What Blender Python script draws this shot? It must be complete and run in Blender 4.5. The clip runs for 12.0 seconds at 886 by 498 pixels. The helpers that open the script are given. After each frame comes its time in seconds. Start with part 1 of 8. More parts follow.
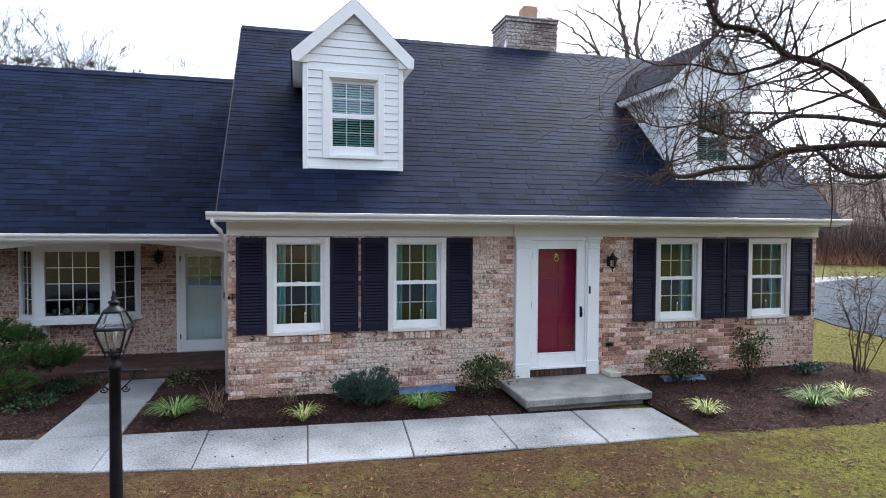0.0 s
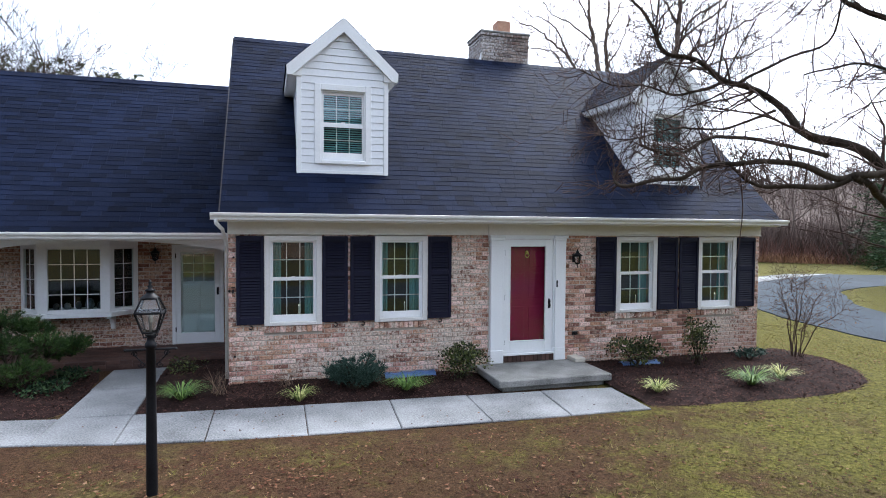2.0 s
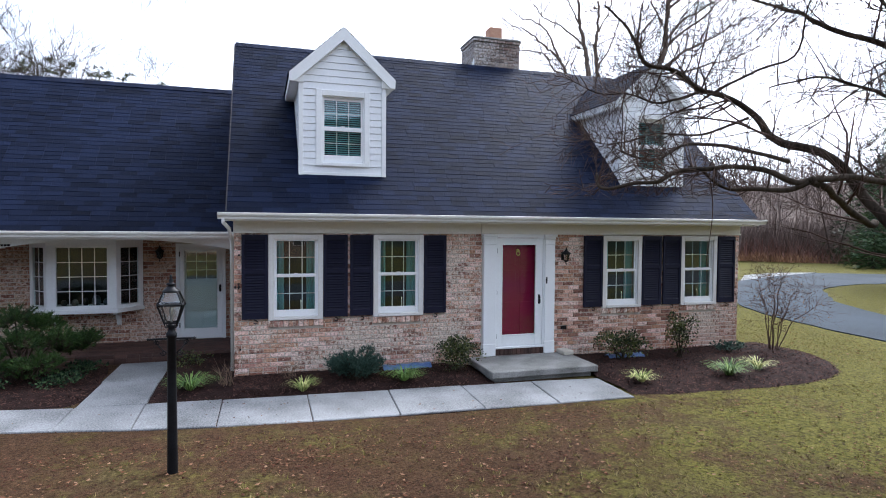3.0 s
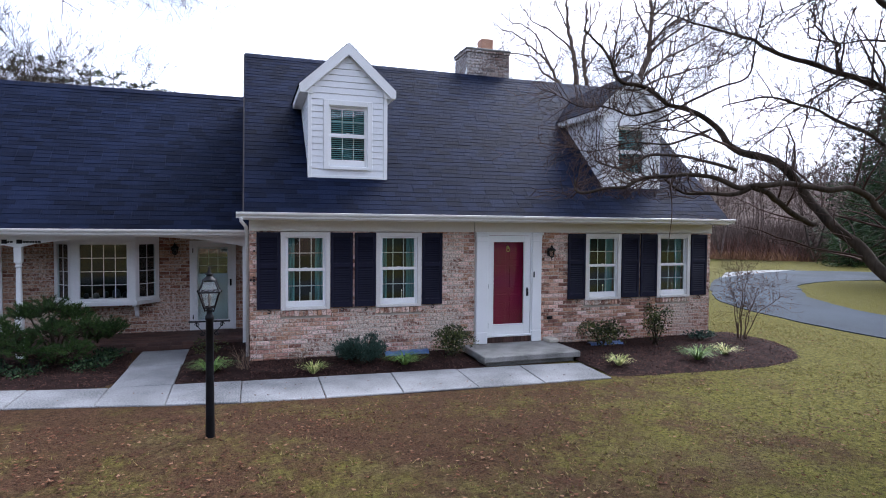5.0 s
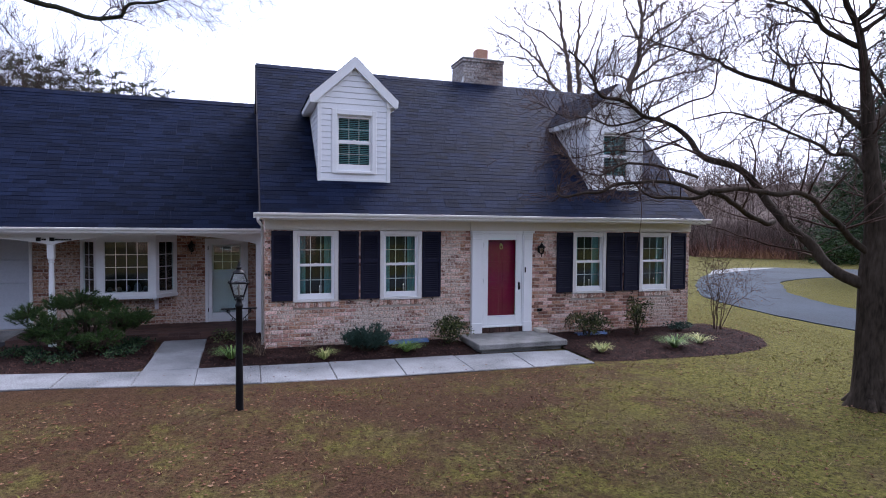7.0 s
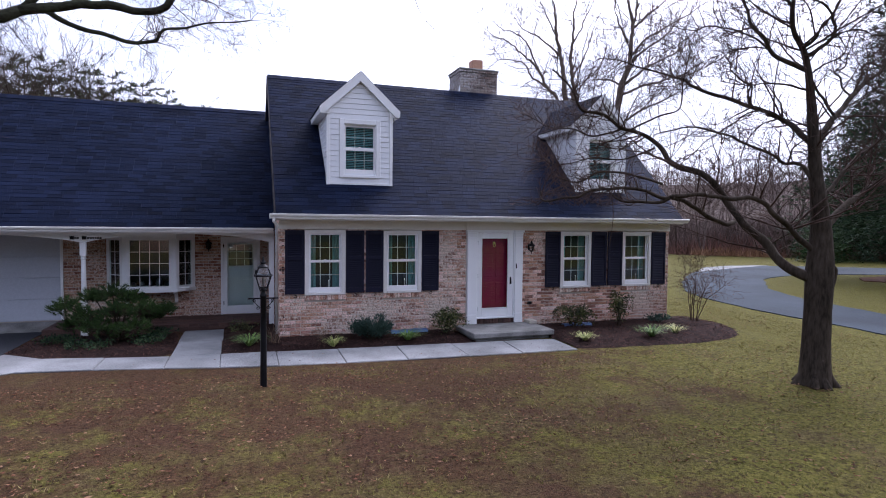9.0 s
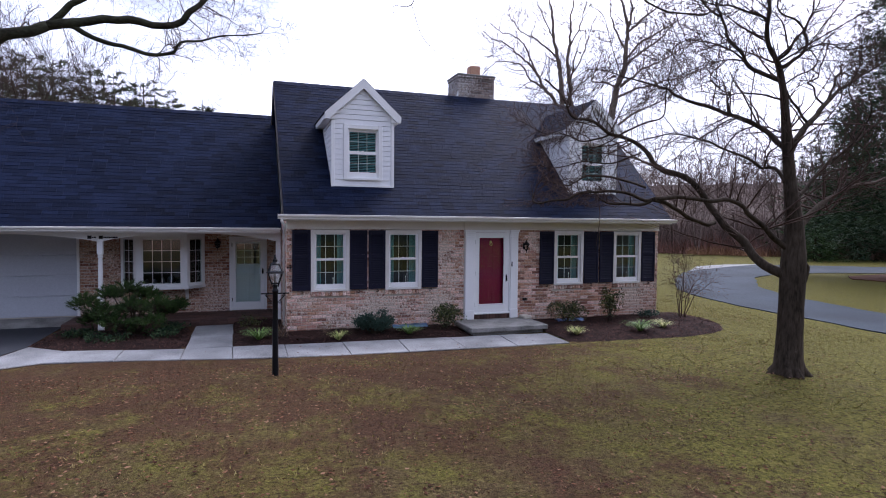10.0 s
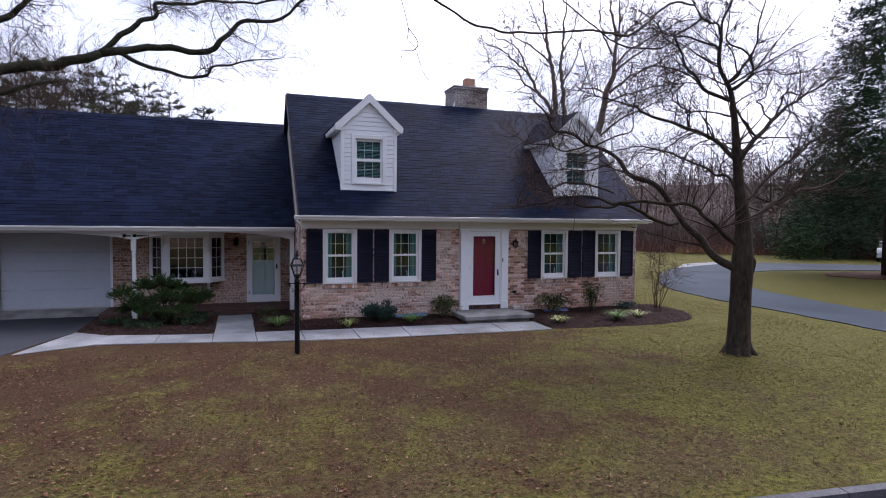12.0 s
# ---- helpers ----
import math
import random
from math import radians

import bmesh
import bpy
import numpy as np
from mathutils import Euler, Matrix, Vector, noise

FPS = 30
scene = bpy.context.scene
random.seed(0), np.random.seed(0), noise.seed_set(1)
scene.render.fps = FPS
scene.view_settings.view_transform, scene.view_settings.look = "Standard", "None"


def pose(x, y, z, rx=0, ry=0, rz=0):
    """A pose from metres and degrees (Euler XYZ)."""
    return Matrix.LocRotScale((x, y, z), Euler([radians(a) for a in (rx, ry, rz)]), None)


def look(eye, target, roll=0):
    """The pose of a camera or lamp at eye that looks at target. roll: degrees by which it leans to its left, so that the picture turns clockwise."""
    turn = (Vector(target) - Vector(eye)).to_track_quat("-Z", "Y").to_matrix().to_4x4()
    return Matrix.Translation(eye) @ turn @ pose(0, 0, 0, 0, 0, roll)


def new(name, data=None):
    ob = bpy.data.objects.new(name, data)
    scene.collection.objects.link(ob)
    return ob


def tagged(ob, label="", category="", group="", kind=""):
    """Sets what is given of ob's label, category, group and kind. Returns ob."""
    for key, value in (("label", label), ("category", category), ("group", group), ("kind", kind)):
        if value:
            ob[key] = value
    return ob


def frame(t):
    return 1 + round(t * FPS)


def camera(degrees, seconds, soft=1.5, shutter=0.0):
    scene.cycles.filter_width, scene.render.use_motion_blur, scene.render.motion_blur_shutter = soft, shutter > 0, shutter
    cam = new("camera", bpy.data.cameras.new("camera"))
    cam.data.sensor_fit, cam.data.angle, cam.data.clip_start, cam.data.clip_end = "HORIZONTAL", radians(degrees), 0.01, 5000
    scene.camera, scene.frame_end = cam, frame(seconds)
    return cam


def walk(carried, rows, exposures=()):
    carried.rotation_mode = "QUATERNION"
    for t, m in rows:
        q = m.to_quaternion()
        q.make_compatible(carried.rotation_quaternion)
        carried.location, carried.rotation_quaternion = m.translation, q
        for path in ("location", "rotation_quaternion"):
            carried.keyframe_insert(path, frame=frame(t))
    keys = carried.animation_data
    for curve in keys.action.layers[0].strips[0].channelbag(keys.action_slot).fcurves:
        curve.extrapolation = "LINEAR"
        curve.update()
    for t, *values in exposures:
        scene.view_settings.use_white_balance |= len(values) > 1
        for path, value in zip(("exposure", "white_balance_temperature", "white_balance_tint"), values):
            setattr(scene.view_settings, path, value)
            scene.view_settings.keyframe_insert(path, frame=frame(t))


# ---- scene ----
cam = camera(74.1, 12.0, soft=1.0)
PATH = [
    (0, (0.954, -8.769, 2.540), (3.366, 0.930, 2.200), 0.34),
    (0.5, (0.878, -8.966, 2.542), (3.416, 0.701, 2.202), 0.36),
    (1, (0.795, -9.178, 2.541), (3.446, 0.458, 2.201), 0.37),
    (1.5, (0.704, -9.399, 2.538), (3.456, 0.208, 2.198), 0.39),
    (2, (0.607, -9.626, 2.534), (3.446, -0.044, 2.192), 0.41),
    (2.5, (0.505, -9.855, 2.529), (3.420, -0.296, 2.186), 0.42),
    (3, (0.401, -10.085, 2.523), (3.379, -0.545, 2.178), 0.43),
    (5, (-0.011, -10.993, 2.509), (3.127, -1.505, 2.149), 0.48),
    (5.5, (-0.107, -11.221, 2.509), (3.053, -1.741, 2.144), 0.49),
    (6, (-0.201, -11.453, 2.510), (2.978, -1.979, 2.139), 0.50),
    (6.5, (-0.292, -11.690, 2.513), (2.901, -2.221, 2.136), 0.51),
    (7, (-0.382, -11.935, 2.518), (2.824, -2.471, 2.134), 0.51),
    (9, (-0.764, -13.041, 2.547), (2.481, -3.591, 2.137), 0.54),
    (9.5, (-0.873, -13.360, 2.555), (2.380, -3.913, 2.139), 0.54),
    (10, (-0.991, -13.698, 2.563), (2.271, -4.254, 2.142), 0.54),
    (10.5, (-1.118, -14.056, 2.570), (2.153, -4.616, 2.144), 0.54),
    (11, (-1.253, -14.435, 2.576), (2.028, -4.998, 2.146), 0.54),
    (11.5, (-1.394, -14.833, 2.579), (1.898, -5.401, 2.146), 0.54),
    (12, (-1.536, -15.249, 2.578), (1.769, -5.821, 2.145), 0.54),
]
walk(cam, [(t, look(eye, target, roll)) for t, eye, target, roll in PATH],
     [(0.0, 0.80, 5800, 9), (2.5, 0.62, 5750, 10), (5.0, 0.42, 5600, 16), (7.0, 0.25, 5530, 22), (9.0, 0.11, 5600, 23), (12.0, -0.09, 5720, 23)])

# ---- world and light ----
world = bpy.data.worlds.new("sky")
world.use_nodes = True
scene.world = world
wt = world.node_tree
wt.nodes.clear()
SUN_EL, SUN_AZ = radians(50), radians(58)      # azimuth from +y towards +x
w_out = wt.nodes.new("ShaderNodeOutputWorld")
w_bg = wt.nodes.new("ShaderNodeBackground")
w_sky = wt.nodes.new("ShaderNodeTexSky")
w_sky.sky_type = "NISHITA"
w_sky.sun_disc = False
w_sky.sun_elevation = SUN_EL
w_sky.sun_rotation = SUN_AZ
w_sky.air_density, w_sky.dust_density = 1.0, 3.0
w_tc = wt.nodes.new("ShaderNodeTexCoord")
w_map = wt.nodes.new("ShaderNodeMapping")
w_map.inputs["Scale"].default_value = (1.0, 1.0, 3.0)
w_cloud = wt.nodes.new("ShaderNodeTexNoise")
w_cloud.inputs["Scale"].default_value = 2.6
w_cloud.inputs["Detail"].default_value = 6.0
w_ramp = wt.nodes.new("ShaderNodeValToRGB")
w_ramp.color_ramp.elements[0].position = 0.34
w_ramp.color_ramp.elements[0].color = (0.36, 0.36, 0.36, 1)
w_ramp.color_ramp.elements[1].position = 0.56
w_ramp.color_ramp.elements[1].color = (1, 1, 1, 1)
w_mix = wt.nodes.new("ShaderNodeMixRGB")
w_sep = wt.nodes.new("ShaderNodeVectorMath")
w_sep.operation = "DOT_PRODUCT"
w_sep.inputs[1].default_value = (math.sin(SUN_AZ), math.cos(SUN_AZ), 0.35)
w_side = wt.nodes.new("ShaderNodeMapRange")     # thin cloud glows brighter on the sun's side
w_side.inputs["From Min"].default_value = -0.9
w_side.inputs["From Max"].default_value = 0.75
w_glow = wt.nodes.new("ShaderNodeMixRGB")
w_glow.inputs[1].default_value = (6.3, 7.2, 9.0, 1)
w_glow.inputs[2].default_value = (14.5, 14.7, 15.4, 1)
wt.links.new(w_tc.outputs["Generated"], w_map.inputs["Vector"])
wt.links.new(w_map.outputs["Vector"], w_cloud.inputs["Vector"])
wt.links.new(w_cloud.outputs["Fac"], w_ramp.inputs["Fac"])
wt.links.new(w_ramp.outputs["Color"], w_mix.inputs[0])
wt.links.new(w_tc.outputs["Generated"], w_sep.inputs[0])
wt.links.new(w_sep.outputs["Value"], w_side.inputs["Value"])
wt.links.new(w_side.outputs[0], w_glow.inputs[0])
w_dir = wt.nodes.new("ShaderNodeVectorMath")    # aureole of the veiled sun
w_dir.operation = "DOT_PRODUCT"
w_dir.inputs[1].default_value = (math.sin(SUN_AZ) * math.cos(SUN_EL), math.cos(SUN_AZ) * math.cos(SUN_EL), math.sin(SUN_EL))
w_lobe = wt.nodes.new("ShaderNodeMapRange")
w_lobe.interpolation_type = "SMOOTHERSTEP"
w_lobe.inputs["From Min"].default_value = 0.62
w_lobe.inputs["From Max"].default_value = 1.0
w_halo = wt.nodes.new("ShaderNodeMixRGB")
w_halo.blend_type = "ADD"
w_halo.inputs[2].default_value = (30.0, 29.5, 29.0, 1)
wt.links.new(w_tc.outputs["Generated"], w_dir.inputs[0])
wt.links.new(w_dir.outputs["Value"], w_lobe.inputs["Value"])
wt.links.new(w_lobe.outputs[0], w_halo.inputs[0])
wt.links.new(w_glow.outputs["Color"], w_halo.inputs[1])
wt.links.new(w_halo.outputs["Color"], w_mix.inputs[2])
wt.links.new(w_sky.outputs["Color"], w_mix.inputs[1])
wt.links.new(w_mix.outputs["Color"], w_bg.inputs["Color"])
w_bg.inputs["Strength"].default_value = 0.11
wt.links.new(w_bg.outputs["Background"], w_out.inputs["Surface"])

sun_data = bpy.data.lights.new("sun", "SUN")
sun_data.energy = 3.3
sun_data.angle = radians(24)
sun_data.color = (1.0, 0.95, 0.88)
sun = new("sun", sun_data)
sun_dir = Vector((math.sin(SUN_AZ) * math.cos(SUN_EL), math.cos(SUN_AZ) * math.cos(SUN_EL), math.sin(SUN_EL)))
sun.matrix_world = look(sun_dir * 60, (0, 0, 0))


# ---- materials ----
def mat(name, c1, c2, rough=0.7, scale=3.0, fine=60.0, bump=0.15, metal=0.0, spec=0.4, mixpos=(0.35, 0.65), rand=0.0, hue=None, stretch=None):
    """Two-colour surface: large patches and fine grain, with relief."""
    m = bpy.data.materials.new(name)
    m.use_nodes = True
    nt = m.node_tree
    b = nt.nodes["Principled BSDF"]
    tc = nt.nodes.new("ShaderNodeTexCoord")
    src = tc.outputs["Object"]
    if stretch:
        mp = nt.nodes.new("ShaderNodeMapping")
        mp.inputs["Scale"].default_value = stretch
        nt.links.new(src, mp.inputs["Vector"])
        src = mp.outputs["Vector"]
    n1 = nt.nodes.new("ShaderNodeTexNoise")
    n1.inputs["Scale"].default_value = scale
    n1.inputs["Detail"].default_value = 6
    n2 = nt.nodes.new("ShaderNodeTexNoise")
    n2.inputs["Scale"].default_value = fine
    n2.inputs["Detail"].default_value = 4
    for n in (n1, n2):
        nt.links.new(src, n.inputs["Vector"])
    add = nt.nodes.new("ShaderNodeMath")
    add.operation = "MULTIPLY_ADD"
    add.inputs[1].default_value = 0.5
    nt.links.new(n1.outputs["Fac"], add.inputs[0])
    half = nt.nodes.new("ShaderNodeMath")
    half.operation = "MULTIPLY"
    half.inputs[1].default_value = 0.5
    nt.links.new(n2.outputs["Fac"], half.inputs[0])
    nt.links.new(half.outputs[0], add.inputs[2])
    fac = add.outputs[0]
    if rand:
        r = random_value(nt)
        ad = nt.nodes.new("ShaderNodeMath")
        ad.operation = "MULTIPLY_ADD"
        ad.inputs[1].default_value = rand
        nt.links.new(r, ad.inputs[0])
        sub = nt.nodes.new("ShaderNodeMath")
        sub.operation = "SUBTRACT"
        sub.inputs[1].default_value = rand / 2
        nt.links.new(fac, sub.inputs[0])
        nt.links.new(sub.outputs[0], ad.inputs[2])
        fac = ad.outputs[0]
    ramp = nt.nodes.new("ShaderNodeValToRGB")
    e = ramp.color_ramp.elements
    e[0].position, e[0].color = mixpos[0], (*c1, 1)
    e[1].position, e[1].color = mixpos[1], (*c2, 1)
    if hue:
        for pos, c in hue:
            el = ramp.color_ramp.elements.new(pos)
            el.color = (*c, 1)
    nt.links.new(fac, ramp.inputs["Fac"])
    nt.links.new(ramp.outputs["Color"], b.inputs["Base Color"])
    b.inputs["Roughness"].default_value = rough
    b.inputs["Metallic"].default_value = metal
    b.inputs["Specular IOR Level"].default_value = spec
    if bump:
        bp = nt.nodes.new("ShaderNodeBump")
        bp.inputs["Strength"].default_value = bump
        bp.inputs["Distance"].default_value = 0.02
        nt.links.new(fac, bp.inputs["Height"])
        nt.links.new(bp.outputs["Normal"], b.inputs["Normal"])
    return m


def random_value(nt):
    """One number per piece: object random plus island random, wrapped."""
    oi = nt.nodes.new("ShaderNodeObjectInfo")
    ge = nt.nodes.new("ShaderNodeNewGeometry")
    s = nt.nodes.new("ShaderNodeMath")
    s.operation = "ADD"
    nt.links.new(oi.outputs["Random"], s.inputs[0])
    nt.links.new(ge.outputs["Random Per Island"], s.inputs[1])
    f = nt.nodes.new("ShaderNodeMath")
    f.operation = "FRACT"
    nt.links.new(s.outputs[0], f.inputs[0])
    return f.outputs[0]


def brick_mat(name, colours, white, stain=False):
    """Tumbled brick: a colour per brick, chalky smears, pitted face."""
    m = bpy.data.materials.new(name)
    m.use_nodes = True
    nt = m.node_tree
    b = nt.nodes["Principled BSDF"]
    r = random_value(nt)
    ramp = nt.nodes.new("ShaderNodeValToRGB")
    ramp.color_ramp.interpolation = "CONSTANT"
    els = ramp.color_ramp.elements
    els[0].color, els[0].position = (*colours[0], 1), 0
    els[1].color, els[1].position = (*colours[1], 1), 1.0 / len(colours)
    for k, c in enumerate(colours[2:], 2):
        el = els.new(k / len(colours))
        el.color = (*c, 1)
    nt.links.new(r, ramp.inputs["Fac"])
    tc = nt.nodes.new("ShaderNodeTexCoord")
    ge = nt.nodes.new("ShaderNodeNewGeometry")
    n1 = nt.nodes.new("ShaderNodeTexNoise")
    n1.inputs["Scale"].default_value = 17.0
    n1.inputs["Detail"].default_value = 7
    n1.inputs["Roughness"].default_value = 0.65
    n2 = nt.nodes.new("ShaderNodeTexNoise")
    n2.inputs["Scale"].default_value = 0.9
    n2.inputs["Detail"].default_value = 3
    nt.links.new(ge.outputs["Position"], n1.inputs["Vector"])
    nt.links.new(ge.outputs["Position"], n2.inputs["Vector"])
    s = nt.nodes.new("ShaderNodeMath")
    s.operation = "MULTIPLY_ADD"
    s.inputs[1].default_value = 0.8
    nt.links.new(n2.outputs["Fac"], s.inputs[0])
    nt.links.new(n1.outputs["Fac"], s.inputs[2])
    wr = nt.nodes.new("ShaderNodeValToRGB")
    wr.color_ramp.elements[0].position, wr.color_ramp.elements[0].color = 0.88, (0, 0, 0, 1)
    wr.color_ramp.elements[1].position, wr.color_ramp.elements[1].color = 1.00, (0.95, 0.95, 0.95, 1)
    nt.links.new(s.outputs[0], wr.inputs["Fac"])
    mx = nt.nodes.new("ShaderNodeMixRGB")
    mx.inputs[2].default_value = (*white, 1)
    nt.links.new(wr.outputs["Color"], mx.inputs[0])
    nt.links.new(ramp.outputs["Color"], mx.inputs[1])
    n3 = nt.nodes.new("ShaderNodeTexNoise")
    n3.inputs["Scale"].default_value = 32
    nt.links.new(ge.outputs["Position"], n3.inputs["Vector"])
    m2 = nt.nodes.new("ShaderNodeMixRGB")
    m2.blend_type = "MULTIPLY"
    m2.inputs[0].default_value = 0.75
    gr = nt.nodes.new("ShaderNodeValToRGB")
    gr.color_ramp.elements[0].position, gr.color_ramp.elements[0].color = 0.34, (0.30, 0.25, 0.22, 1)
    gr.color_ramp.elements[1].position, gr.color_ramp.elements[1].color = 0.55, (1, 1, 1, 1)
    nt.links.new(n3.outputs["Fac"], gr.inputs["Fac"])
    nt.links.new(mx.outputs["Color"], m2.inputs[1])
    nt.links.new(gr.outputs["Color"], m2.inputs[2])
    col = m2.outputs["Color"]
    if stain:
        # red soil washed up the foot of the wall at its east end
        sep = nt.nodes.new("ShaderNodeSeparateXYZ")
        nt.links.new(ge.outputs["Position"], sep.inputs[0])
        fx, fz = nt.nodes.new("ShaderNodeMapRange"), nt.nodes.new("ShaderNodeMapRange")
        fx.inputs["From Min"].default_value, fx.inputs["From Max"].default_value = 6.6, 9.6
        fz.inputs["From Min"].default_value, fz.inputs["From Max"].default_value = 0.75, 0.05
        nt.links.new(sep.outputs["X"], fx.inputs["Value"])
        nt.links.new(sep.outputs["Z"], fz.inputs["Value"])
        f = nt.nodes.new("ShaderNodeMath")
        f.operation = "MULTIPLY"
        nt.links.new(fx.outputs[0], f.inputs[0])
        nt.links.new(fz.outputs[0], f.inputs[1])
        f2 = nt.nodes.new("ShaderNodeMath")
        f2.operation = "MULTIPLY"
        nt.links.new(f.outputs[0], f2.inputs[0])
        nt.links.new(n1.outputs["Fac"], f2.inputs[1])
        f2.use_clamp = True
        m3 = nt.nodes.new("ShaderNodeMixRGB")
        m3.inputs[2].default_value = (0.36, 0.15, 0.09, 1)
        nt.links.new(f2.outputs[0], m3.inputs[0])
        nt.links.new(col, m3.inputs[1])
        col = m3.outputs["Color"]
    nt.links.new(col, b.inputs["Base Color"])
    b.inputs["Roughness"].default_value = 0.9
    b.inputs["Specular IOR Level"].default_value = 0.2
    bp = nt.nodes.new("ShaderNodeBump")
    bp.inputs["Strength"].default_value = 0.5
    bp.inputs["Distance"].default_value = 0.006
    nt.links.new(n1.outputs["Fac"], bp.inputs["Height"])
    nt.links.new(bp.outputs["Normal"], b.inputs["Normal"])
    return m


def glass_mat(name, tint=(1, 1, 1), rough=0.0, ior=1.5):
    m = bpy.data.materials.new(name)
    m.use_nodes = True
    b = m.node_tree.nodes["Principled BSDF"]
    b.inputs["Base Color"].default_value = (*tint, 1)
    b.inputs["Transmission Weight"].default_value = 1.0
    b.inputs["Roughness"].default_value = rough
    b.inputs["IOR"].default_value = ior
    return m


def glow_mat(name, colour, strength):
    m = bpy.data.materials.new(name)
    m.use_nodes = True
    b = m.node_tree.nodes["Principled BSDF"]
    b.inputs["Emission Color"].default_value = (*colour, 1)
    b.inputs["Emission Strength"].default_value = strength
    return m


def lawn_mat():
    """Winter turf: straw, olive and leaf-brown patches, greener to the east."""
    m = bpy.data.materials.new("winter_lawn")
    m.use_nodes = True
    nt = m.node_tree
    b = nt.nodes["Principled BSDF"]
    ge = nt.nodes.new("ShaderNodeNewGeometry")
    sep = nt.nodes.new("ShaderNodeSeparateXYZ")
    nt.links.new(ge.outputs["Position"], sep.inputs[0])

    def noise_fac(scale, detail, rough=0.6):
        n = nt.nodes.new("ShaderNodeTexNoise")
        n.inputs["Scale"].default_value = scale
        n.inputs["Detail"].default_value = detail
        n.inputs["Roughness"].default_value = rough
        nt.links.new(ge.outputs["Position"], n.inputs["Vector"])
        return n.outputs["Fac"]

    def ramp(fac, stops):
        r = nt.nodes.new("ShaderNodeValToRGB")
        els = r.color_ramp.elements
        els[0].position, els[0].color = stops[0][0], (*stops[0][1], 1)
        els[1].position, els[1].color = stops[-1][0], (*stops[-1][1], 1)
        for p, c in stops[1:-1]:
            el = els.new(p)
            el.color = (*c, 1)
        nt.links.new(fac, r.inputs["Fac"])
        return r.outputs["Color"]

    def mixc(fac, a, c, mode="MIX"):
        x = nt.nodes.new("ShaderNodeMixRGB")
        x.blend_type = mode
        if isinstance(fac, float):
            x.inputs[0].default_value = fac
        else:
            nt.links.new(fac, x.inputs[0])
        nt.links.new(a, x.inputs[1])
        nt.links.new(c, x.inputs[2])
        return x.outputs[0]

    straw = ramp(noise_fac(26, 6), [(0.3, (0.034, 0.024, 0.009)), (0.5, (0.080, 0.058, 0.023)), (0.72, (0.152, 0.113, 0.050))])
    green = ramp(noise_fac(22, 6), [(0.3, (0.038, 0.038, 0.006)), (0.5, (0.104, 0.096, 0.018)), (0.72, (0.185, 0.165, 0.040))])
    leafy = ramp(noise_fac(34, 5), [(0.3, (0.020, 0.009, 0.006)), (0.52, (0.066, 0.031, 0.018)), (0.75, (0.130, 0.070, 0.040))])
    # east-west drift of the green, broken up by patches
    drift = nt.nodes.new("ShaderNodeMapRange")
    drift.inputs["From Min"].default_value = 2.5
    drift.inputs["From Max"].default_value = 14.0
    drift.inputs["To Min"].default_value = -0.02
    drift.inputs["To Max"].default_value = 0.30
    nt.links.new(sep.outputs["X"], drift.inputs["Value"])
    s = nt.nodes.new("ShaderNodeMath")
    s.operation = "ADD"
    nt.links.new(drift.outputs[0], s.inputs[0])
    nt.links.new(noise_fac(0.75, 8, 0.7), s.inputs[1])
    gfac = ramp(s.outputs[0], [(0.40, (0, 0, 0)), (0.60, (1, 1, 1))])
    col = mixc(gfac, straw, green)
    s2 = nt.nodes.new("ShaderNodeMath")
    s2.operation = "SUBTRACT"
    nt.links.new(noise_fac(0.6, 9, 0.80), s2.inputs[0])
    near = nt.nodes.new("ShaderNodeMapRange")     # leaves gather towards the house
    near.inputs["From Min"].default_value, near.inputs["From Max"].default_value = -11.0, -2.5
    near.inputs["To Min"].default_value, near.inputs["To Max"].default_value = 0.02, -0.12
    nt.links.new(sep.outputs["Y"], near.inputs["Value"])
    side = nt.nodes.new("ShaderNodeMath")
    nt.links.new(near.outputs[0], side.inputs[0])
    nt.links.new(drift.outputs[0], side.inputs[1])
    nt.links.new(side.outputs[0], s2.inputs[1])
    lfac = ramp(s2.outputs[0], [(0.50, (0, 0, 0)), (0.62, (0.85, 0.85, 0.85))])
    col = mixc(lfac, col, leafy)
    clump = ramp(noise_fac(7.0, 7, 0.75), [(0.34, (0.58, 0.54, 0.48)), (0.56, (1.0, 1.0, 1.0))])
    col = mixc(0.75, col, clump, "MULTIPLY")
    # bare dark pits between the tussocks
    pits = ramp(noise_fac(19, 4, 0.55), [(0.555, (0, 0, 0)), (0.625, (0.8, 0.8, 0.8))])
    soil = ramp(noise_fac(40, 2), [(0.3, (0.016, 0.009, 0.005)), (0.7, (0.042, 0.023, 0.012))])
    col = mixc(pits, col, soil)
    grain = ramp(noise_fac(140, 3), [(0.3, (0.45, 0.45, 0.45)), (0.62, (1.15, 1.15, 1.15))])
    col = mixc(0.8, col, grain, "MULTIPLY")
    nt.links.new(col, b.inputs["Base Color"])
    b.inputs["Roughness"].default_value = 0.95
    b.inputs["Specular IOR Level"].default_value = 0.1
    bp = nt.nodes.new("ShaderNodeBump")
    bp.inputs["Strength"].default_value = 0.9
    bp.inputs["Distance"].default_value = 0.03
    nt.links.new(noise_fac(60, 5), bp.inputs["Height"])
    nt.links.new(bp.outputs["Normal"], b.inputs["Normal"])
    return m


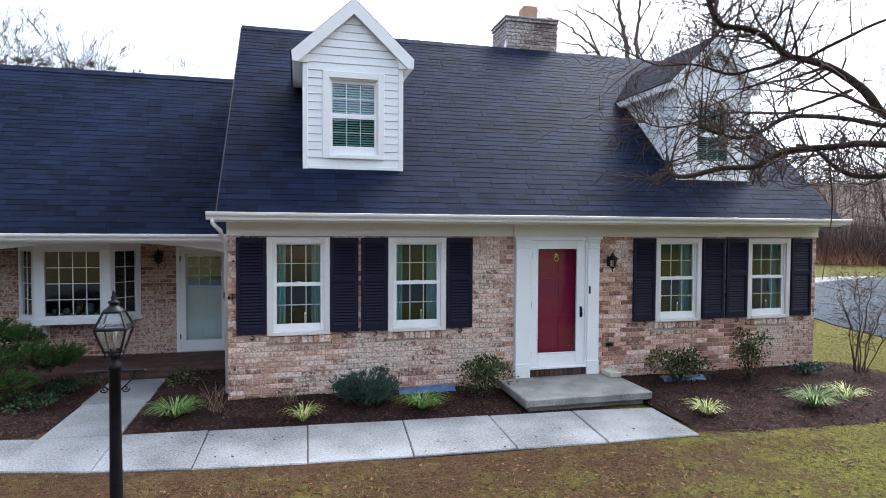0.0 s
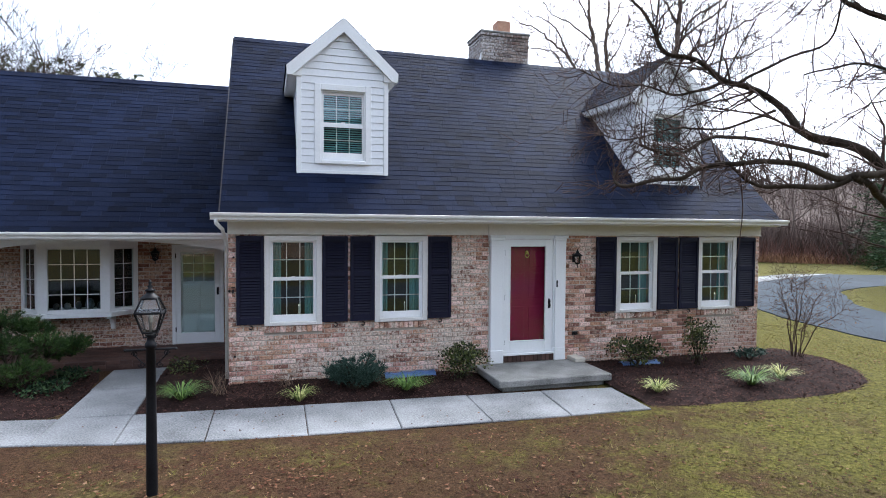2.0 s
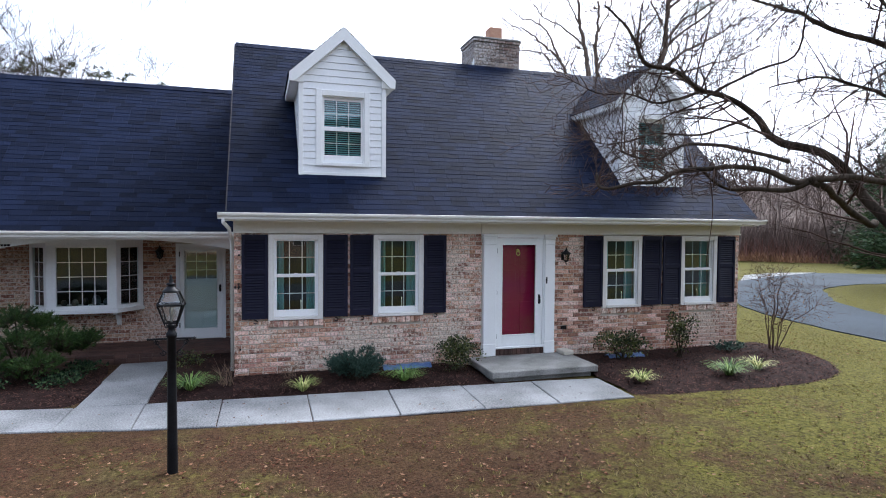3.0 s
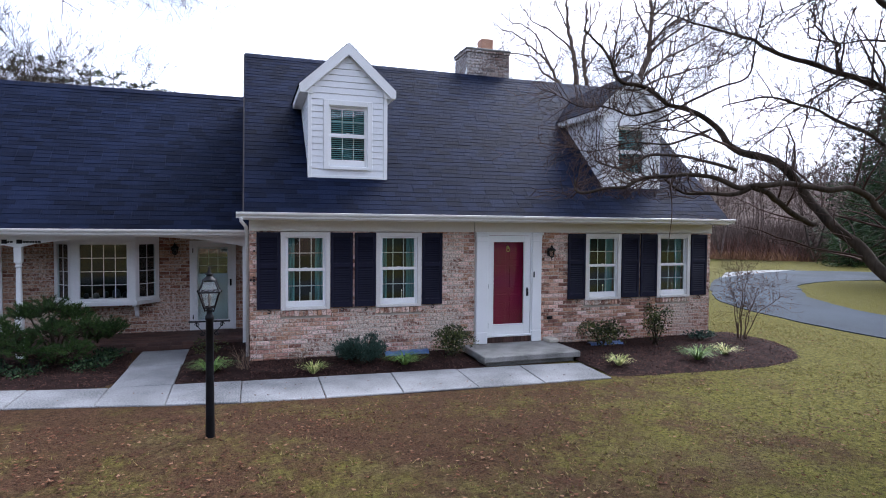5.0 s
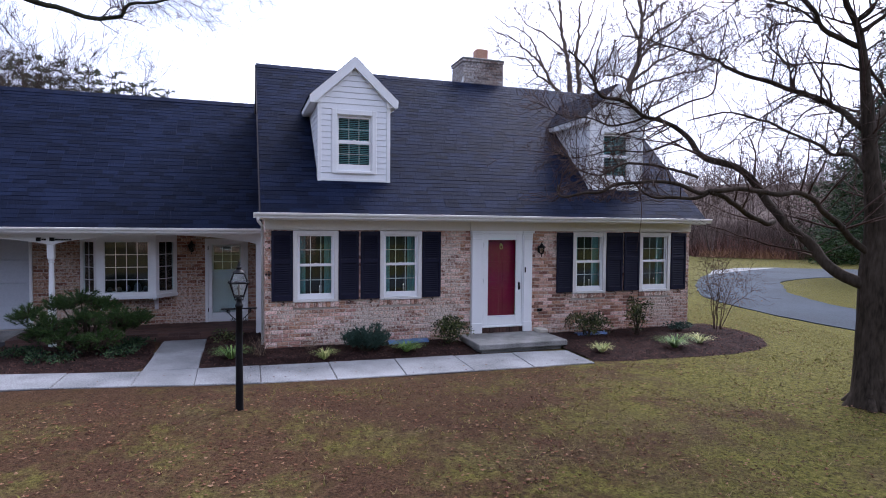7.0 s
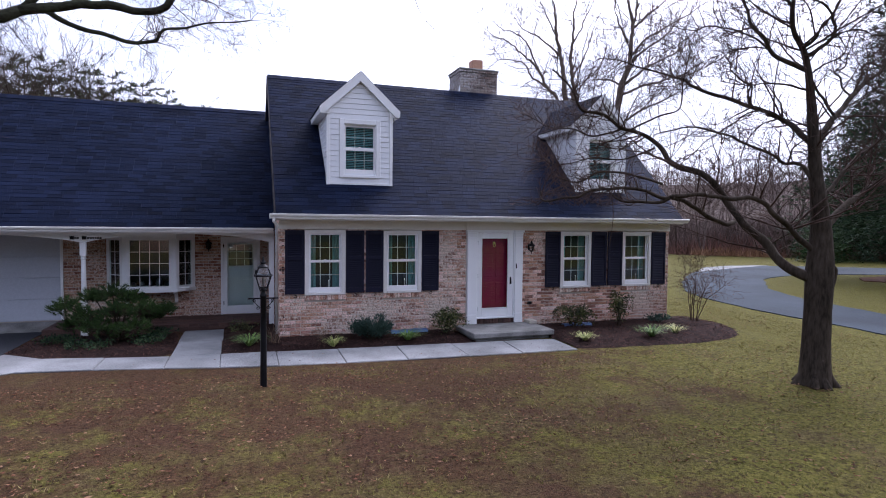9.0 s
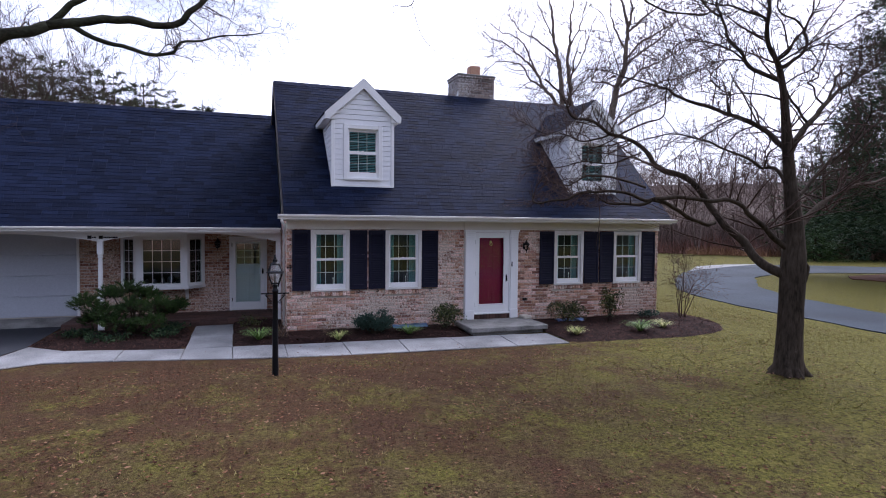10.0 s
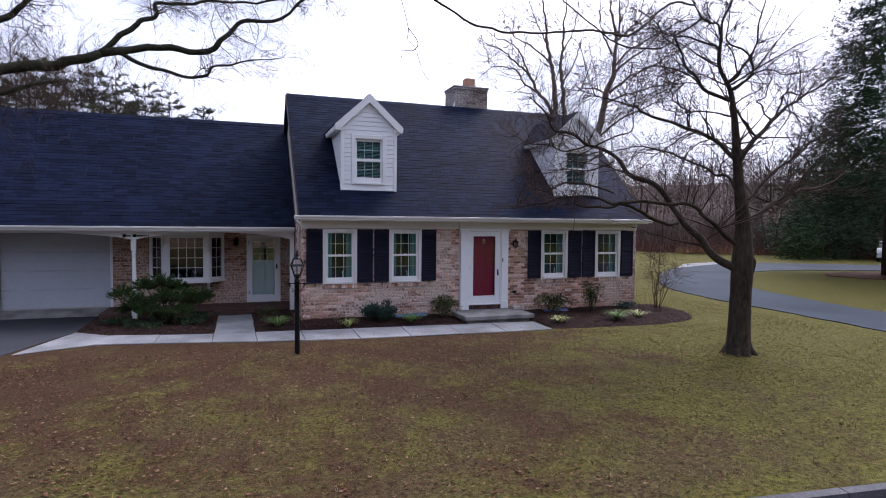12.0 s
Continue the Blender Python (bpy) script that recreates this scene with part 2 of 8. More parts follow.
M_BRICK = brick_mat("tan_brick", [(0.322, 0.170, 0.118), (0.608, 0.373, 0.282), (0.459, 0.253, 0.179), (0.808, 0.537, 0.449), (0.280, 0.146, 0.101), (0.518, 0.306, 0.214), (0.820, 0.618, 0.543), (0.487, 0.265, 0.210), (0.499, 0.284, 0.183), (0.716, 0.457, 0.357), (0.250, 0.123, 0.091), (0.820, 0.591, 0.515)], (0.680, 0.565, 0.470), True)
# reddish base courses, and the porch wall with its shade in the colour
M_BRICK_RED_SHADE = brick_mat("red_and_porch_shaded_brick", [(0.300, 0.140, 0.095), (0.390, 0.215, 0.145), (0.250, 0.115, 0.080), (0.440, 0.260, 0.180), (0.500, 0.335, 0.240)], (0.660, 0.512, 0.428))
M_CHIM = brick_mat("chimney_brick", [(0.20, 0.155, 0.135), (0.31, 0.24, 0.205), (0.14, 0.11, 0.10), (0.38, 0.31, 0.26), (0.22, 0.15, 0.125), (0.28, 0.225, 0.195)], (0.52, 0.49, 0.47))
M_MORTAR = mat("mortar", (0.42, 0.37, 0.31), (0.56, 0.51, 0.44), 0.95, 2, 90, 0.3)
M_CASING = mat("cream_window_casing", (0.62, 0.59, 0.55), (0.72, 0.69, 0.65), 0.5, 1.0, 30, 0.03)
M_BULB = mat("smoky_bulb_glass", (0.16, 0.16, 0.15), (0.24, 0.24, 0.22), 0.15, 5, 30, 0, spec=0.5)
# chimney joints greyed: the low contrast of haze is put into the colour
M_CHIMMORTAR = mat("haze_greyed_chimney_mortar", (0.22, 0.20, 0.19), (0.30, 0.28, 0.265), 0.95, 2, 90, 0.3)
M_WHITE = mat("white_paint", (0.74, 0.74, 0.73), (0.82, 0.82, 0.81), 0.45, 1.2, 40, 0.03)
M_CREAM = mat("cream_trim_paint", (0.62, 0.58, 0.51), (0.70, 0.66, 0.59), 0.5, 1.0, 30, 0.03)
M_SIDING = mat("white_vinyl_siding", (0.72, 0.73, 0.74), (0.80, 0.80, 0.81), 0.5, 0.8, 25, 0.03)
M_GUTTER = mat("painted_aluminium_gutter", (0.66, 0.64, 0.60), (0.76, 0.74, 0.71), 0.4, 1.5, 20, 0.02)
M_SHUTTER = mat("navy_shutter_paint", (0.006, 0.006, 0.016), (0.012, 0.012, 0.030), 0.55, 2, 40, 0.05, spec=0.2)
M_ROOF = mat("charcoal_shingle", (0.0021, 0.0036, 0.0100), (0.0096, 0.0150, 0.0375), 0.65, 0.35, 120, 0.5, spec=0.035, mixpos=(0.30, 0.72), rand=0.26)
M_ROOF_BASE = mat("roofing_felt", (0.012, 0.012, 0.017), (0.025, 0.025, 0.033), 0.95, 1, 60, 0.1, spec=0.1)
M_RED = mat("red_door_paint", (0.20, 0.0010, 0.038), (0.25, 0.002, 0.052), 0.45, 1.5, 40, 0.02, spec=0.2)
# the cool teal of reflections is put into the glass tint
M_GLASS = glass_mat("window_glass", (0.84, 0.97, 0.96), 0.0, 1.58)
M_STORM = glass_mat("coated_storm_glass", (1, 1, 1), 0.0, 1.42)
M_LAMPGLASS = glass_mat("lantern_glass", (0.95, 0.96, 0.95), 0.08)
M_BLACK = mat("black_painted_metal", (0.004, 0.004, 0.005), (0.010, 0.010, 0.012), 0.45, 6, 60, 0.05, metal=0.0, spec=0.15)
M_BRASS = mat("brass", (0.55, 0.38, 0.14), (0.65, 0.47, 0.2), 0.3, 10, 60, 0.02, metal=1.0)
M_CONC = mat("broom_finished_concrete", (0.078, 0.080, 0.082), (0.245, 0.248, 0.252), 0.9, 1.1, 45, 0.3, mixpos=(0.36, 0.60))
M_KERB = mat("weathered_kerb_concrete", (0.035, 0.034, 0.036), (0.10, 0.10, 0.105), 0.9, 1.6, 50, 0.3)
M_STEP = mat("weathered_step_concrete", (0.105, 0.10, 0.09), (0.31, 0.30, 0.28), 0.9, 2.2, 70, 0.35, mixpos=(0.36, 0.62))
M_STONE = mat("pale_stone", (0.42, 0.38, 0.31), (0.56, 0.51, 0.43), 0.9, 6, 60, 0.3)
M_PORCH = mat("porch_brick_paver", (0.05, 0.026, 0.02), (0.10, 0.05, 0.038), 0.75, 3, 60, 0.2, rand=0.3)
M_MULCH = mat("dark_bark_mulch", (0.007, 0.004, 0.0035), (0.034, 0.018, 0.015), 0.95, 5, 55, 0.9, spec=0.1)
M_CHIP = mat("bark_chip", (0.009, 0.0045, 0.004), (0.085, 0.044, 0.034), 0.95, 4, 40, 0.2, rand=0.5, spec=0.1)
M_ASPHALT = mat("old_asphalt", (0.013, 0.019, 0.026), (0.036, 0.048, 0.062), 0.85, 0.30, 40, 0.4, spec=0.14, mixpos=(0.38, 0.62))
M_DRIVE = mat("sealed_driveway_asphalt", (0.012, 0.0135, 0.018), (0.030, 0.033, 0.041), 0.8, 0.7, 150, 0.3, spec=0.3)
M_LAWN = lawn_mat()
M_BLADE = mat("dry_grass_blade", (0.070, 0.066, 0.014), (0.23, 0.185, 0.080), 0.9, 0.5, 8, 0.0, spec=0.1, rand=0.75, mixpos=(0.15, 0.85), hue=[(0.42, (0.115, 0.104, 0.025)), (0.62, (0.155, 0.120, 0.046))])
M_LITTER = mat("leaf_litter", (0.030, 0.011, 0.007), (0.20, 0.120, 0.072), 0.9, 1, 20, 0.1, spec=0.1, rand=0.85, mixpos=(0.12, 0.92), hue=[(0.35, (0.060, 0.024, 0.014)), (0.65, (0.125, 0.056, 0.030))])
M_DEADLEAF = mat("dead_leaf", (0.06, 0.028, 0.015), (0.19, 0.105, 0.055), 0.9, 1, 20, 0.1, rand=0.7, spec=0.1)
M_BARK = mat("grey_brown_bark", (0.018, 0.0135, 0.0095), (0.072, 0.055, 0.040), 0.95, 4, 26, 1.0, spec=0.1, stretch=(1, 1, 0.25))
M_BARK_LICHEN = mat("lichened_bark", (0.016, 0.0135, 0.0095), (0.060, 0.064, 0.040), 0.95, 5, 26, 1.0, spec=0.1, stretch=(0.5, 1, 1))
M_TWIG = mat("red_brown_twig", (0.036, 0.023, 0.018), (0.10, 0.064, 0.050), 0.9, 3, 20, 0.0, spec=0.1)
M_RAKE = mat("weathered_rake_paint", (0.045, 0.038, 0.036), (0.085, 0.074, 0.070), 0.8, 3, 30, 0.05)
# far bark, twigs and hillside lightened: distance haze is put into the colour
M_BARK_FAR = mat("haze_lightened_bark", (0.11, 0.084, 0.068), (0.22, 0.178, 0.148), 0.95, 1, 10, 0.0, spec=0.1)
M_WOODS = mat("haze_lightened_twigs", (0.080, 0.060, 0.052), (0.215, 0.165, 0.145), 0.95, 0.12, 4, 0.0, spec=0.05, rand=0.5)
M_HILL = mat("hazy_leaf_littered_hillside", (0.058, 0.045, 0.038), (0.118, 0.092, 0.078), 0.95, 0.15, 2, 0.5, spec=0.05)
M_RISE = mat("light_blocking_rise", (0.016, 0.024, 0.018), (0.052, 0.060, 0.042), 0.95, 0.25, 3, 0.5, spec=0.05)
M_SCRUB = mat("russet_scrub", (0.085, 0.045, 0.036), (0.22, 0.12, 0.095), 0.95, 0.2, 4, 0.0, spec=0.05, rand=0.5)
M_SEDGE = mat("dry_field_grass", (0.17, 0.095, 0.055), (0.32, 0.19, 0.11), 0.95, 0.2, 4, 0.0, spec=0.05, rand=0.4)
M_NEEDLE = mat("pine_needles", (0.007, 0.022, 0.006), (0.054, 0.098, 0.021), 0.7, 1.2, 8, 0.0, spec=0.2, rand=0.5)
M_NEEDLE_DK = mat("spruce_needles", (0.010, 0.024, 0.013), (0.050, 0.082, 0.034), 0.8, 0.6, 5, 0.0, spec=0.15, rand=0.5)
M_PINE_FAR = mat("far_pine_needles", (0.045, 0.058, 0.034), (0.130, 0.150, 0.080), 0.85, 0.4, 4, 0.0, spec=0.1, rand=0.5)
M_JUNIPER = mat("blue_green_juniper", (0.014, 0.034, 0.026), (0.070, 0.115, 0.085), 0.75, 3, 20, 0.0, spec=0.2, rand=0.5)
M_BOXLEAF = mat("evergreen_shrub_leaf", (0.014, 0.022, 0.007), (0.095, 0.110, 0.026), 0.5, 3, 20, 0.0, spec=0.35, rand=0.6)
M_LIRIOPE = mat("green_strap_leaf", (0.035, 0.085, 0.012), (0.15, 0.24, 0.045), 0.6, 3, 10, 0.0, rand=0.5)
M_VARIEG = mat("variegated_strap_leaf", (0.14, 0.19, 0.035), (0.52, 0.50, 0.19), 0.6, 3, 10, 0.0, rand=0.6)
M_DRYLEAF = mat("dry_brown_stem", (0.085, 0.055, 0.038), (0.22, 0.145, 0.095), 0.9, 3, 10, 0.0, rand=0.5)
M_GARAGE = mat("grey_white_garage_paint", (0.44, 0.46, 0.51), (0.52, 0.54, 0.59), 0.5, 0.8, 30, 0.03)
M_BLUE = mat("blue_plastic_sheet", (0.035, 0.075, 0.19), (0.085, 0.15, 0.30), 0.4, 6, 30, 0.4)
M_CURTAIN = mat("teal_curtain_cloth", (0.14, 0.36, 0.37), (0.26, 0.52, 0.52), 0.9, 2, 60, 0.1)
# white blinds; dimness and the panes' teal sky reflection are put into the colour
M_BLIND = mat("sky_tinted_blind_slat", (0.14, 0.38, 0.42), (0.20, 0.46, 0.50), 0.5, 2, 30, 0.0)
M_VASE = mat("dim_glazed_pottery", (0.05, 0.06, 0.08), (0.16, 0.17, 0.19), 0.35, 6, 30, 0.0, rand=0.6)
# the dark of unlit rooms is put into this near-black plaster
M_ROOM = mat("shade_darkened_room_plaster", (0.020, 0.025, 0.025), (0.034, 0.040, 0.040), 0.9, 1, 30, 0.05)
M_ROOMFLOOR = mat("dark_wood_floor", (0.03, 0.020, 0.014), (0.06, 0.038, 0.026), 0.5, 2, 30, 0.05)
M_CANDLE = glow_mat("candle_bulb_glow", (1.0, 0.86, 0.62), 1.2)
M_IVORY = mat("ivory_plastic", (0.6, 0.58, 0.5), (0.66, 0.64, 0.56), 0.4, 5, 30, 0)
M_CLAY = mat("clay_flue_tile", (0.36, 0.19, 0.12), (0.48, 0.28, 0.19), 0.85, 5, 40, 0.2)
M_CARWHITE = mat("white_car_paint", (0.72, 0.73, 0.75), (0.78, 0.79, 0.80), 0.2, 1, 10, 0)
M_DARKGLASS = mat("tinted_glass", (0.010, 0.011, 0.013), (0.018, 0.019, 0.022), 0.08, 1, 10, 0, spec=0.6)
M_RUBBER = mat("tyre_rubber", (0.012, 0.012, 0.012), (0.022, 0.022, 0.022), 0.85, 5, 40, 0.1)
M_NEIGH = brick_mat("brown_brick", [(0.28, 0.16, 0.10), (0.34, 0.20, 0.12), (0.24, 0.13, 0.085), (0.38, 0.25, 0.15)], (0.45, 0.34, 0.24))


# ---- mesh helpers ----
class Geo:
    """Gathers vertices and faces for one mesh."""

    def __init__(self):
        self.v, self.f = [], []

    def add(self, verts, faces):
        n = len(self.v)
        self.v.extend(verts)
        self.f.extend(tuple(i + n for i in fc) for fc in faces)
        return self

    def box(self, x0, x1, y0, y1, z0, z1, c=0.0):
        """A box; c chamfers its edges."""
        if c <= 0:
            v = [(x0, y0, z0), (x1, y0, z0), (x1, y1, z0), (x0, y1, z0), (x0, y0, z1), (x1, y0, z1), (x1, y1, z1), (x0, y1, z1)]
            return self.add(v, [(0, 3, 2, 1), (4, 5, 6, 7), (0, 1, 5, 4), (1, 2, 6, 5), (2, 3, 7, 6), (3, 0, 4, 7)])
        c = min(c, (x1 - x0) * 0.4, (y1 - y0) * 0.4, (z1 - z0) * 0.4)

        def ring(i, z):
            return [(x0 + i, y0 + c, z), (x0 + c, y0 + i, z), (x1 - c, y0 + i, z), (x1 - i, y0 + c, z),
                    (x1 - i, y1 - c, z), (x1 - c, y1 - i, z), (x0 + c, y1 - i, z), (x0 + i, y1 - c, z)]
        v = ring(c, z0) + ring(0, z0 + c) + ring(0, z1 - c) + ring(c, z1)
        f = []
        for k in range(3):
            for i in range(8):
                j = (i + 1) % 8
                f.append((k * 8 + i, k * 8 + j, k * 8 + 8 + j, k * 8 + 8 + i))
        f.append(tuple(range(7, -1, -1)))
        f.append(tuple(range(24, 32)))
        return self.add(v, f)

    def prism(self, poly, axis, a, b):
        """A polygon drawn in the two other axes, pushed along axis from a to b."""
        n = len(poly)

        def put(p, d):
            return (d, p[0], p[1]) if axis == "x" else ((p[0], d, p[1]) if axis == "y" else (p[0], p[1], d))
        v = [put(p, a) for p in poly] + [put(p, b) for p in poly]
        f = [tuple(range(n)), tuple(range(2 * n - 1, n - 1, -1))]
        f += [(i, n + i, n + (i + 1) % n, (i + 1) % n) for i in range(n)]
        return self.add(v, f)

    def tube(self, pts, radii, n=6, caps=True):
        pts = [Vector(p) for p in pts]
        v, f = [], []
        up = Vector((0.13, 0.21, 1.0)).normalized()
        for i, p in enumerate(pts):
            d = (pts[min(i + 1, len(pts) - 1)] - pts[max(i - 1, 0)])
            d = d.normalized() if d.length > 1e-9 else Vector((0, 0, 1))
            a = d.cross(up)
            if a.length < 0.05:
                a = d.cross(Vector((1, 0, 0)))
            a.normalize()
            b = d.cross(a)
            for k in range(n):
                t = 2 * math.pi * k / n
                v.append(tuple(p + (a * math.cos(t) + b * math.sin(t)) * radii[i]))
        for i in range(len(pts) - 1):
            for k in range(n):
                f.append((i * n + k, i * n + (k + 1) % n, (i + 1) * n + (k + 1) % n, (i + 1) * n + k))
        if caps:
            f.append(tuple(range(n - 1, -1, -1)))
            f.append(tuple(range((len(pts) - 1) * n, len(pts) * n)))
        return self.add(v, f)

    def _lathe(self, x, y, profile, n):
        """profile: (radius, z) from the bottom up."""
        v, f = [], []
        for r, z in profile:
            for k in range(n):
                t = 2 * math.pi * k / n
                v.append((x + r * math.cos(t), y + r * math.sin(t), z))
        for i in range(len(profile) - 1):
            for k in range(n):
                f.append((i * n + k, i * n + (k + 1) % n, (i + 1) * n + (k + 1) % n, (i + 1) * n + k))
        f.append(tuple(range(n - 1, -1, -1)))
        f.append(tuple(range((len(profile) - 1) * n, len(profile) * n)))
        return self.add(v, f)

    def weld(self):
        """Joins vertices that share a place, so that one body is one piece."""
        seen, index, out = {}, [], []
        for p in self.v:
            k = (round(p[0], 4), round(p[1], 4), round(p[2], 4))
            if k not in seen:
                seen[k] = len(out)
                out.append(p)
            index.append(seen[k])
        self.v, self.f = out, [tuple(index[i] for i in f) for f in self.f]
        return self

    def mesh(self, name, material, smooth=False):
        me = bpy.data.meshes.new(name)
        me.from_pydata(self.v, [], self.f)
        me.materials.append(material)
        if smooth:
            me.polygons.foreach_set("use_smooth", [True] * len(me.polygons))
        me.update()
        return me


def part(name, geo, material, parent=None, label="", smooth=False):
    ob = new(name, geo.mesh(name, material, smooth))
    if parent:
        ob.parent = parent
    return tagged(ob, label)


def piece(name, me, parent, loc=(0, 0, 0), scale=(1, 1, 1), rot=(0, 0, 0)):
    ob = new(name, me)
    ob.parent = parent
    ob.location, ob.scale, ob.rotation_euler = loc, scale, rot
    return ob


def thing(name, label, category, loc=(0, 0, 0), group="", kind=""):
    ob = new(name)
    ob.empty_display_size = 0.2
    ob.location = loc
    return tagged(ob, label, category, group, kind)


def structure(name, geo, material, label, category="", smooth=False):
    return tagged(part(name, geo, material, None, "", smooth), label, category, "", "structure")


def pierced(x0, x1, z0, z1, y0, y1, holes):
    """A wall along x with rectangular holes (x0, x1, z0, z1) through it."""
    g = Geo()
    xs = sorted({x0, x1, *[h[0] for h in holes], *[h[1] for h in holes]})
    for a, b in zip(xs, xs[1:]):
        if a < x0 - 1e-6 or b > x1 + 1e-6:
            continue
        mid = (a + b) / 2
        cuts = sorted((h[2], h[3]) for h in holes if h[0] < mid < h[1])
        z = z0
        for c0, c1 in cuts:
            if c0 > z:
                g.box(a, b, y0, y1, z, c0)
            z = max(z, c1)
        if z < z1:
            g.box(a, b, y0, y1, z, z1)
    return g.weld()


def without(a, b, gaps):
    """What is left of the stretch a..b without the gaps."""
    out, at = [], a
    for g0, g1 in sorted(gaps):
        if g1 <= at or g0 >= b:
            continue
        if g0 > at:
            out.append((at, min(g0, b)))
        at = max(at, g1)
    if at < b:
        out.append((at, b))
    return out


# ---- sizes of the house ----
HW = 10.17                      # main block, west to east
EAVE_Y, EAVE_Z = -0.38, 2.75    # main eave edge
RIDGE_Y, RIDGE_Z = 3.60, 6.53
SLOPE = (RIDGE_Z - EAVE_Z) / (RIDGE_Y - EAVE_Y)
BACK_Y = 2 * RIDGE_Y
WIN = [(0.53, 1.42), (2.28, 3.18), (6.84, 7.73), (8.68, 9.58)]
WIN_Z = (0.985, 2.41)
DOOR = (4.30, 5.78)             # surround
BRICK_TOP = 2.43
COURSE, BL, JOINT = 0.0775, 0.214, 0.012
WY = 3.30                       # wing front wall
W_EAVE_Y, W_EAVE_Z, W_RIDGE_Y, W_RIDGE_Z = 1.50, 2.44, 4.90, 5.77
WING_X0 = -9.6
PORCH_Z = 0.15


# ---- ground, roads, paving ----
def kerb_shift(x, yy):
    k = min(max((-4.0 - yy) / 4.0, 0.0), 1.0)
    return -0.11 * (x - 2.93) * k


def smooth01(a, b, v):
    t = min(max((v - a) / (b - a), 0.0), 1.0)
    return t * t * (3 - 2 * t)


def swell(x, y):
    """The front lawn is a little crowned before the walk."""
    return 0.055 * smooth01(2.65, 3.7, -y) * (1 - smooth01(6.0, 9.5, -y)) * smooth01(-5.0, -2.5, x) * (1 - smooth01(2.5, 6.5, x))


def build_ground():
    xs = sorted({*[-3000, -1200, -500, -220, -120, -80, -60, -50, -40, -32, -26, -22, -18], *[-15 + 0.5 * i for i in range(60)], *[15 + 2 * i for i in range(24)], 66, 76, 90, 110, 150, 220, 500, 1200, 3000})
    ys = sorted({*[-3000, -1200, -500, -220, -120, -80, -60, -50, -40, -34, -28, -24, -21, -19.5, -18.6, -18.5, -15, -12, -11.21, -11.09, -10.94], *[-10.5 + 0.5 * i for i in range(40)], *[10 + 2 * i for i in range(26)], 64, 80, 110, 150, 220, 500, 1200, 3000})
    g = Geo()
    for y in ys:
        for x in xs:
            far = max(abs(x), abs(y))
            z = -0.025 - 0.035 * smooth01(8, 14, x) + swell(x, y)
            if -18.5 <= y <= -11.21:
                z = -0.24
            else:
                z += 0.012 * noise.noise((x * 0.7, y * 0.7, 3.0)) * (1 if far < 40 else 0)
            # land rises a little towards the woods
            z += 1.2 * smooth01(45, 120, math.hypot(x - 5, y)) * (1 if y > -10 else 0)
            g.v.append((x, y + kerb_shift(x, y) * (1 if abs(x) < 300 else 0), z))
    nx = len(xs)
    for j in range(len(ys) - 1):
        for i in range(nx - 1):
            g.f.append((j * nx + i, j * nx + i + 1, (j + 1) * nx + i + 1, (j + 1) * nx + i))
    structure("ground", g, M_LAWN, "patchy straw and olive winter lawn with fallen leaves", "lawn", True)


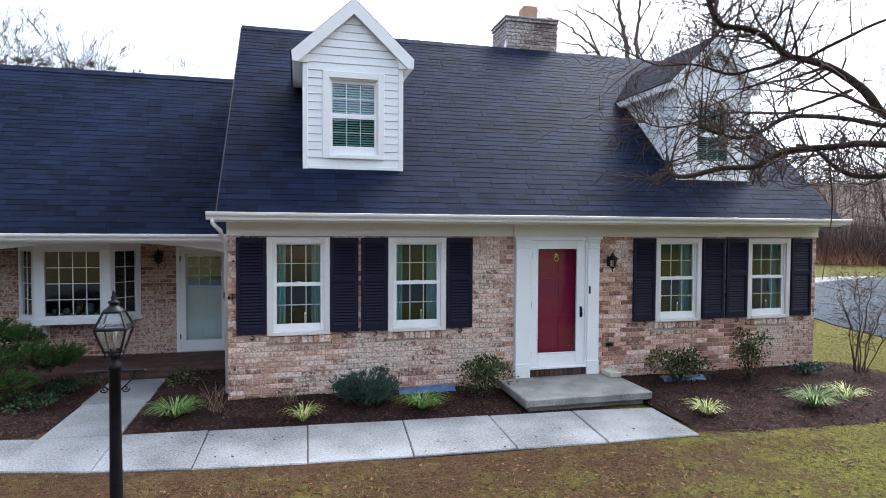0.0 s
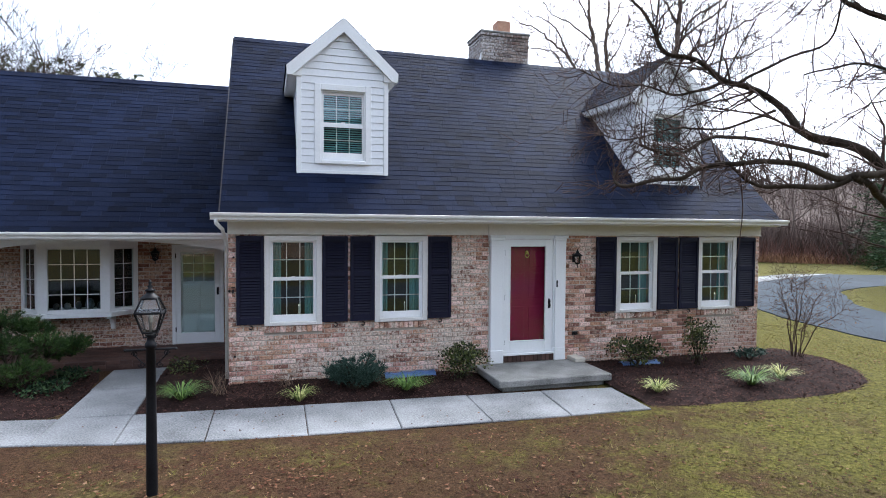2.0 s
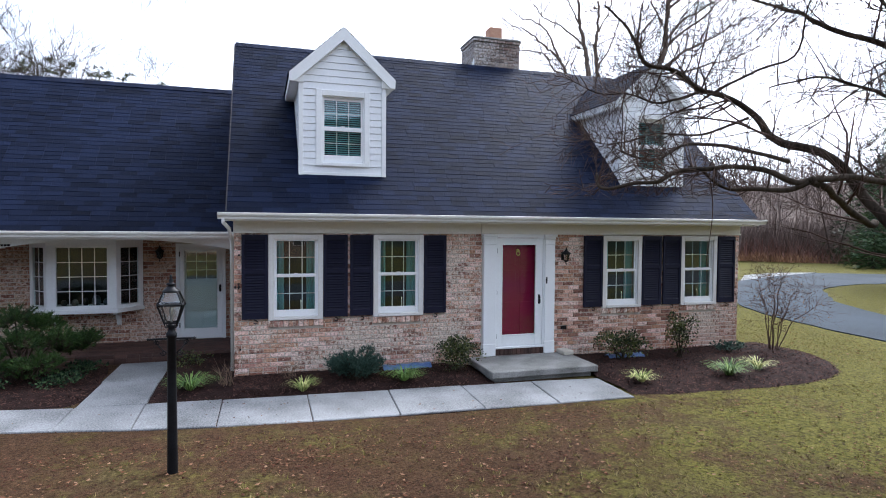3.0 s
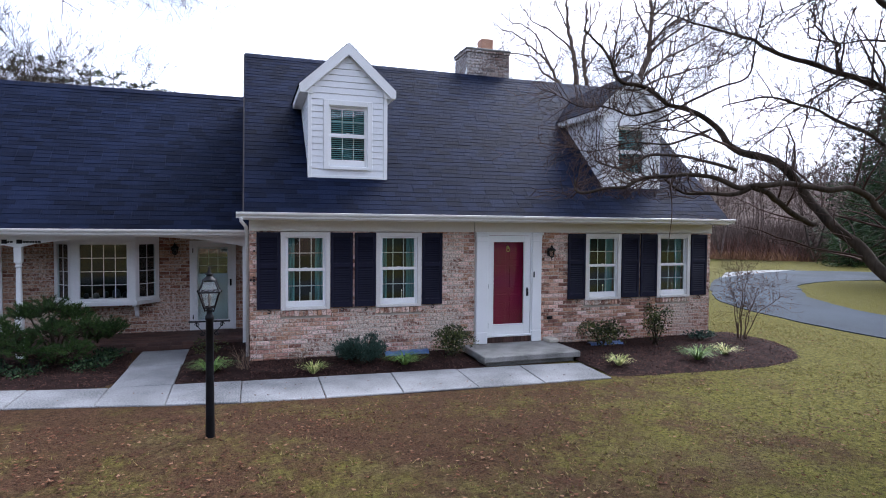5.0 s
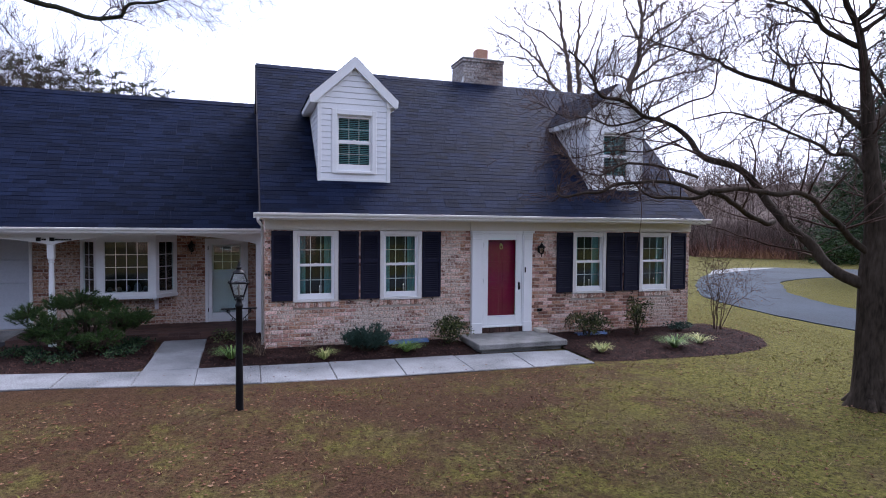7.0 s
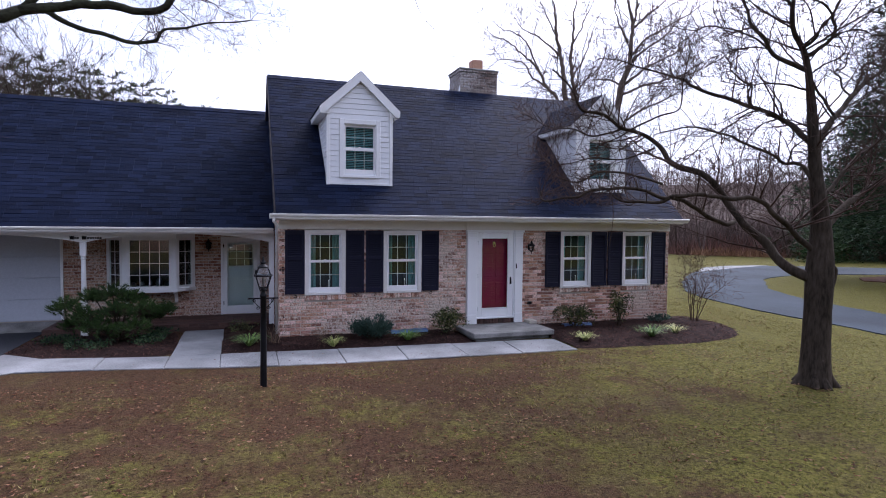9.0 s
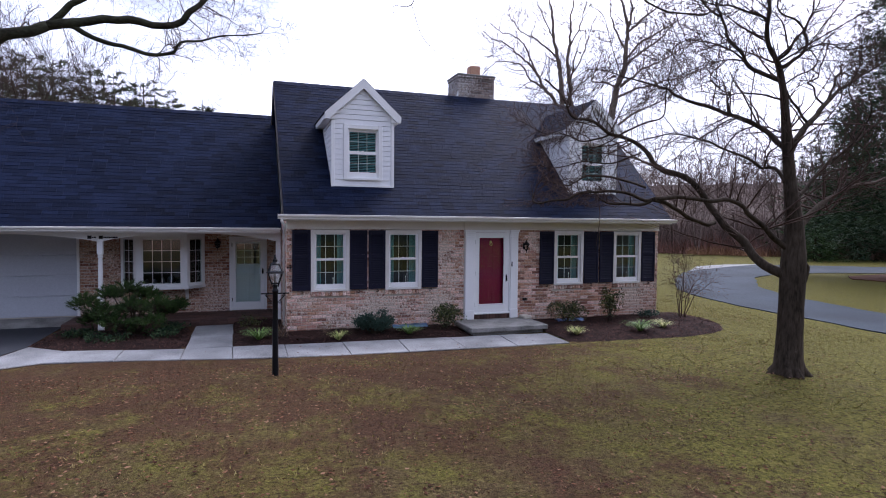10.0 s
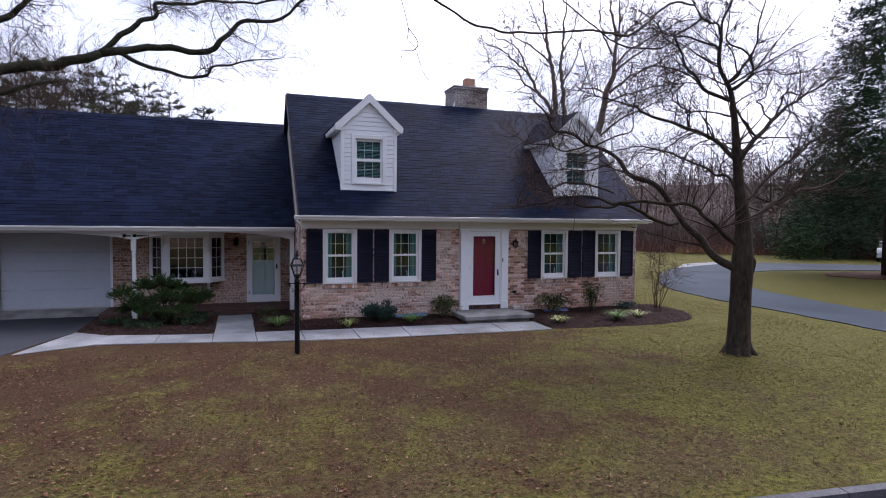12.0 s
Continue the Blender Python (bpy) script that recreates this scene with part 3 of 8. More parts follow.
def build_roads():
    # side road that bends away behind the east lawn
    west = [(13.75, -10.2), (13.9, -7.5), (13.97, -5.0), (14.3, -2.5), (14.42, -1.2), (14.5, 0.3), (14.9, 2.8), (16.2, 6.0), (19.0, 9.5), (23.2, 13.6), (27.4, 16.6), (30.5, 17.6), (33.8, 17.3), (40.6, 13.6), (52.0, 8.6), (75.0, 1.0)]
    east = [(75.0, -4.0), (50.0, 4.2), (40.0, 8.2), (35.0, 9.9), (29.6, 11.2), (25.6, 10.4), (23.5, 9.0), (20.0, 5.3), (18.4, 1.8), (17.8, -0.5), (17.4, -2.7), (17.1, -5.5), (17.0, -10.6)]
    g = Geo()
    rim = [(x + 0.16 * noise.noise((x * 0.9, y * 0.9, 1.0)), y + 0.16 * noise.noise((x * 0.9, y * 0.9, 8.0))) for x, y in smooth_line(west, 9) + smooth_line(east, 9)]
    g.prism(rim, "z", -0.30, -0.035)
    structure("road", g, M_ASPHALT, "pale worn asphalt side road curving away past the lawn", "road")
    # light concrete pad at the bend
    g = Geo()
    g.prism([(24.0, 14.1), (27.2, 17.1), (30.5, 18.2), (33.6, 17.9), (30.6, 16.9), (27.7, 15.8)], "z", -0.2, -0.029)
    structure("pavement", g, M_CONC, "pale concrete pad at the edge of the side road", "pavement")
    g = Geo()
    pts = [(x, -11.21 + kerb_shift(x, -11.3)) for x in (-120, -40, 0, 13.6)] + [(17.2, -11.21 + kerb_shift(17.2, -11.3)), (120, -11.21 + kerb_shift(120, -11.3))]
    back = [(x, -18.48 + kerb_shift(x, -18.4)) for x in (120, 40, 0, -40, -120)]
    g.prism(pts + back, "z", -0.35, -0.150)
    structure("road", g, M_DRIVE, "dark asphalt street in front of the lawn", "road")
    # kerb of the street
    g = Geo()
    for a, b in ((-5.4, 13.6), (17.3, 60.0)):
        n = int((b - a) / 3)
        for i in range(n):
            x0, x1 = a + (b - a) * i / n, a + (b - a) * (i + 1) / n - 0.012
            y0, y1 = -11.03 + kerb_shift(x0, -11.2), -11.03 + kerb_shift(x1, -11.2)
            top, low, w = -0.005, -0.3, 0.10
            v = [(x0, y0, top), (x1, y1, top), (x1, y1 - w, top - 0.012), (x0, y0 - w, top - 0.012), (x0, y0, low), (x1, y1, low), (x1, y1 - w - 0.03, low), (x0, y0 - w - 0.03, low)]
            g.add(v, [(0, 3, 2, 1), (3, 7, 6, 2), (0, 1, 5, 4), (0, 4, 7, 3), (1, 2, 6, 5)])
    structure("kerb", g, M_KERB, "low weathered concrete kerb along the street", "kerb")
    # driveway to the garage
    g = Geo()
    g.prism([(-5.08, 2.72), (-5.10, 0.25), (-5.45, -0.9), (-5.85, -2.2), (-6.6, -5.5), (-7.0, -10.3), (-12.5, -9.6), (-10.2, -3), (-9.4, 2.72)], "z", -0.2, -0.012)
    structure("driveway", g, M_DRIVE, "dark sealed asphalt driveway in front of the garage", "driveway")
    g = Geo()
    g.add([(-9.4, 2.725, -0.02), (-4.93, 2.725, -0.02), (-4.93, WY + 0.05, 0.145), (-9.4, WY + 0.05, 0.145), (-9.4, 2.725, -0.2), (-4.93, 2.725, -0.2), (-4.93, WY + 0.05, -0.2), (-9.4, WY + 0.05, -0.2)],
          [(0, 1, 2, 3), (0, 4, 5, 1), (1, 5, 6, 2), (3, 7, 4, 0)])
    structure("pavement", g, M_STEP, "grey concrete ramp at the foot of the garage door", "pavement")


def smooth_line(points, steps=4):
    out = []
    for i in range(len(points) - 1):
        p = [Vector((*points[min(max(i + k - 1, 0), len(points) - 1)], 0)) for k in range(4)]
        for s in range(steps):
            t = s / steps
            q = 0.5 * ((2 * p[1]) + (p[2] - p[0]) * t + (2 * p[0] - 5 * p[1] + 4 * p[2] - p[3]) * t * t + (3 * p[1] - p[0] - 3 * p[2] + p[3]) * t ** 3)
            out.append((q.x, q.y))
    out.append(points[-1])
    return out


def build_walk():
    walkway = thing("pavement", "pale grey concrete front walk in square slabs", "walkway", kind="structure")
    front = [(-5.63, -2.05), (-4.42, -1.47), (-3.21, -1.62), (-2.07, -1.84), (-1.14, -2.06), (-0.14, -2.21), (1.06, -2.33), (2.22, -2.40), (3.44, -2.45), (4.58, -2.50), (5.83, -2.53)]
    back = [(-5.06, 0.20), (-4.25, -0.45), (-3.21, -0.66), (-2.07, -0.86), (-1.16, -0.93), (-0.13, -0.99), (1.08, -1.06), (2.31, -1.15), (3.49, -1.21), (4.70, -1.27), (5.90, -1.40)]

    def slab(quad, top):
        g = Geo()
        cx, cy = sum(p[0] for p in quad) / 4, sum(p[1] for p in quad) / 4

        def shrink(d):
            return [(p[0] + (cx - p[0]) * d, p[1] + (cy - p[1]) * d) for p in quad]
        rings = [[(*p, -0.12) for p in shrink(0.008)], [(*p, top - 0.012) for p in shrink(0.008)], [(*p, top) for p in shrink(0.028)]]
        g.v = [v for r in rings for v in r]
        for k in range(2):
            for i in range(4):
                j = (i + 1) % 4
                g.f.append((k * 4 + i, k * 4 + j, k * 4 + 4 + j, k * 4 + 4 + i))
        g.f.append((8, 9, 10, 11))
        part("slab", g, M_CONC, walkway)
    for i in range(len(front) - 1):
        slab([front[i], front[i + 1], back[i + 1], back[i]], 0.004 * math.sin(i * 2.1))
    for y0, y1 in ((-0.90, 0.55), (0.55, 1.90)):
        slab([(-2.06, y0), (-1.15, y0), (-1.17, y1), (-2.04, y1)], 0.0)
    # soil showing in the joints
    g = Geo()
    g.prism(front + back[::-1], "z", -0.13, -0.022)
    part("joint_filling", g, M_MULCH, walkway)
    # stoop at the red door
    stoop = thing("door_step", "weathered grey concrete stoop slab before the front door", "step")
    g = Geo()
    g.box(4.03, 6.02, -1.22, -0.045, 0.055, 0.172, 0.015)
    part("slab", g, M_STEP, stoop)
    g = Geo()
    g.box(4.12, 5.93, -1.12, -0.05, -0.1, 0.056)
    part("base", g, M_STEP, stoop, "dark recessed concrete base")
    g = Geo()
    g.box(5.82, 6.03, -0.36, -0.05, 0.173, 0.25, 0.012)
    tagged(part("stone_block", g, M_STONE), "small pale stone block lying on the stoop beside the door", "stone block")


def lerp_line(line, x):
    for (a, ya), (b, yb) in zip(line, line[1:]):
        if a <= x <= b:
            return ya + (yb - ya) * (x - a) / (b - a)
    return line[0][1] if x < line[0][0] else line[-1][1]


BED_FRONTS = {
    "east": ([(5.92, -2.42), (7.0, -2.6), (8.0, -2.66), (9.0, -2.62), (9.9, -2.42), (10.5, -2.1), (10.95, -1.6), (11.2, -1.05)], [(5.92, -0.01), (10.15, -0.01), (10.4, 0.10), (10.9, 0.0), (11.2, -0.85)]),
    "front": ([(-1.15, -0.92), (-0.13, -0.985), (1.08, -1.055), (2.31, -1.145), (3.49, -1.205), (4.1, -1.23)], [(-1.15, 1.95), (-0.02, 1.95), (0.0, -0.01), (4.1, -0.01)]),
    "porch": ([(-5.05, 0.16), (-4.25, -0.46), (-3.21, -0.67), (-2.06, -0.87)], [(-5.05, 0.3), (-4.95, 1.93), (-2.06, 1.93)]),
}


def bed_height(key, x, y):
    f, b = BED_FRONTS[key]
    y0, y1 = lerp_line(f, x), lerp_line(b, x)
    v = min(max((y - y0) / max(y1 - y0, 0.01), 0), 1)
    edge = min(1, v * 5) * (min(1, (1 - v) * 5) if key == "porch" else 1)
    ends = min(1, (x - f[0][0]) / 0.3 + 0.3) * min(1, (f[-1][0] - x) / 0.5 + 0.02)
    h = 0.085 * edge * max(ends, 0.0) + (0.04 * v if key != "porch" else 0)
    return -0.03 + h + 0.02 * noise.noise((x * 2.2, y * 2.2, 7.0))


def build_beds():
    labels = {"east": "dark bark mulch bed with a rounded end by the house corner", "front": "dark bark mulch bed between walk and brick wall", "porch": "dark bark mulch bed in front of the porch"}
    chips = Geo()
    rng = random.Random(5)
    for key, (f, b) in BED_FRONTS.items():
        g = Geo()
        nx, ny = max(12, int((f[-1][0] - f[0][0]) / 0.1)), 24
        for i in range(nx + 1):
            x = f[0][0] + (f[-1][0] - f[0][0]) * i / nx
            y0, y1 = lerp_line(f, x), lerp_line(b, x)
            y0 += 0.025 * noise.noise((x * 5, 1.0, 2.0))
            for j in range(ny + 1):
                y = y0 + (y1 - y0) * j / ny
                g.v.append((x, y, bed_height(key, x, y) if 0 < j else -0.04))
        for i in range(nx):
            for j in range(ny):
                a = i * (ny + 1) + j
                g.f.append((a, a + ny + 1, a + ny + 2, a + 1))
        structure("mulch_bed", g, M_MULCH, labels[key], "mulch bed", True)
        area = sum(abs(lerp_line(b, f[0][0] + (f[-1][0] - f[0][0]) * i / 40) - lerp_line(f, f[0][0] + (f[-1][0] - f[0][0]) * i / 40)) for i in range(40)) / 40 * (f[-1][0] - f[0][0])
        for _ in range(int(area * 620)):
            x = rng.uniform(f[0][0], f[-1][0])
            y0, y1 = lerp_line(f, x), lerp_line(b, x)
            y = rng.uniform(y0 - 0.04, y1)
            z = bed_height(key, x, y) + 0.004
            a, l, w = rng.uniform(0, 6.28), rng.uniform(0.008, 0.030), rng.uniform(0.004, 0.010)
            c, s, t = math.cos(a), math.sin(a), rng.uniform(-0.5, 0.5) * l
            chips.add([(x - c * l - s * w, y - s * l + c * w, z - t), (x - c * l + s * w, y - s * l - c * w, z - t), (x + c * l + s * w, y + s * l - c * w, z + t + 0.006), (x + c * l - s * w, y + s * l + c * w, z + t + 0.006)], [(0, 1, 2, 3)])
    tagged(part("bark_chips", chips, M_CHIP), "loose brown bark chips scattered over the beds", "bark chips", "", "stuff")


# ---- roofs ----
def roof_slope(parent, x0, x1, y0, z0, y1, z1, near, holes=(), tone=M_ROOF):
    """A shingled slope from the eave (y0, z0) up to the ridge (y1, z1). near: number of lowest courses built piece by piece."""
    run = math.hypot(y1 - y0, z1 - z0)
    uy, uz = (y1 - y0) / run, (z1 - z0) / run
    side = 1 if y1 > y0 else -1
    ny, nz = -uz * side, abs(uy)
    g = Geo()
    t = 0.11
    v = []
    for x in (x0, x1):
        v += [(x, y0, z0), (x, y1, z1), (x, y1 - ny * t * 0.2, z1 - t * 1.2), (x, y0 - ny * t, z0 - nz * t)]
    g.add(v, [(0, 1, 5, 4), (3, 7, 6, 2), (0, 4, 7, 3), (0, 3, 2, 1), (4, 5, 6, 7)])
    deck = part("roof", g, M_ROOF_BASE, parent, "dark charcoal blue shingle roof")
    expo, tab = 0.128, 0.305
    n = int(run / expo)
    rng = random.Random(int(abs(x0 * 100)) + n)

    def shingle(w):
        s = Geo()
        e, h = expo * 1.5, 0.009
        # local: x along the course, y up the slope, z off the deck
        s.add([(0, -0.012, 0.002), (w, -0.012, 0.002), (w, e, 0.001), (0, e, 0.001), (0, -0.012, h), (w, -0.012, h), (w, e, 0.003), (0, e, 0.003)],
              [(4, 5, 6, 7), (0, 1, 5, 4), (1, 2, 6, 5), (3, 0, 4, 7)])
        return s
    full = shingle(tab - 0.003).mesh("shingle", tone)
    rot = Matrix(((1, 0, 0), (0, uy, ny), (0, uz, nz)))
    far = Geo()
    base = Vector((0, y0, z0))
    for k in range(n + 1):
        u = k * expo
        x = x0 - rng.choice((0, 0.1525, 0.076, 0.229)) - 0.0
        while x < x1:
            a, b = max(x, x0), min(x + tab - 0.003, x1)
            if b - a > 0.02:
                jit = rng.uniform(-0.008, 0.008)
                at = base + rot @ Vector((a, u + jit, rng.uniform(0.001, 0.004)))
                if k < near:
                    ob = new("shingle", full)
                    ob.parent = deck
                    ob.matrix_basis = Matrix.Translation(at) @ rot.to_4x4() @ Matrix.Diagonal(((b - a) / (tab - 0.003), 1, 1, 1))
                else:
                    s = shingle(b - a)
                    if u + expo * 1.5 > run:
                        s.v = [(p[0], min(p[1], run - u), p[2]) for p in s.v]
                    far.add([tuple(at + rot @ Vector(p)) for p in s.v], s.f)
            x += tab
    field = part("shingle_field", far, tone, parent, "rows of dark charcoal shingles")
    field["kind"] = "stuff"
    return deck


def ridge_caps(parent, x0, x1, y, z):
    g = Geo()
    g.add([(0, -0.13, -0.108), (0.16, -0.13, -0.115), (0.16, 0, 0.002), (0, 0, 0.009), (0.16, 0.13, -0.115), (0, 0.13, -0.108)],
          [(0, 1, 2, 3), (3, 2, 4, 5), (0, 3, 5)])
    me = g.mesh("ridge_cap", M_ROOF)
    n = int((x1 - x0) / 0.147)
    for i in range(n):
        piece("ridge_cap", me, parent, (x0 + (x1 - x0 - 0.16) * i / (n - 1), y, z))


def gutter(parent, x0, x1, y, z, label=""):
    """K-style gutter: its back at y, its lip 0.12 forward."""
    g = Geo()
    prof = [(y, z), (y, z - 0.10), (y - 0.075, z - 0.10), (y - 0.085, z - 0.07), (y - 0.118, z - 0.035), (y - 0.125, z), (y - 0.117, z + 0.004), (y - 0.108, z - 0.006), (y - 0.108, z - 0.03), (y - 0.075, z - 0.065), (y - 0.07, z - 0.09), (y - 0.008, z - 0.09), (y - 0.008, z)]
    g.prism(prof, "x", x0, x1)
    part("gutter", g, M_GUTTER, parent, label)


# ---- brickwork ----
def brick_mesh(material, ln=BL, ht=COURSE - JOINT):
    g = Geo()
    d, c = 0.05, 0.006
    g.v = [(0, d, 0), (ln, d, 0), (ln, d, ht), (0, d, ht), (0, c, 0), (ln, c, 0), (ln, c, ht), (0, c, ht), (c, 0, c), (ln - c, 0, c), (ln - c, 0, ht - c), (c, 0, ht - c)]
    for k in range(2):
        for i in range(4):
            j = (i + 1) % 4
            g.f.append((k * 4 + i, k * 4 + j, k * 4 + 4 + j, k * 4 + 4 + i))
    g.f.append((8, 9, 10, 11))
    return g


def brick_face(parent, material, x0, x1, z0, z1, y, holes, singles=None, seed=1, along="x", at=0.0, sign=-1):
    """Running bond on the wall plane y (or x, when along is y). singles(x, z): whether a brick is a piece of its own."""
    base = brick_mesh(material)
    shared = base.mesh("brick", material)
    rest = Geo()
    rng = random.Random(seed)
    n = int(math.ceil((z1 - z0) / COURSE))
    for k in range(n):
        za = z0 + k * COURSE
        zb = min(za + COURSE - JOINT, z1)
        if zb - za < 0.02:
            continue
        gaps = [(h[0], h[1]) for h in holes if h[2] < zb and h[3] > za]
        for a0, b0 in without(x0, x1, gaps):
            x = x0 - (BL + JOINT) * (0.5 if k % 2 else 0.0)
            while x < b0:
                a, b = max(x, a0), min(x + BL, b0)
                x += BL + JOINT
                if b - a < 0.025:
                    continue
                out = rng.uniform(-0.006, 0.006)
                zj = rng.uniform(-0.002, 0.002)
                sx, sz = (b - a) / BL, (zb - za) / (COURSE - JOINT)
                if along == "x":
                    if singles and singles(a, za):
                        piece("brick", shared, parent, (a, y + out, za + zj), (sx, 1, sz), (rng.uniform(-0.01, 0.01), rng.uniform(-0.012, 0.012), 0))
                    else:
                        wear = [(rng.uniform(-0.003, 0.003), rng.uniform(-0.0025, 0.0025), rng.uniform(-0.003, 0.003)) if q > 3 else (0, 0, 0) for q in range(12)]
                        rest.add([(a + v[0] * sx + e[0], y + out + v[1] + e[1], za + zj + v[2] * sz + e[2]) for v, e in zip(base.v, wear)], base.f)
                else:
                    # wall plane x = at, facing sign x
                    rest.add([(at + out - sign * v[1], (a + v[0] * sx) if sign > 0 else (a + b - (a + v[0] * sx)), za + zj + v[2] * sz) for v in base.v], base.f)
    if rest.v:
        ob = part("brickwork", rest, material, parent, "courses of tumbled tan and cream brick")
        ob["kind"] = "stuff"


# ---- windows, shutters, doors ----
def sash_window(parent, x0, x1, z0, z1, y, casing, glass, label, cols=3, rows=2, sillw=0.0, blind=False):
    """Double-hung window. glass: (x0, x1, z bottom, z meeting low, z meeting high, z top)."""
    gx0, gx1, gz0, gm0, gm1, gz1 = glass
    g = Geo()
    yo = y - 0.025
    # outer casing, mitred as four boards
    t = casing
    g.box(x0, x0 + t, yo, y + 0.10, z0, z1, 0.004)
    g.box(x1 - t, x1, yo, y + 0.10, z0, z1, 0.004)
    g.box(x0 + t, x1 - t, yo + 0.002, y + 0.10, z1 - t, z1, 0.004)
    g.box(x0 + t, x1 - t, yo - 0.02, y + 0.10, z0, z0 + t * 0.62, 0.006)
    win = part("window", g, M_CASING if sillw else M_WHITE, parent, label)
    # inner frame stop
    g = Geo()
    f = 0.022
    ix0, ix1, iz0, iz1 = x0 + t, x1 - t, z0 + t * 0.62, z1 - t
    yi = y + 0.012
    g.box(ix0, ix0 + f, yi, y + 0.1, iz0, iz1, 0.003)
    g.box(ix1 - f, ix1, yi, y + 0.1, iz0, iz1, 0.003)
    g.box(ix0 + f, ix1 - f, yi, y + 0.1, iz1 - f, iz1, 0.003)
    part("window_frame", g, M_WHITE, win)
    for low, (a, b) in ((True, (gz0, gm0)), (False, (gm1, gz1))):
        ys = y + (0.026 if low else 0.050)
        g = Geo()
        top = (gm0 + gm1) / 2 + 0.012 if low else iz1 - f
        bot = iz0 if low else (gm0 + gm1) / 2 - 0.012
        g.box(ix0 + f, gx0, ys, ys + 0.022, bot, top, 0.003)
        g.box(gx1, ix1 - f, ys, ys + 0.022, bot, top, 0.003)
        g.box(gx0, gx1, ys + 0.0005, ys + 0.022, b, top, 0.003)
        g.box(gx0, gx1, ys + 0.0005, ys + 0.022, bot, a, 0.003)
        sash = part("sash", g, M_WHITE, win)
        g = Geo()
        g.box(gx0 - 0.004, gx1 + 0.004, ys + 0.009, ys + 0.013, a - 0.004, b + 0.004)
        pane = part("pane", g, M_GLASS, win, "clear glass pane")
        pane.visible_shadow = False
        g = Geo()
        mw = 0.0075
        for i in range(1, cols):
            x = gx0 + (gx1 - gx0) * i / cols
            g.box(x - mw, x + mw, ys + 0.014, ys + 0.02, a, b)
        for i in range(1, rows):
            z = a + (b - a) * i / rows
            g.box(gx0, gx1, ys + 0.0145, ys + 0.0195, z - mw, z + mw)
        part("grille", g, M_WHITE, win)
    # sash lock
    g = Geo()
    g.box((gx0 + gx1) / 2 - 0.03, (gx0 + gx1) / 2 + 0.03, y + 0.015, y + 0.04, gm1 - 0.012, gm1 + 0.012, 0.004)
    part("sash_lock", g, M_WHITE, win)
    return win


def shutter_parts(parent, x0, x1, z0, z1, y, slat_meshes):
    g = Geo()
    st = 0.05
    yo, yi = y - 0.045, y - 0.008
    g.box(x0, x0 + st, yo, yi, z0, z1, 0.004)
    g.box(x1 - st, x1, yo, yi, z0, z1, 0.004)
    mid = z0 + (z1 - z0) * 0.56
    for a, b in ((z0, z0 + 0.11), (mid - 0.04, mid + 0.04), (z1 - 0.085, z1)):
        g.box(x0 + st, x1 - st, yo + 0.001, yi, a, b, 0.004)
    g.box(x0 + st, x1 - st, yi - 0.004, yi + 0.002, z0 + 0.1, z1 - 0.08)
    sh = part("shutter", g, M_SHUTTER, parent, "dark navy louvred shutter")
    w = round(x1 - x0 - 2 * st, 3)
    if w not in slat_meshes:
        s = Geo()
        s.add([(0, 0, 0), (w, 0, 0), (w, 0.022, 0.03), (0, 0.022, 0.03), (0, 0.004, -0.004), (w, 0.004, -0.004), (w, 0.026, 0.026), (0, 0.026, 0.026)],
              [(0, 1, 2, 3), (7, 6, 5, 4), (0, 4, 5, 1), (3, 2, 6, 7)])
        slat_meshes[w] = s.mesh("slat", M_SHUTTER)
    for a, b in ((z0 + 0.115, mid - 0.05), (mid + 0.045, z1 - 0.095)):
        n = int((b - a) / 0.042)
        for i in range(n):
            piece("slat", slat_meshes[w], sh, (x0 + st, yo + 0.008, a + (b - a) * i / n))
    # wrought holdback below
    g = Geo()
    cx = (x0 + x1) / 2 + 0.02
    pts = [(cx - 0.03, y - 0.03, z0 - 0.015), (cx + 0.0, y - 0.035, z0 - 0.02), (cx + 0.02, y - 0.035, z0 - 0.04), (cx + 0.012, y - 0.035, z0 - 0.065), (cx - 0.015, y - 0.035, z0 - 0.075), (cx - 0.035, y - 0.035, z0 - 0.06)]
    g.tube(pts, [0.010] * 5 + [0.013], 6)
    g.tube([(cx, y - 0.035, z0 - 0.02), (cx, y + 0.01, z0 - 0.02)], [0.005, 0.005], 5)
    part("holdback", g, M_BLACK, sh, "black iron holdback hook")


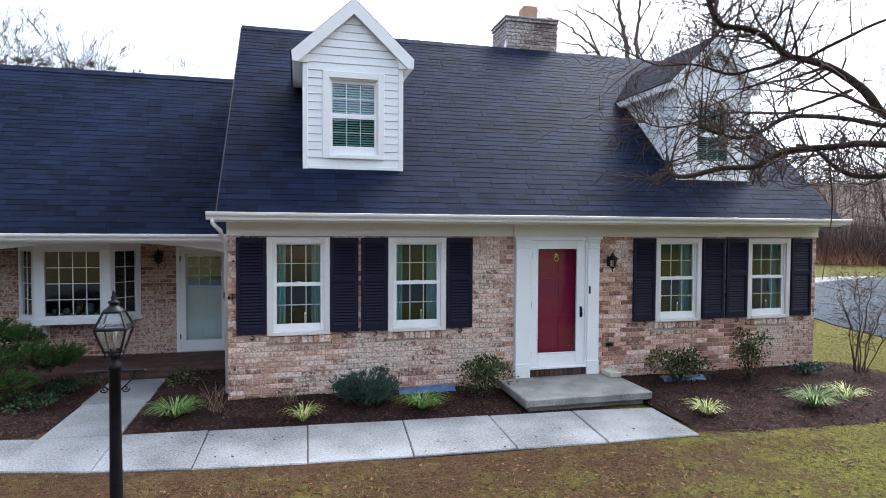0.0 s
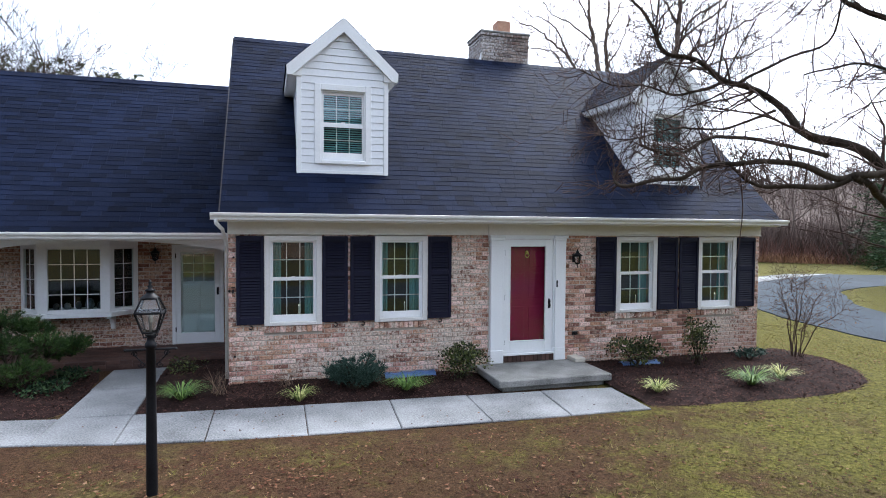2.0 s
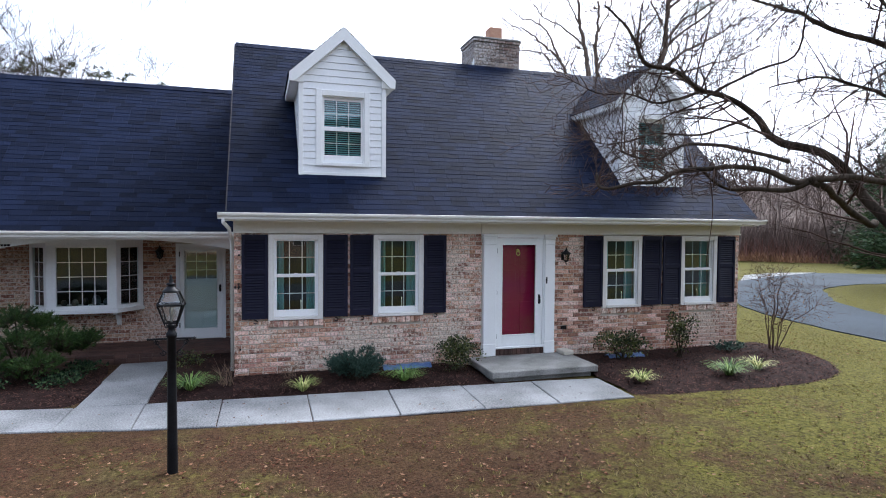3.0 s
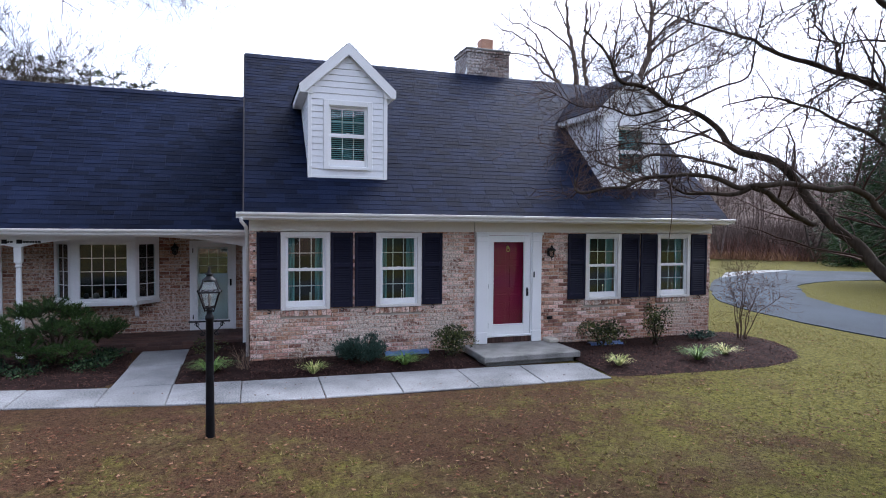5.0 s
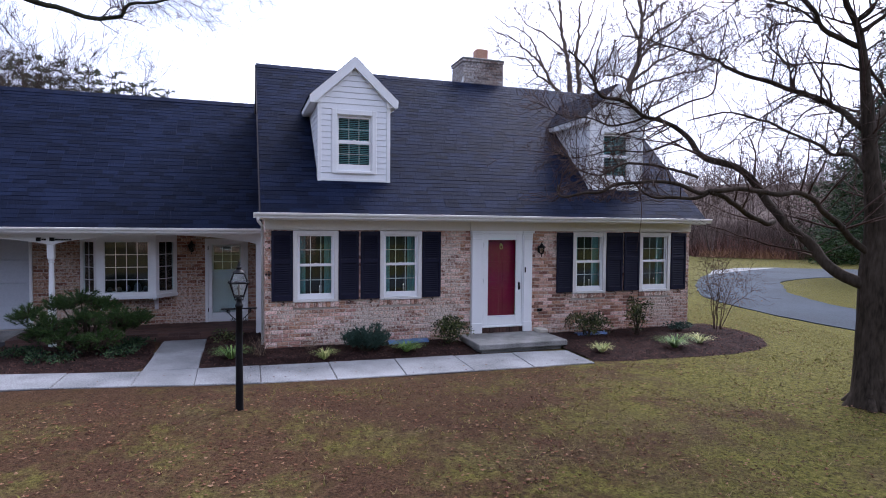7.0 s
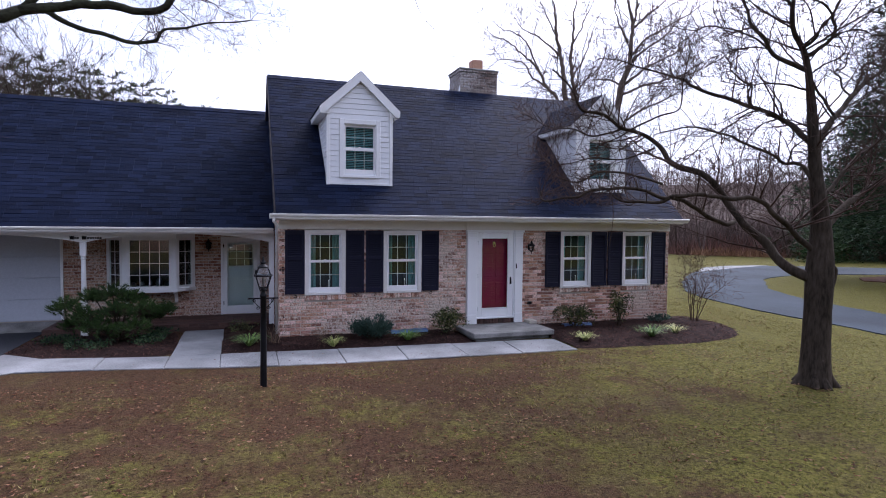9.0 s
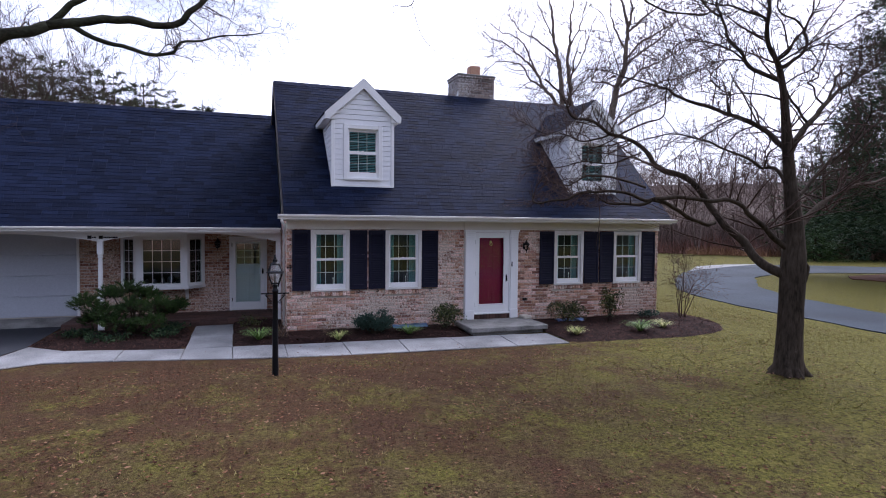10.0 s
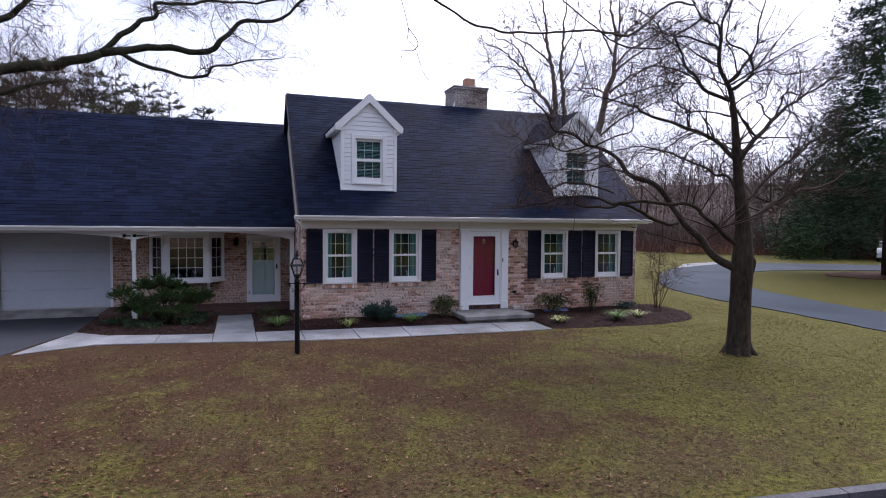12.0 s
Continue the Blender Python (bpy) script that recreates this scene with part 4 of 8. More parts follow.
def build_house():
    house = thing("house", "tan brick house with dark roof, white dormers and navy shutters", "house")
    holes = [(a, b, WIN_Z[0], WIN_Z[1]) for a, b in WIN] + [(DOOR[0], DOOR[1], 0.0, BRICK_TOP)]
    # front wall core, behind the brick faces
    g = pierced(0.0, HW, -0.3, 2.62, 0.013, 0.26, [(a, b, WIN_Z[0], WIN_Z[1]) for a, b in WIN] + [(4.57, 5.56, 0.19, 2.40)])
    front = part("wall", g, M_MORTAR, house, "front wall of tumbled tan and cream brick")
    brick_face(front, M_BRICK_RED_SHADE, 0.0, HW, -0.02 - COURSE, -0.02 + 2 * COURSE - 0.001, 0.0, holes, None, 10)
    brick_face(front, M_BRICK, 0.0, HW, -0.02 + 2 * COURSE, BRICK_TOP, 0.0, holes + [(a - 0.01, b + 0.01, 0.865, 1.0) for a, b in WIN], lambda x, z: x < 4.3 and z < 0.98, 11)
    # gable walls
    for x, nm in ((0.013, 0), (HW - 0.26, 1)):
        g = Geo()
        roof_under = 0.13
        g.prism([(0.26, -0.3), (BACK_Y, -0.3), (BACK_Y, EAVE_Z + 0.36 - roof_under), (RIDGE_Y, RIDGE_Z - roof_under - 0.02), (0.26, EAVE_Z + (0.26 - EAVE_Y) * SLOPE - roof_under - 0.02)], "x", x, x + 0.247)
        wall = part("wall", g, M_MORTAR, house, "brick gable wall")
        if nm == 0:
            brick_face(wall, M_BRICK, 0.0, WY - 0.02, -0.02 - COURSE, 2.75, 0.0, [], None, 12, "y", 0.0, -1)
        else:
            brick_face(wall, M_BRICK, 0.0, 3.5, -0.02 - COURSE, 2.75, 0.0, [], None, 13, "y", HW, 1)
    g = Geo()
    g.box(0.0, HW, BACK_Y - 0.26, BACK_Y, -0.3, 2.75)
    part("wall", g, M_MORTAR, house, "plain rear wall")
    # rooms behind the windows
    g = Geo()
    g.box(0.27, HW - 0.27, 0.27, BACK_Y - 0.27, 0.12, 0.16)
    part("floor", g, M_ROOMFLOOR, house, "dark wooden floor")
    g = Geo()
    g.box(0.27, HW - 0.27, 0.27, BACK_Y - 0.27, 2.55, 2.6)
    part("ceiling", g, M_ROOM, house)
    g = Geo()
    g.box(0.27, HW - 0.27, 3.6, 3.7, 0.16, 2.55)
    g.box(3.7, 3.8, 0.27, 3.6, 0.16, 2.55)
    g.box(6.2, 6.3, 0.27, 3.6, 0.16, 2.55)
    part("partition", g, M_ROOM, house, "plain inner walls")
    # frieze, soffit, gutter
    g = Geo()
    g.box(-0.01, DOOR[0] - 0.03, -0.028, 0.012, BRICK_TOP, 2.645, 0.004)
    g.box(DOOR[1] + 0.03, HW + 0.01, -0.028, 0.012, BRICK_TOP, 2.645, 0.004)
    g.box(-0.01, HW + 0.01, -0.045, -0.028, BRICK_TOP - 0.002, BRICK_TOP + 0.022, 0.004)
    part("frieze_board", g, M_CREAM, house, "cream painted frieze board under the eave")
    g = Geo()
    g.box(-0.12, HW + 0.13, -0.36, 0.013, 2.646, 2.668)
    part("soffit", g, M_CREAM, house)
    g = Geo()
    g.box(-0.14, HW + 0.15, -0.385, -0.362, 2.62, 2.755, 0.004)
    part("fascia", g, M_WHITE, house)
    gutter(house, -0.22, HW + 0.23, -0.387, 2.748, "white painted gutter along the front eave")
    # roof
    roof_slope(house, -0.09, HW + 0.11, EAVE_Y - 0.03, EAVE_Z + 0.005, RIDGE_Y, RIDGE_Z, 8)
    g = Geo()
    t = 0.11
    v = []
    for x in (-0.09, HW + 0.11):
        v += [(x, RIDGE_Y, RIDGE_Z), (x, BACK_Y + 0.38, EAVE_Z), (x, BACK_Y + 0.38, EAVE_Z - t), (x, RIDGE_Y, RIDGE_Z - t * 1.4)]
    g.add(v, [(0, 4, 5, 1), (3, 2, 6, 7), (1, 5, 6, 2), (0, 1, 2, 3), (4, 7, 6, 5)])
    part("roof", g, M_ROOF, house, "rear slope of the dark roof")
    ridge_caps(house, -0.09, HW + 0.11, RIDGE_Y, RIDGE_Z + 0.012)
    # rake boards at the gables
    for x in (-0.115, HW + 0.112):
        g = Geo()
        g.prism([(EAVE_Y, EAVE_Z - 0.02), (RIDGE_Y, RIDGE_Z - 0.015), (BACK_Y + 0.38, EAVE_Z - 0.02), (BACK_Y + 0.38, EAVE_Z - 0.17), (RIDGE_Y, RIDGE_Z - 0.17), (EAVE_Y, EAVE_Z - 0.17)], "x", x, x + 0.023)
        part("rake_board", g, M_RAKE, house, "thin weathered rake board")
    # windows with shutters
    slats = {}
    for a, b in WIN:
        k = (b - a) / 0.89
        glass = (a + 0.135 * k, b - 0.135 * k, 1.15, 1.695, 1.75, 2.30)
        sash_window(house, a, b, WIN_Z[0], WIN_Z[1], -0.012, 0.085, glass, "white double-hung window with six-over-six grilles", sillw=1.0)
        # rowlock sill
        g = Geo()
        n = 11
        w = (b - a + 0.02) / n
        for i in range(n):
            x = a - 0.01 + w * i
            g.box(x + 0.004, x + w - 0.004, -0.03 - 0.006 * ((i * 7) % 3) / 3, 0.02, 0.872, 0.975, 0.006)
        part("brick_sill", g, M_BRICK, house, "row of upright tan sill bricks")
    for a, b in ((0.115, 0.525), (1.425, 1.835), (1.875, 2.275), (3.19, 3.60), (6.41, 6.83), (7.745, 8.19), (8.235, 8.67), (9.60, 10.04)):
        shutter_parts(house, a, b, 1.015, 2.405, -0.006, slats)
    build_entrance(house)
    for cx in (1.798, 8.195):
        build_dormer(house, cx)
    build_chimney(house)
    # downspout and small fittings at the west corner
    g = Geo()
    g.tube([(-0.14, -0.44, 2.66), (-0.14, -0.44, 2.60), (-0.06, -0.30, 2.50), (-0.055, 0.0, 2.38), (-0.045, 0.25, 2.30), (-0.045, 0.28, 0.12)], [0.029] * 6, 8)
    part("downspout", g, M_GUTTER, house, "white painted downspout", True)
    g = Geo()
    g.tube([(0.07, 0.01, 1.56), (0.07, -0.06, 1.56), (0.07, -0.085, 1.52)], [0.014, 0.016, 0.012], 7)
    g.tube([(0.045, -0.055, 1.605), (0.095, -0.055, 1.605)], [0.01, 0.01], 6)
    g.tube([(0.07, -0.055, 1.56), (0.07, -0.055, 1.605)], [0.006, 0.006], 5)
    g.box(0.0, 0.03, -0.05, 0.01, 1.53, 1.57, 0.006)
    part("tap", g, M_BLACK, house, "small dark outdoor tap")
    g = Geo()
    g.box(5.94, 6.06, -0.012, 0.02, 0.60, 0.665, 0.004)
    for i in range(4):
        g.box(5.95, 6.05, -0.018, -0.01, 0.607 + i * 0.014, 0.614 + i * 0.014)
    part("vent", g, M_BLACK, house, "small dark wall vent")
    for x, z in ((0.075, 2.07), (0.09, 0.52)):
        g = Geo()
        g._lathe(0, 0, [(0.016, 0.0), (0.016, 0.01), (0.008, 0.014)], 10)
        g.v = [(x + v[0], -0.004 - v[2], z + v[1]) for v in g.v]
        part("anchor_plate", g, M_BLACK, house, "small black round fitting")
    return house


def build_entrance(house):
    y = -0.02
    g = Geo()
    g.box(4.556, 4.585, y - 0.03, 0.2, 0.31, 2.40, 0.003)
    g.box(5.525, 5.554, y - 0.03, 0.2, 0.31, 2.40, 0.003)
    g.box(4.5845, 5.5255, y - 0.032, 0.2, 2.365, 2.43, 0.003)
    surround = part("door_surround", g, M_WHITE, house, "white pilastered door surround")
    for a, b in ((4.315, 4.555), (5.555, 5.765)):
        g = Geo()
        g.box(a, b, y - 0.055, 0.013, 0.40, 2.335, 0.006)
        g.box(a - 0.012, b + 0.0, y - 0.075, 0.013, 0.175, 0.405, 0.008)
        g.box(a - 0.010, b + 0.0, y - 0.070, 0.013, 2.24, 2.258, 0.004)
        g.box(a - 0.018, b + 0.0, y - 0.080, 0.013, 2.335, 2.385, 0.008)
        g.box(a - 0.03, b + 0.03, y - 0.095, 0.013, 2.385, 2.43, 0.008)
        part("pilaster", g, M_WHITE, surround)
    g = Geo()
    g.box(4.27, 5.81, y - 0.05, 0.013, 2.432, 2.648, 0.005)
    part("entablature", g, M_CREAM, surround, "cream board above the door")
    # storm door
    g = Geo()
    x0, x1, z0, z1 = 4.588, 5.522, 0.335, 2.36
    gx0, gx1, gz0, gz1 = 4.70, 5.375, 0.55, 2.23
    yo, yi = y - 0.012, y + 0.028
    g.box(x0, gx0, yo, yi, z0, z1, 0.004)
    g.box(gx1, x1, yo, yi, z0, z1, 0.004)
    g.box(gx0, gx1, yo + 0.001, yi, gz1, z1, 0.004)
    g.box(gx0, gx1, yo + 0.001, yi, z0, gz0, 0.004)
    b = 0.018
    for a0, a1, c0, c1 in ((gx0 - b, gx0, gz0 - b, gz1 + b), (gx1, gx1 + b, gz0 - b, gz1 + b), (gx0, gx1, gz1, gz1 + b), (gx0, gx1, gz0 - b, gz0)):
        g.box(a0, a1, yo - 0.007, yo + 0.004, c0, c1, 0.003)
    storm = part("storm_door", g, M_WHITE, house, "white full-view storm door")
    g = Geo()
    g.box(gx0 - 0.003, gx1 + 0.003, yo + 0.014, yo + 0.018, gz0 - 0.003, gz1 + 0.003)
    pane = part("pane", g, M_STORM, storm, "tall clear glass pane")
    pane.visible_shadow = False
    g = Geo()
    g.box(5.435, 5.475, yo - 0.008, yo + 0.004, 1.115, 1.29, 0.006)
    g.tube([(5.452, yo - 0.01, 1.265), (5.452, yo - 0.055, 1.25), (5.447, yo - 0.06, 1.19), (5.452, yo - 0.05, 1.135), (5.452, yo - 0.01, 1.125)], [0.01, 0.009, 0.011, 0.009, 0.01], 7)
    part("door_handle", g, M_BLACK, storm, "black curved pull handle")
    for z in (2.12, 1.33, 0.53):
        g = Geo()
        g.box(4.574, 4.592, yo - 0.014, yo + 0.004, z - 0.05, z + 0.05, 0.004)
        part("hinge", g, M_BLACK, storm)
    # dark bell plate on the jamb
    g = Geo()
    g.box(5.575, 5.605, y - 0.064, y - 0.054, 1.50, 1.62, 0.006)
    g.box(5.583, 5.597, y - 0.07, y - 0.063, 1.54, 1.58, 0.004)
    part("bell_plate", g, M_BLACK, surround, "small black bell plate")
    # red door behind
    g = Geo()
    g.box(4.586, 5.524, 0.075, 0.12, 0.33, 2.362)
    for a, b in ((4.69, 5.01), (5.10, 5.42)):
        for c, d in ((0.52, 1.15), (1.3, 1.75), (1.86, 2.22)):
            g.box(a, b, 0.066, 0.076, c, d, 0.006)
    red = part("front_door", g, M_RED, house, "deep red panelled front door behind the storm door")
    g = Geo()
    g._lathe(0, 0, [(0.035, 0.0), (0.03, 0.015), (0.012, 0.03)], 12)
    g.v = [(5.05 + v[0], 0.066 - v[2], 2.12 + v[1]) for v in g.v]
    ring = [(5.05 + 0.035 * math.sin(a), 0.045, 2.07 + 0.04 * math.cos(a)) for a in [math.pi * 2 * i / 12 for i in range(13)]]
    g.tube(ring, [0.007] * 13, 6, False)
    part("knocker", g, M_BRASS, red, "brass ring knocker")
    # brick threshold
    n = 12
    for i in range(n):
        g = Geo()
        a = 4.57 + 0.985 * i / n
        g.box(a + 0.004, a + 0.985 / n - 0.004, -0.055 - 0.004 * (i % 3), 0.05, 0.176, 0.295, 0.006)
        part("threshold_brick", g, M_PORCH, house, "upright brown brick under the door sill")
    g = Geo()
    g.box(4.557, 5.553, -0.085, 0.1, 0.297, 0.333, 0.006)
    part("door_sill", g, M_WHITE, house)


def build_dormer(house, cx):
    hw, fy = 0.726, 0.335
    zb, ze, za = 3.43, 5.21, 5.875       # base, eave, inside of the peak
    k = (za - ze) / hw
    back = lambda z: EAVE_Y + (z - EAVE_Z) / SLOPE   # where the main roof reaches z
    g = Geo()
    wx0, wx1, wz0, wz1 = cx - 0.468, cx + 0.468, 3.60, 4.915
    hx0, hx1, hz0, hz1 = wx0 + 0.10, wx1 - 0.10, wz0 + 0.1, wz1 - 0.1
    # front wall with the window opening, then cheeks and gable
    f = pierced(cx - hw, cx + hw, zb, ze, fy, fy + 0.12, [(hx0, hx1, hz0, hz1)])
    g.add(f.v, f.f)
    g.prism([(cx - hw, ze), (cx + hw, ze), (cx, za)], "y", fy, fy + 0.12)
    for s in (-1, 1):
        x = cx + s * hw
        g.prism([(fy + 0.12, zb), (fy + 0.12, ze), (back(ze) + 0.3, ze), (back(zb) + 0.2, zb)], "x", min(x, x - s * 0.1), max(x, x - s * 0.1))
    dormer = part("dormer", g, M_SIDING, house, "white clapboard gable dormer")
    expo = 0.119
    # front clapboards
    z = zb + 0.06
    i = 0
    while z < za - 0.05:
        top = min(z + expo, za - 0.02)
        zm = (z + top) / 2
        for a, b in without(cx - hw + 0.042, cx + hw - 0.042, [(wx0, wx1)] if wz0 - 0.02 < zm < wz1 else []) if zm < ze else [(cx - hw, cx + hw)]:
            lim0 = (za - z) / k
            lim1 = (za - top) / k
            a0, b0, a1, b1 = a, b, a, b
            if zm >= ze - 0.1:
                a0, b0 = max(a, cx - lim0), min(b, cx + lim0)
                a1, b1 = max(a, cx - lim1), min(b, cx + lim1)
            if b0 - a0 < 0.03:
                continue
            s = Geo()
            s.add([(a0, fy - 0.022, z), (b0, fy - 0.022, z), (b1, fy - 0.013, top - 0.008), (a1, fy - 0.013, top - 0.008), (a0, fy, z), (b0, fy, z), (a1, fy, top - 0.008), (b1, fy, top - 0.008)], [(0, 1, 2, 3), (0, 4, 5, 1), (3, 2, 7, 6), (0, 3, 6, 4), (1, 5, 7, 2)])
            part("siding_board", s, M_SIDING, dormer)
        z += expo
        i += 1
    # cheek clapboards, running back to the main roof
    for sgn in (-1, 1):
        z = zb + 0.06
        while z < ze - 0.02:
            top = min(z + expo, ze)
            x = cx + sgn * hw
            y0, y1, y2 = fy + 0.075, back(z) + 0.05, back(top) + 0.05
            if y1 > y0 + 0.03:
                s = Geo()
                s.add([(x + sgn * 0.020, y0, z), (x + sgn * 0.020, y1, z), (x + sgn * 0.012, y2, top - 0.008), (x + sgn * 0.012, y0, top - 0.008), (x, y0, z), (x, y1, z), (x, y0, top - 0.008), (x, y2, top - 0.008)], [(0, 1, 2, 3), (0, 4, 5, 1), (3, 2, 7, 6), (0, 3, 6, 4)])
                part("siding_board", s, M_SIDING, dormer)
            z += expo
    # corner boards and base board
    for sgn in (-1, 1):
        g = Geo()
        x = cx + sgn * hw
        g.box(min(x + sgn * 0.034, x - sgn * 0.042), max(x + sgn * 0.034, x - sgn * 0.042), fy - 0.036, fy + 0.075, zb - 0.03, 5.04, 0.004)
        part("corner_board", g, M_WHITE, dormer)
    g = Geo()
    g.box(cx - hw + 0.043, cx + hw - 0.043, fy - 0.03, fy + 0.02, zb - 0.015, zb + 0.06, 0.004)
    part("base_board", g, M_WHITE, dormer)
    # roof: two slopes with overhang
    oh, fo = 0.184, 0.095
    for sgn in (-1, 1):
        ex, ez = cx + sgn * (hw + oh), ze - oh * k + 0.10
        px, pz = cx, za + 0.10
        dx, dz = px - ex, pz - ez
        ln = math.hypot(dx, dz)
        nx_, nz_ = -dz / ln * sgn * sgn, abs(dx) / ln
        nx_ = -abs(dz) / ln if sgn < 0 else abs(dz) / ln
        t = 0.016
        yb0, yb1 = back(ez) + 0.25, back(pz) + 0.25
        yf = fy - fo
        v = [(ex, yf, ez), (px, yf, pz), (px, yb1, pz), (ex, yb0, ez)]
        v += [(p[0] + nx_ * t, p[1], p[2] + nz_ * t) for p in v]
        v[5] = (px, yf, pz + t / nz_)
        v[6] = (px, yb1, pz + t / nz_)
        g = Geo()
        g.add(v, [(3, 2, 1, 0), (4, 5, 6, 7), (0, 1, 5, 4), (0, 4, 7, 3)])
        part("dormer_roof", g, M_ROOF_BASE, dormer, "dark shingled dormer roof")
        # shingle courses on it
        c = Geo()
        n = int(ln / 0.128)
        rng = random.Random(31)
        for i in range(n + 1):
            u0, u1 = i * 0.128 / ln - 0.01, min((i * 0.128 + 0.16) / ln, 1.0)
            if u0 > 0.97:
                continue
            y = yf - 0.012
            ybk = back(ez + dz * u0) + 0.2
            while y < ybk:
                y2 = min(y + 0.30, ybk)
                o0, o1 = t + 0.010, t + 0.003
                pts = []
                for (uu, oo) in ((u0, o0), (u1, o1)):
                    for yy in (y, y2):
                        pts.append((ex + dx * uu + nx_ * oo, yy, ez + dz * uu + nz_ * oo))
                for yy in (y, y2):
                    pts.append((ex + dx * u0 + nx_ * (t + 0.001), yy, ez + dz * u0 + nz_ * (t + 0.001)))
                c.add(pts, [(0, 1, 3, 2), (0, 4, 5, 1), (0, 2, 4)])
                y += 0.305
        ob = part("shingle_field", c, M_ROOF, dormer)
        ob["kind"] = "stuff"
        # rake board on the front and eave fascia with soffit on the side
        g = Geo()
        p0, p1 = (ex + nx_ * t, ez + nz_ * t), (px, pz + t / nz_)
        q0, q1 = (ex, ez - 0.135), (px, pz - 0.205)
        g.prism([p0, p1, q1, (ex - sgn * 0.085, ez - 0.135), q0], "y", yf - 0.012, yf + 0.028)
        part("rake_board", g, M_WHITE, dormer, "wide white rake board")
        g = Geo()
        g.box(min(ex, ex - sgn * 0.025), max(ex, ex - sgn * 0.025), yf + 0.031, yb0 + 0.1, ez - 0.12, ez + 0.012, 0.003)
        part("fascia", g, M_WHITE, dormer)
        g = Geo()
        a, b = sorted((ex - sgn * 0.026, cx + sgn * (hw + 0.002)))
        g.box(a, b, yf + 0.031, yb0 + 0.1, ez - 0.13, ez - 0.112)
        # sloped soffit under the front overhang
        part("soffit", g, M_WHITE, dormer)
        g = Geo()
        zi = -0.06
        wx = cx + sgn * (hw - 0.05)
        g.prism([(ex - sgn * 0.002, ez - 0.134), (wx, ez - 0.134), (wx, ez + (abs(ex - wx)) * dz / abs(dx) - 0.02), (ex - sgn * 0.002, ez - 0.01)], "y", yf + 0.028, fy + 0.02)
        part("eave_return", g, M_WHITE, dormer)
        g = Geo()
        g.prism([(ex - sgn * 0.03, ez - 0.11), (px, pz - 0.09), (px, pz - 0.11), (ex - sgn * 0.03, ez - 0.13)], "y", yf + 0.03, fy + 0.02)
        part("soffit", g, M_WHITE, dormer)
    g = Geo()
    y = fy - fo + 0.10
    while y < back(za + 0.16):
        g.add([(cx - 0.12, y, za + 0.030), (cx - 0.12, y + 0.16, za + 0.025), (cx, y + 0.16, za + 0.127), (cx, y, za + 0.140), (cx + 0.12, y + 0.16, za + 0.025), (cx + 0.12, y, za + 0.030)], [(0, 3, 2, 1), (3, 5, 4, 2), (0, 5, 3)])
        y += 0.145
    part("ridge_cap", g, M_ROOF, dormer)
    glass = (cx - 0.318, cx + 0.318, 3.795, 4.215, 4.295, 4.748)
    sash_window(house, wx0, wx1, wz0, wz1, fy - 0.020, 0.10, glass, "white double-hung dormer window with blinds behind")
    # blinds, and a box behind with room shade put into its near-black colour
    g = Geo()
    for i in range(26):
        z = 3.78 + i * 0.038
        g.add([(cx - 0.34, fy + 0.10, z), (cx + 0.34, fy + 0.10, z), (cx + 0.34, fy + 0.118, z + 0.022), (cx - 0.34, fy + 0.118, z + 0.022)], [(0, 1, 2, 3)])
    blind = part("window_blind", g, M_BLIND)
    tagged(blind, "slatted dormer blind with teal sky reflection painted in its colour", "blind", "blinds of the dormers")
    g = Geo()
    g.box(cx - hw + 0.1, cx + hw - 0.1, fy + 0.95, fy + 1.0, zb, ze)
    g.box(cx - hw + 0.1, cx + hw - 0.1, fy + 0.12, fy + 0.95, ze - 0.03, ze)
    part("room_lining", g, M_ROOM, dormer, "near-black lining with the unlit room's shade in its colour")


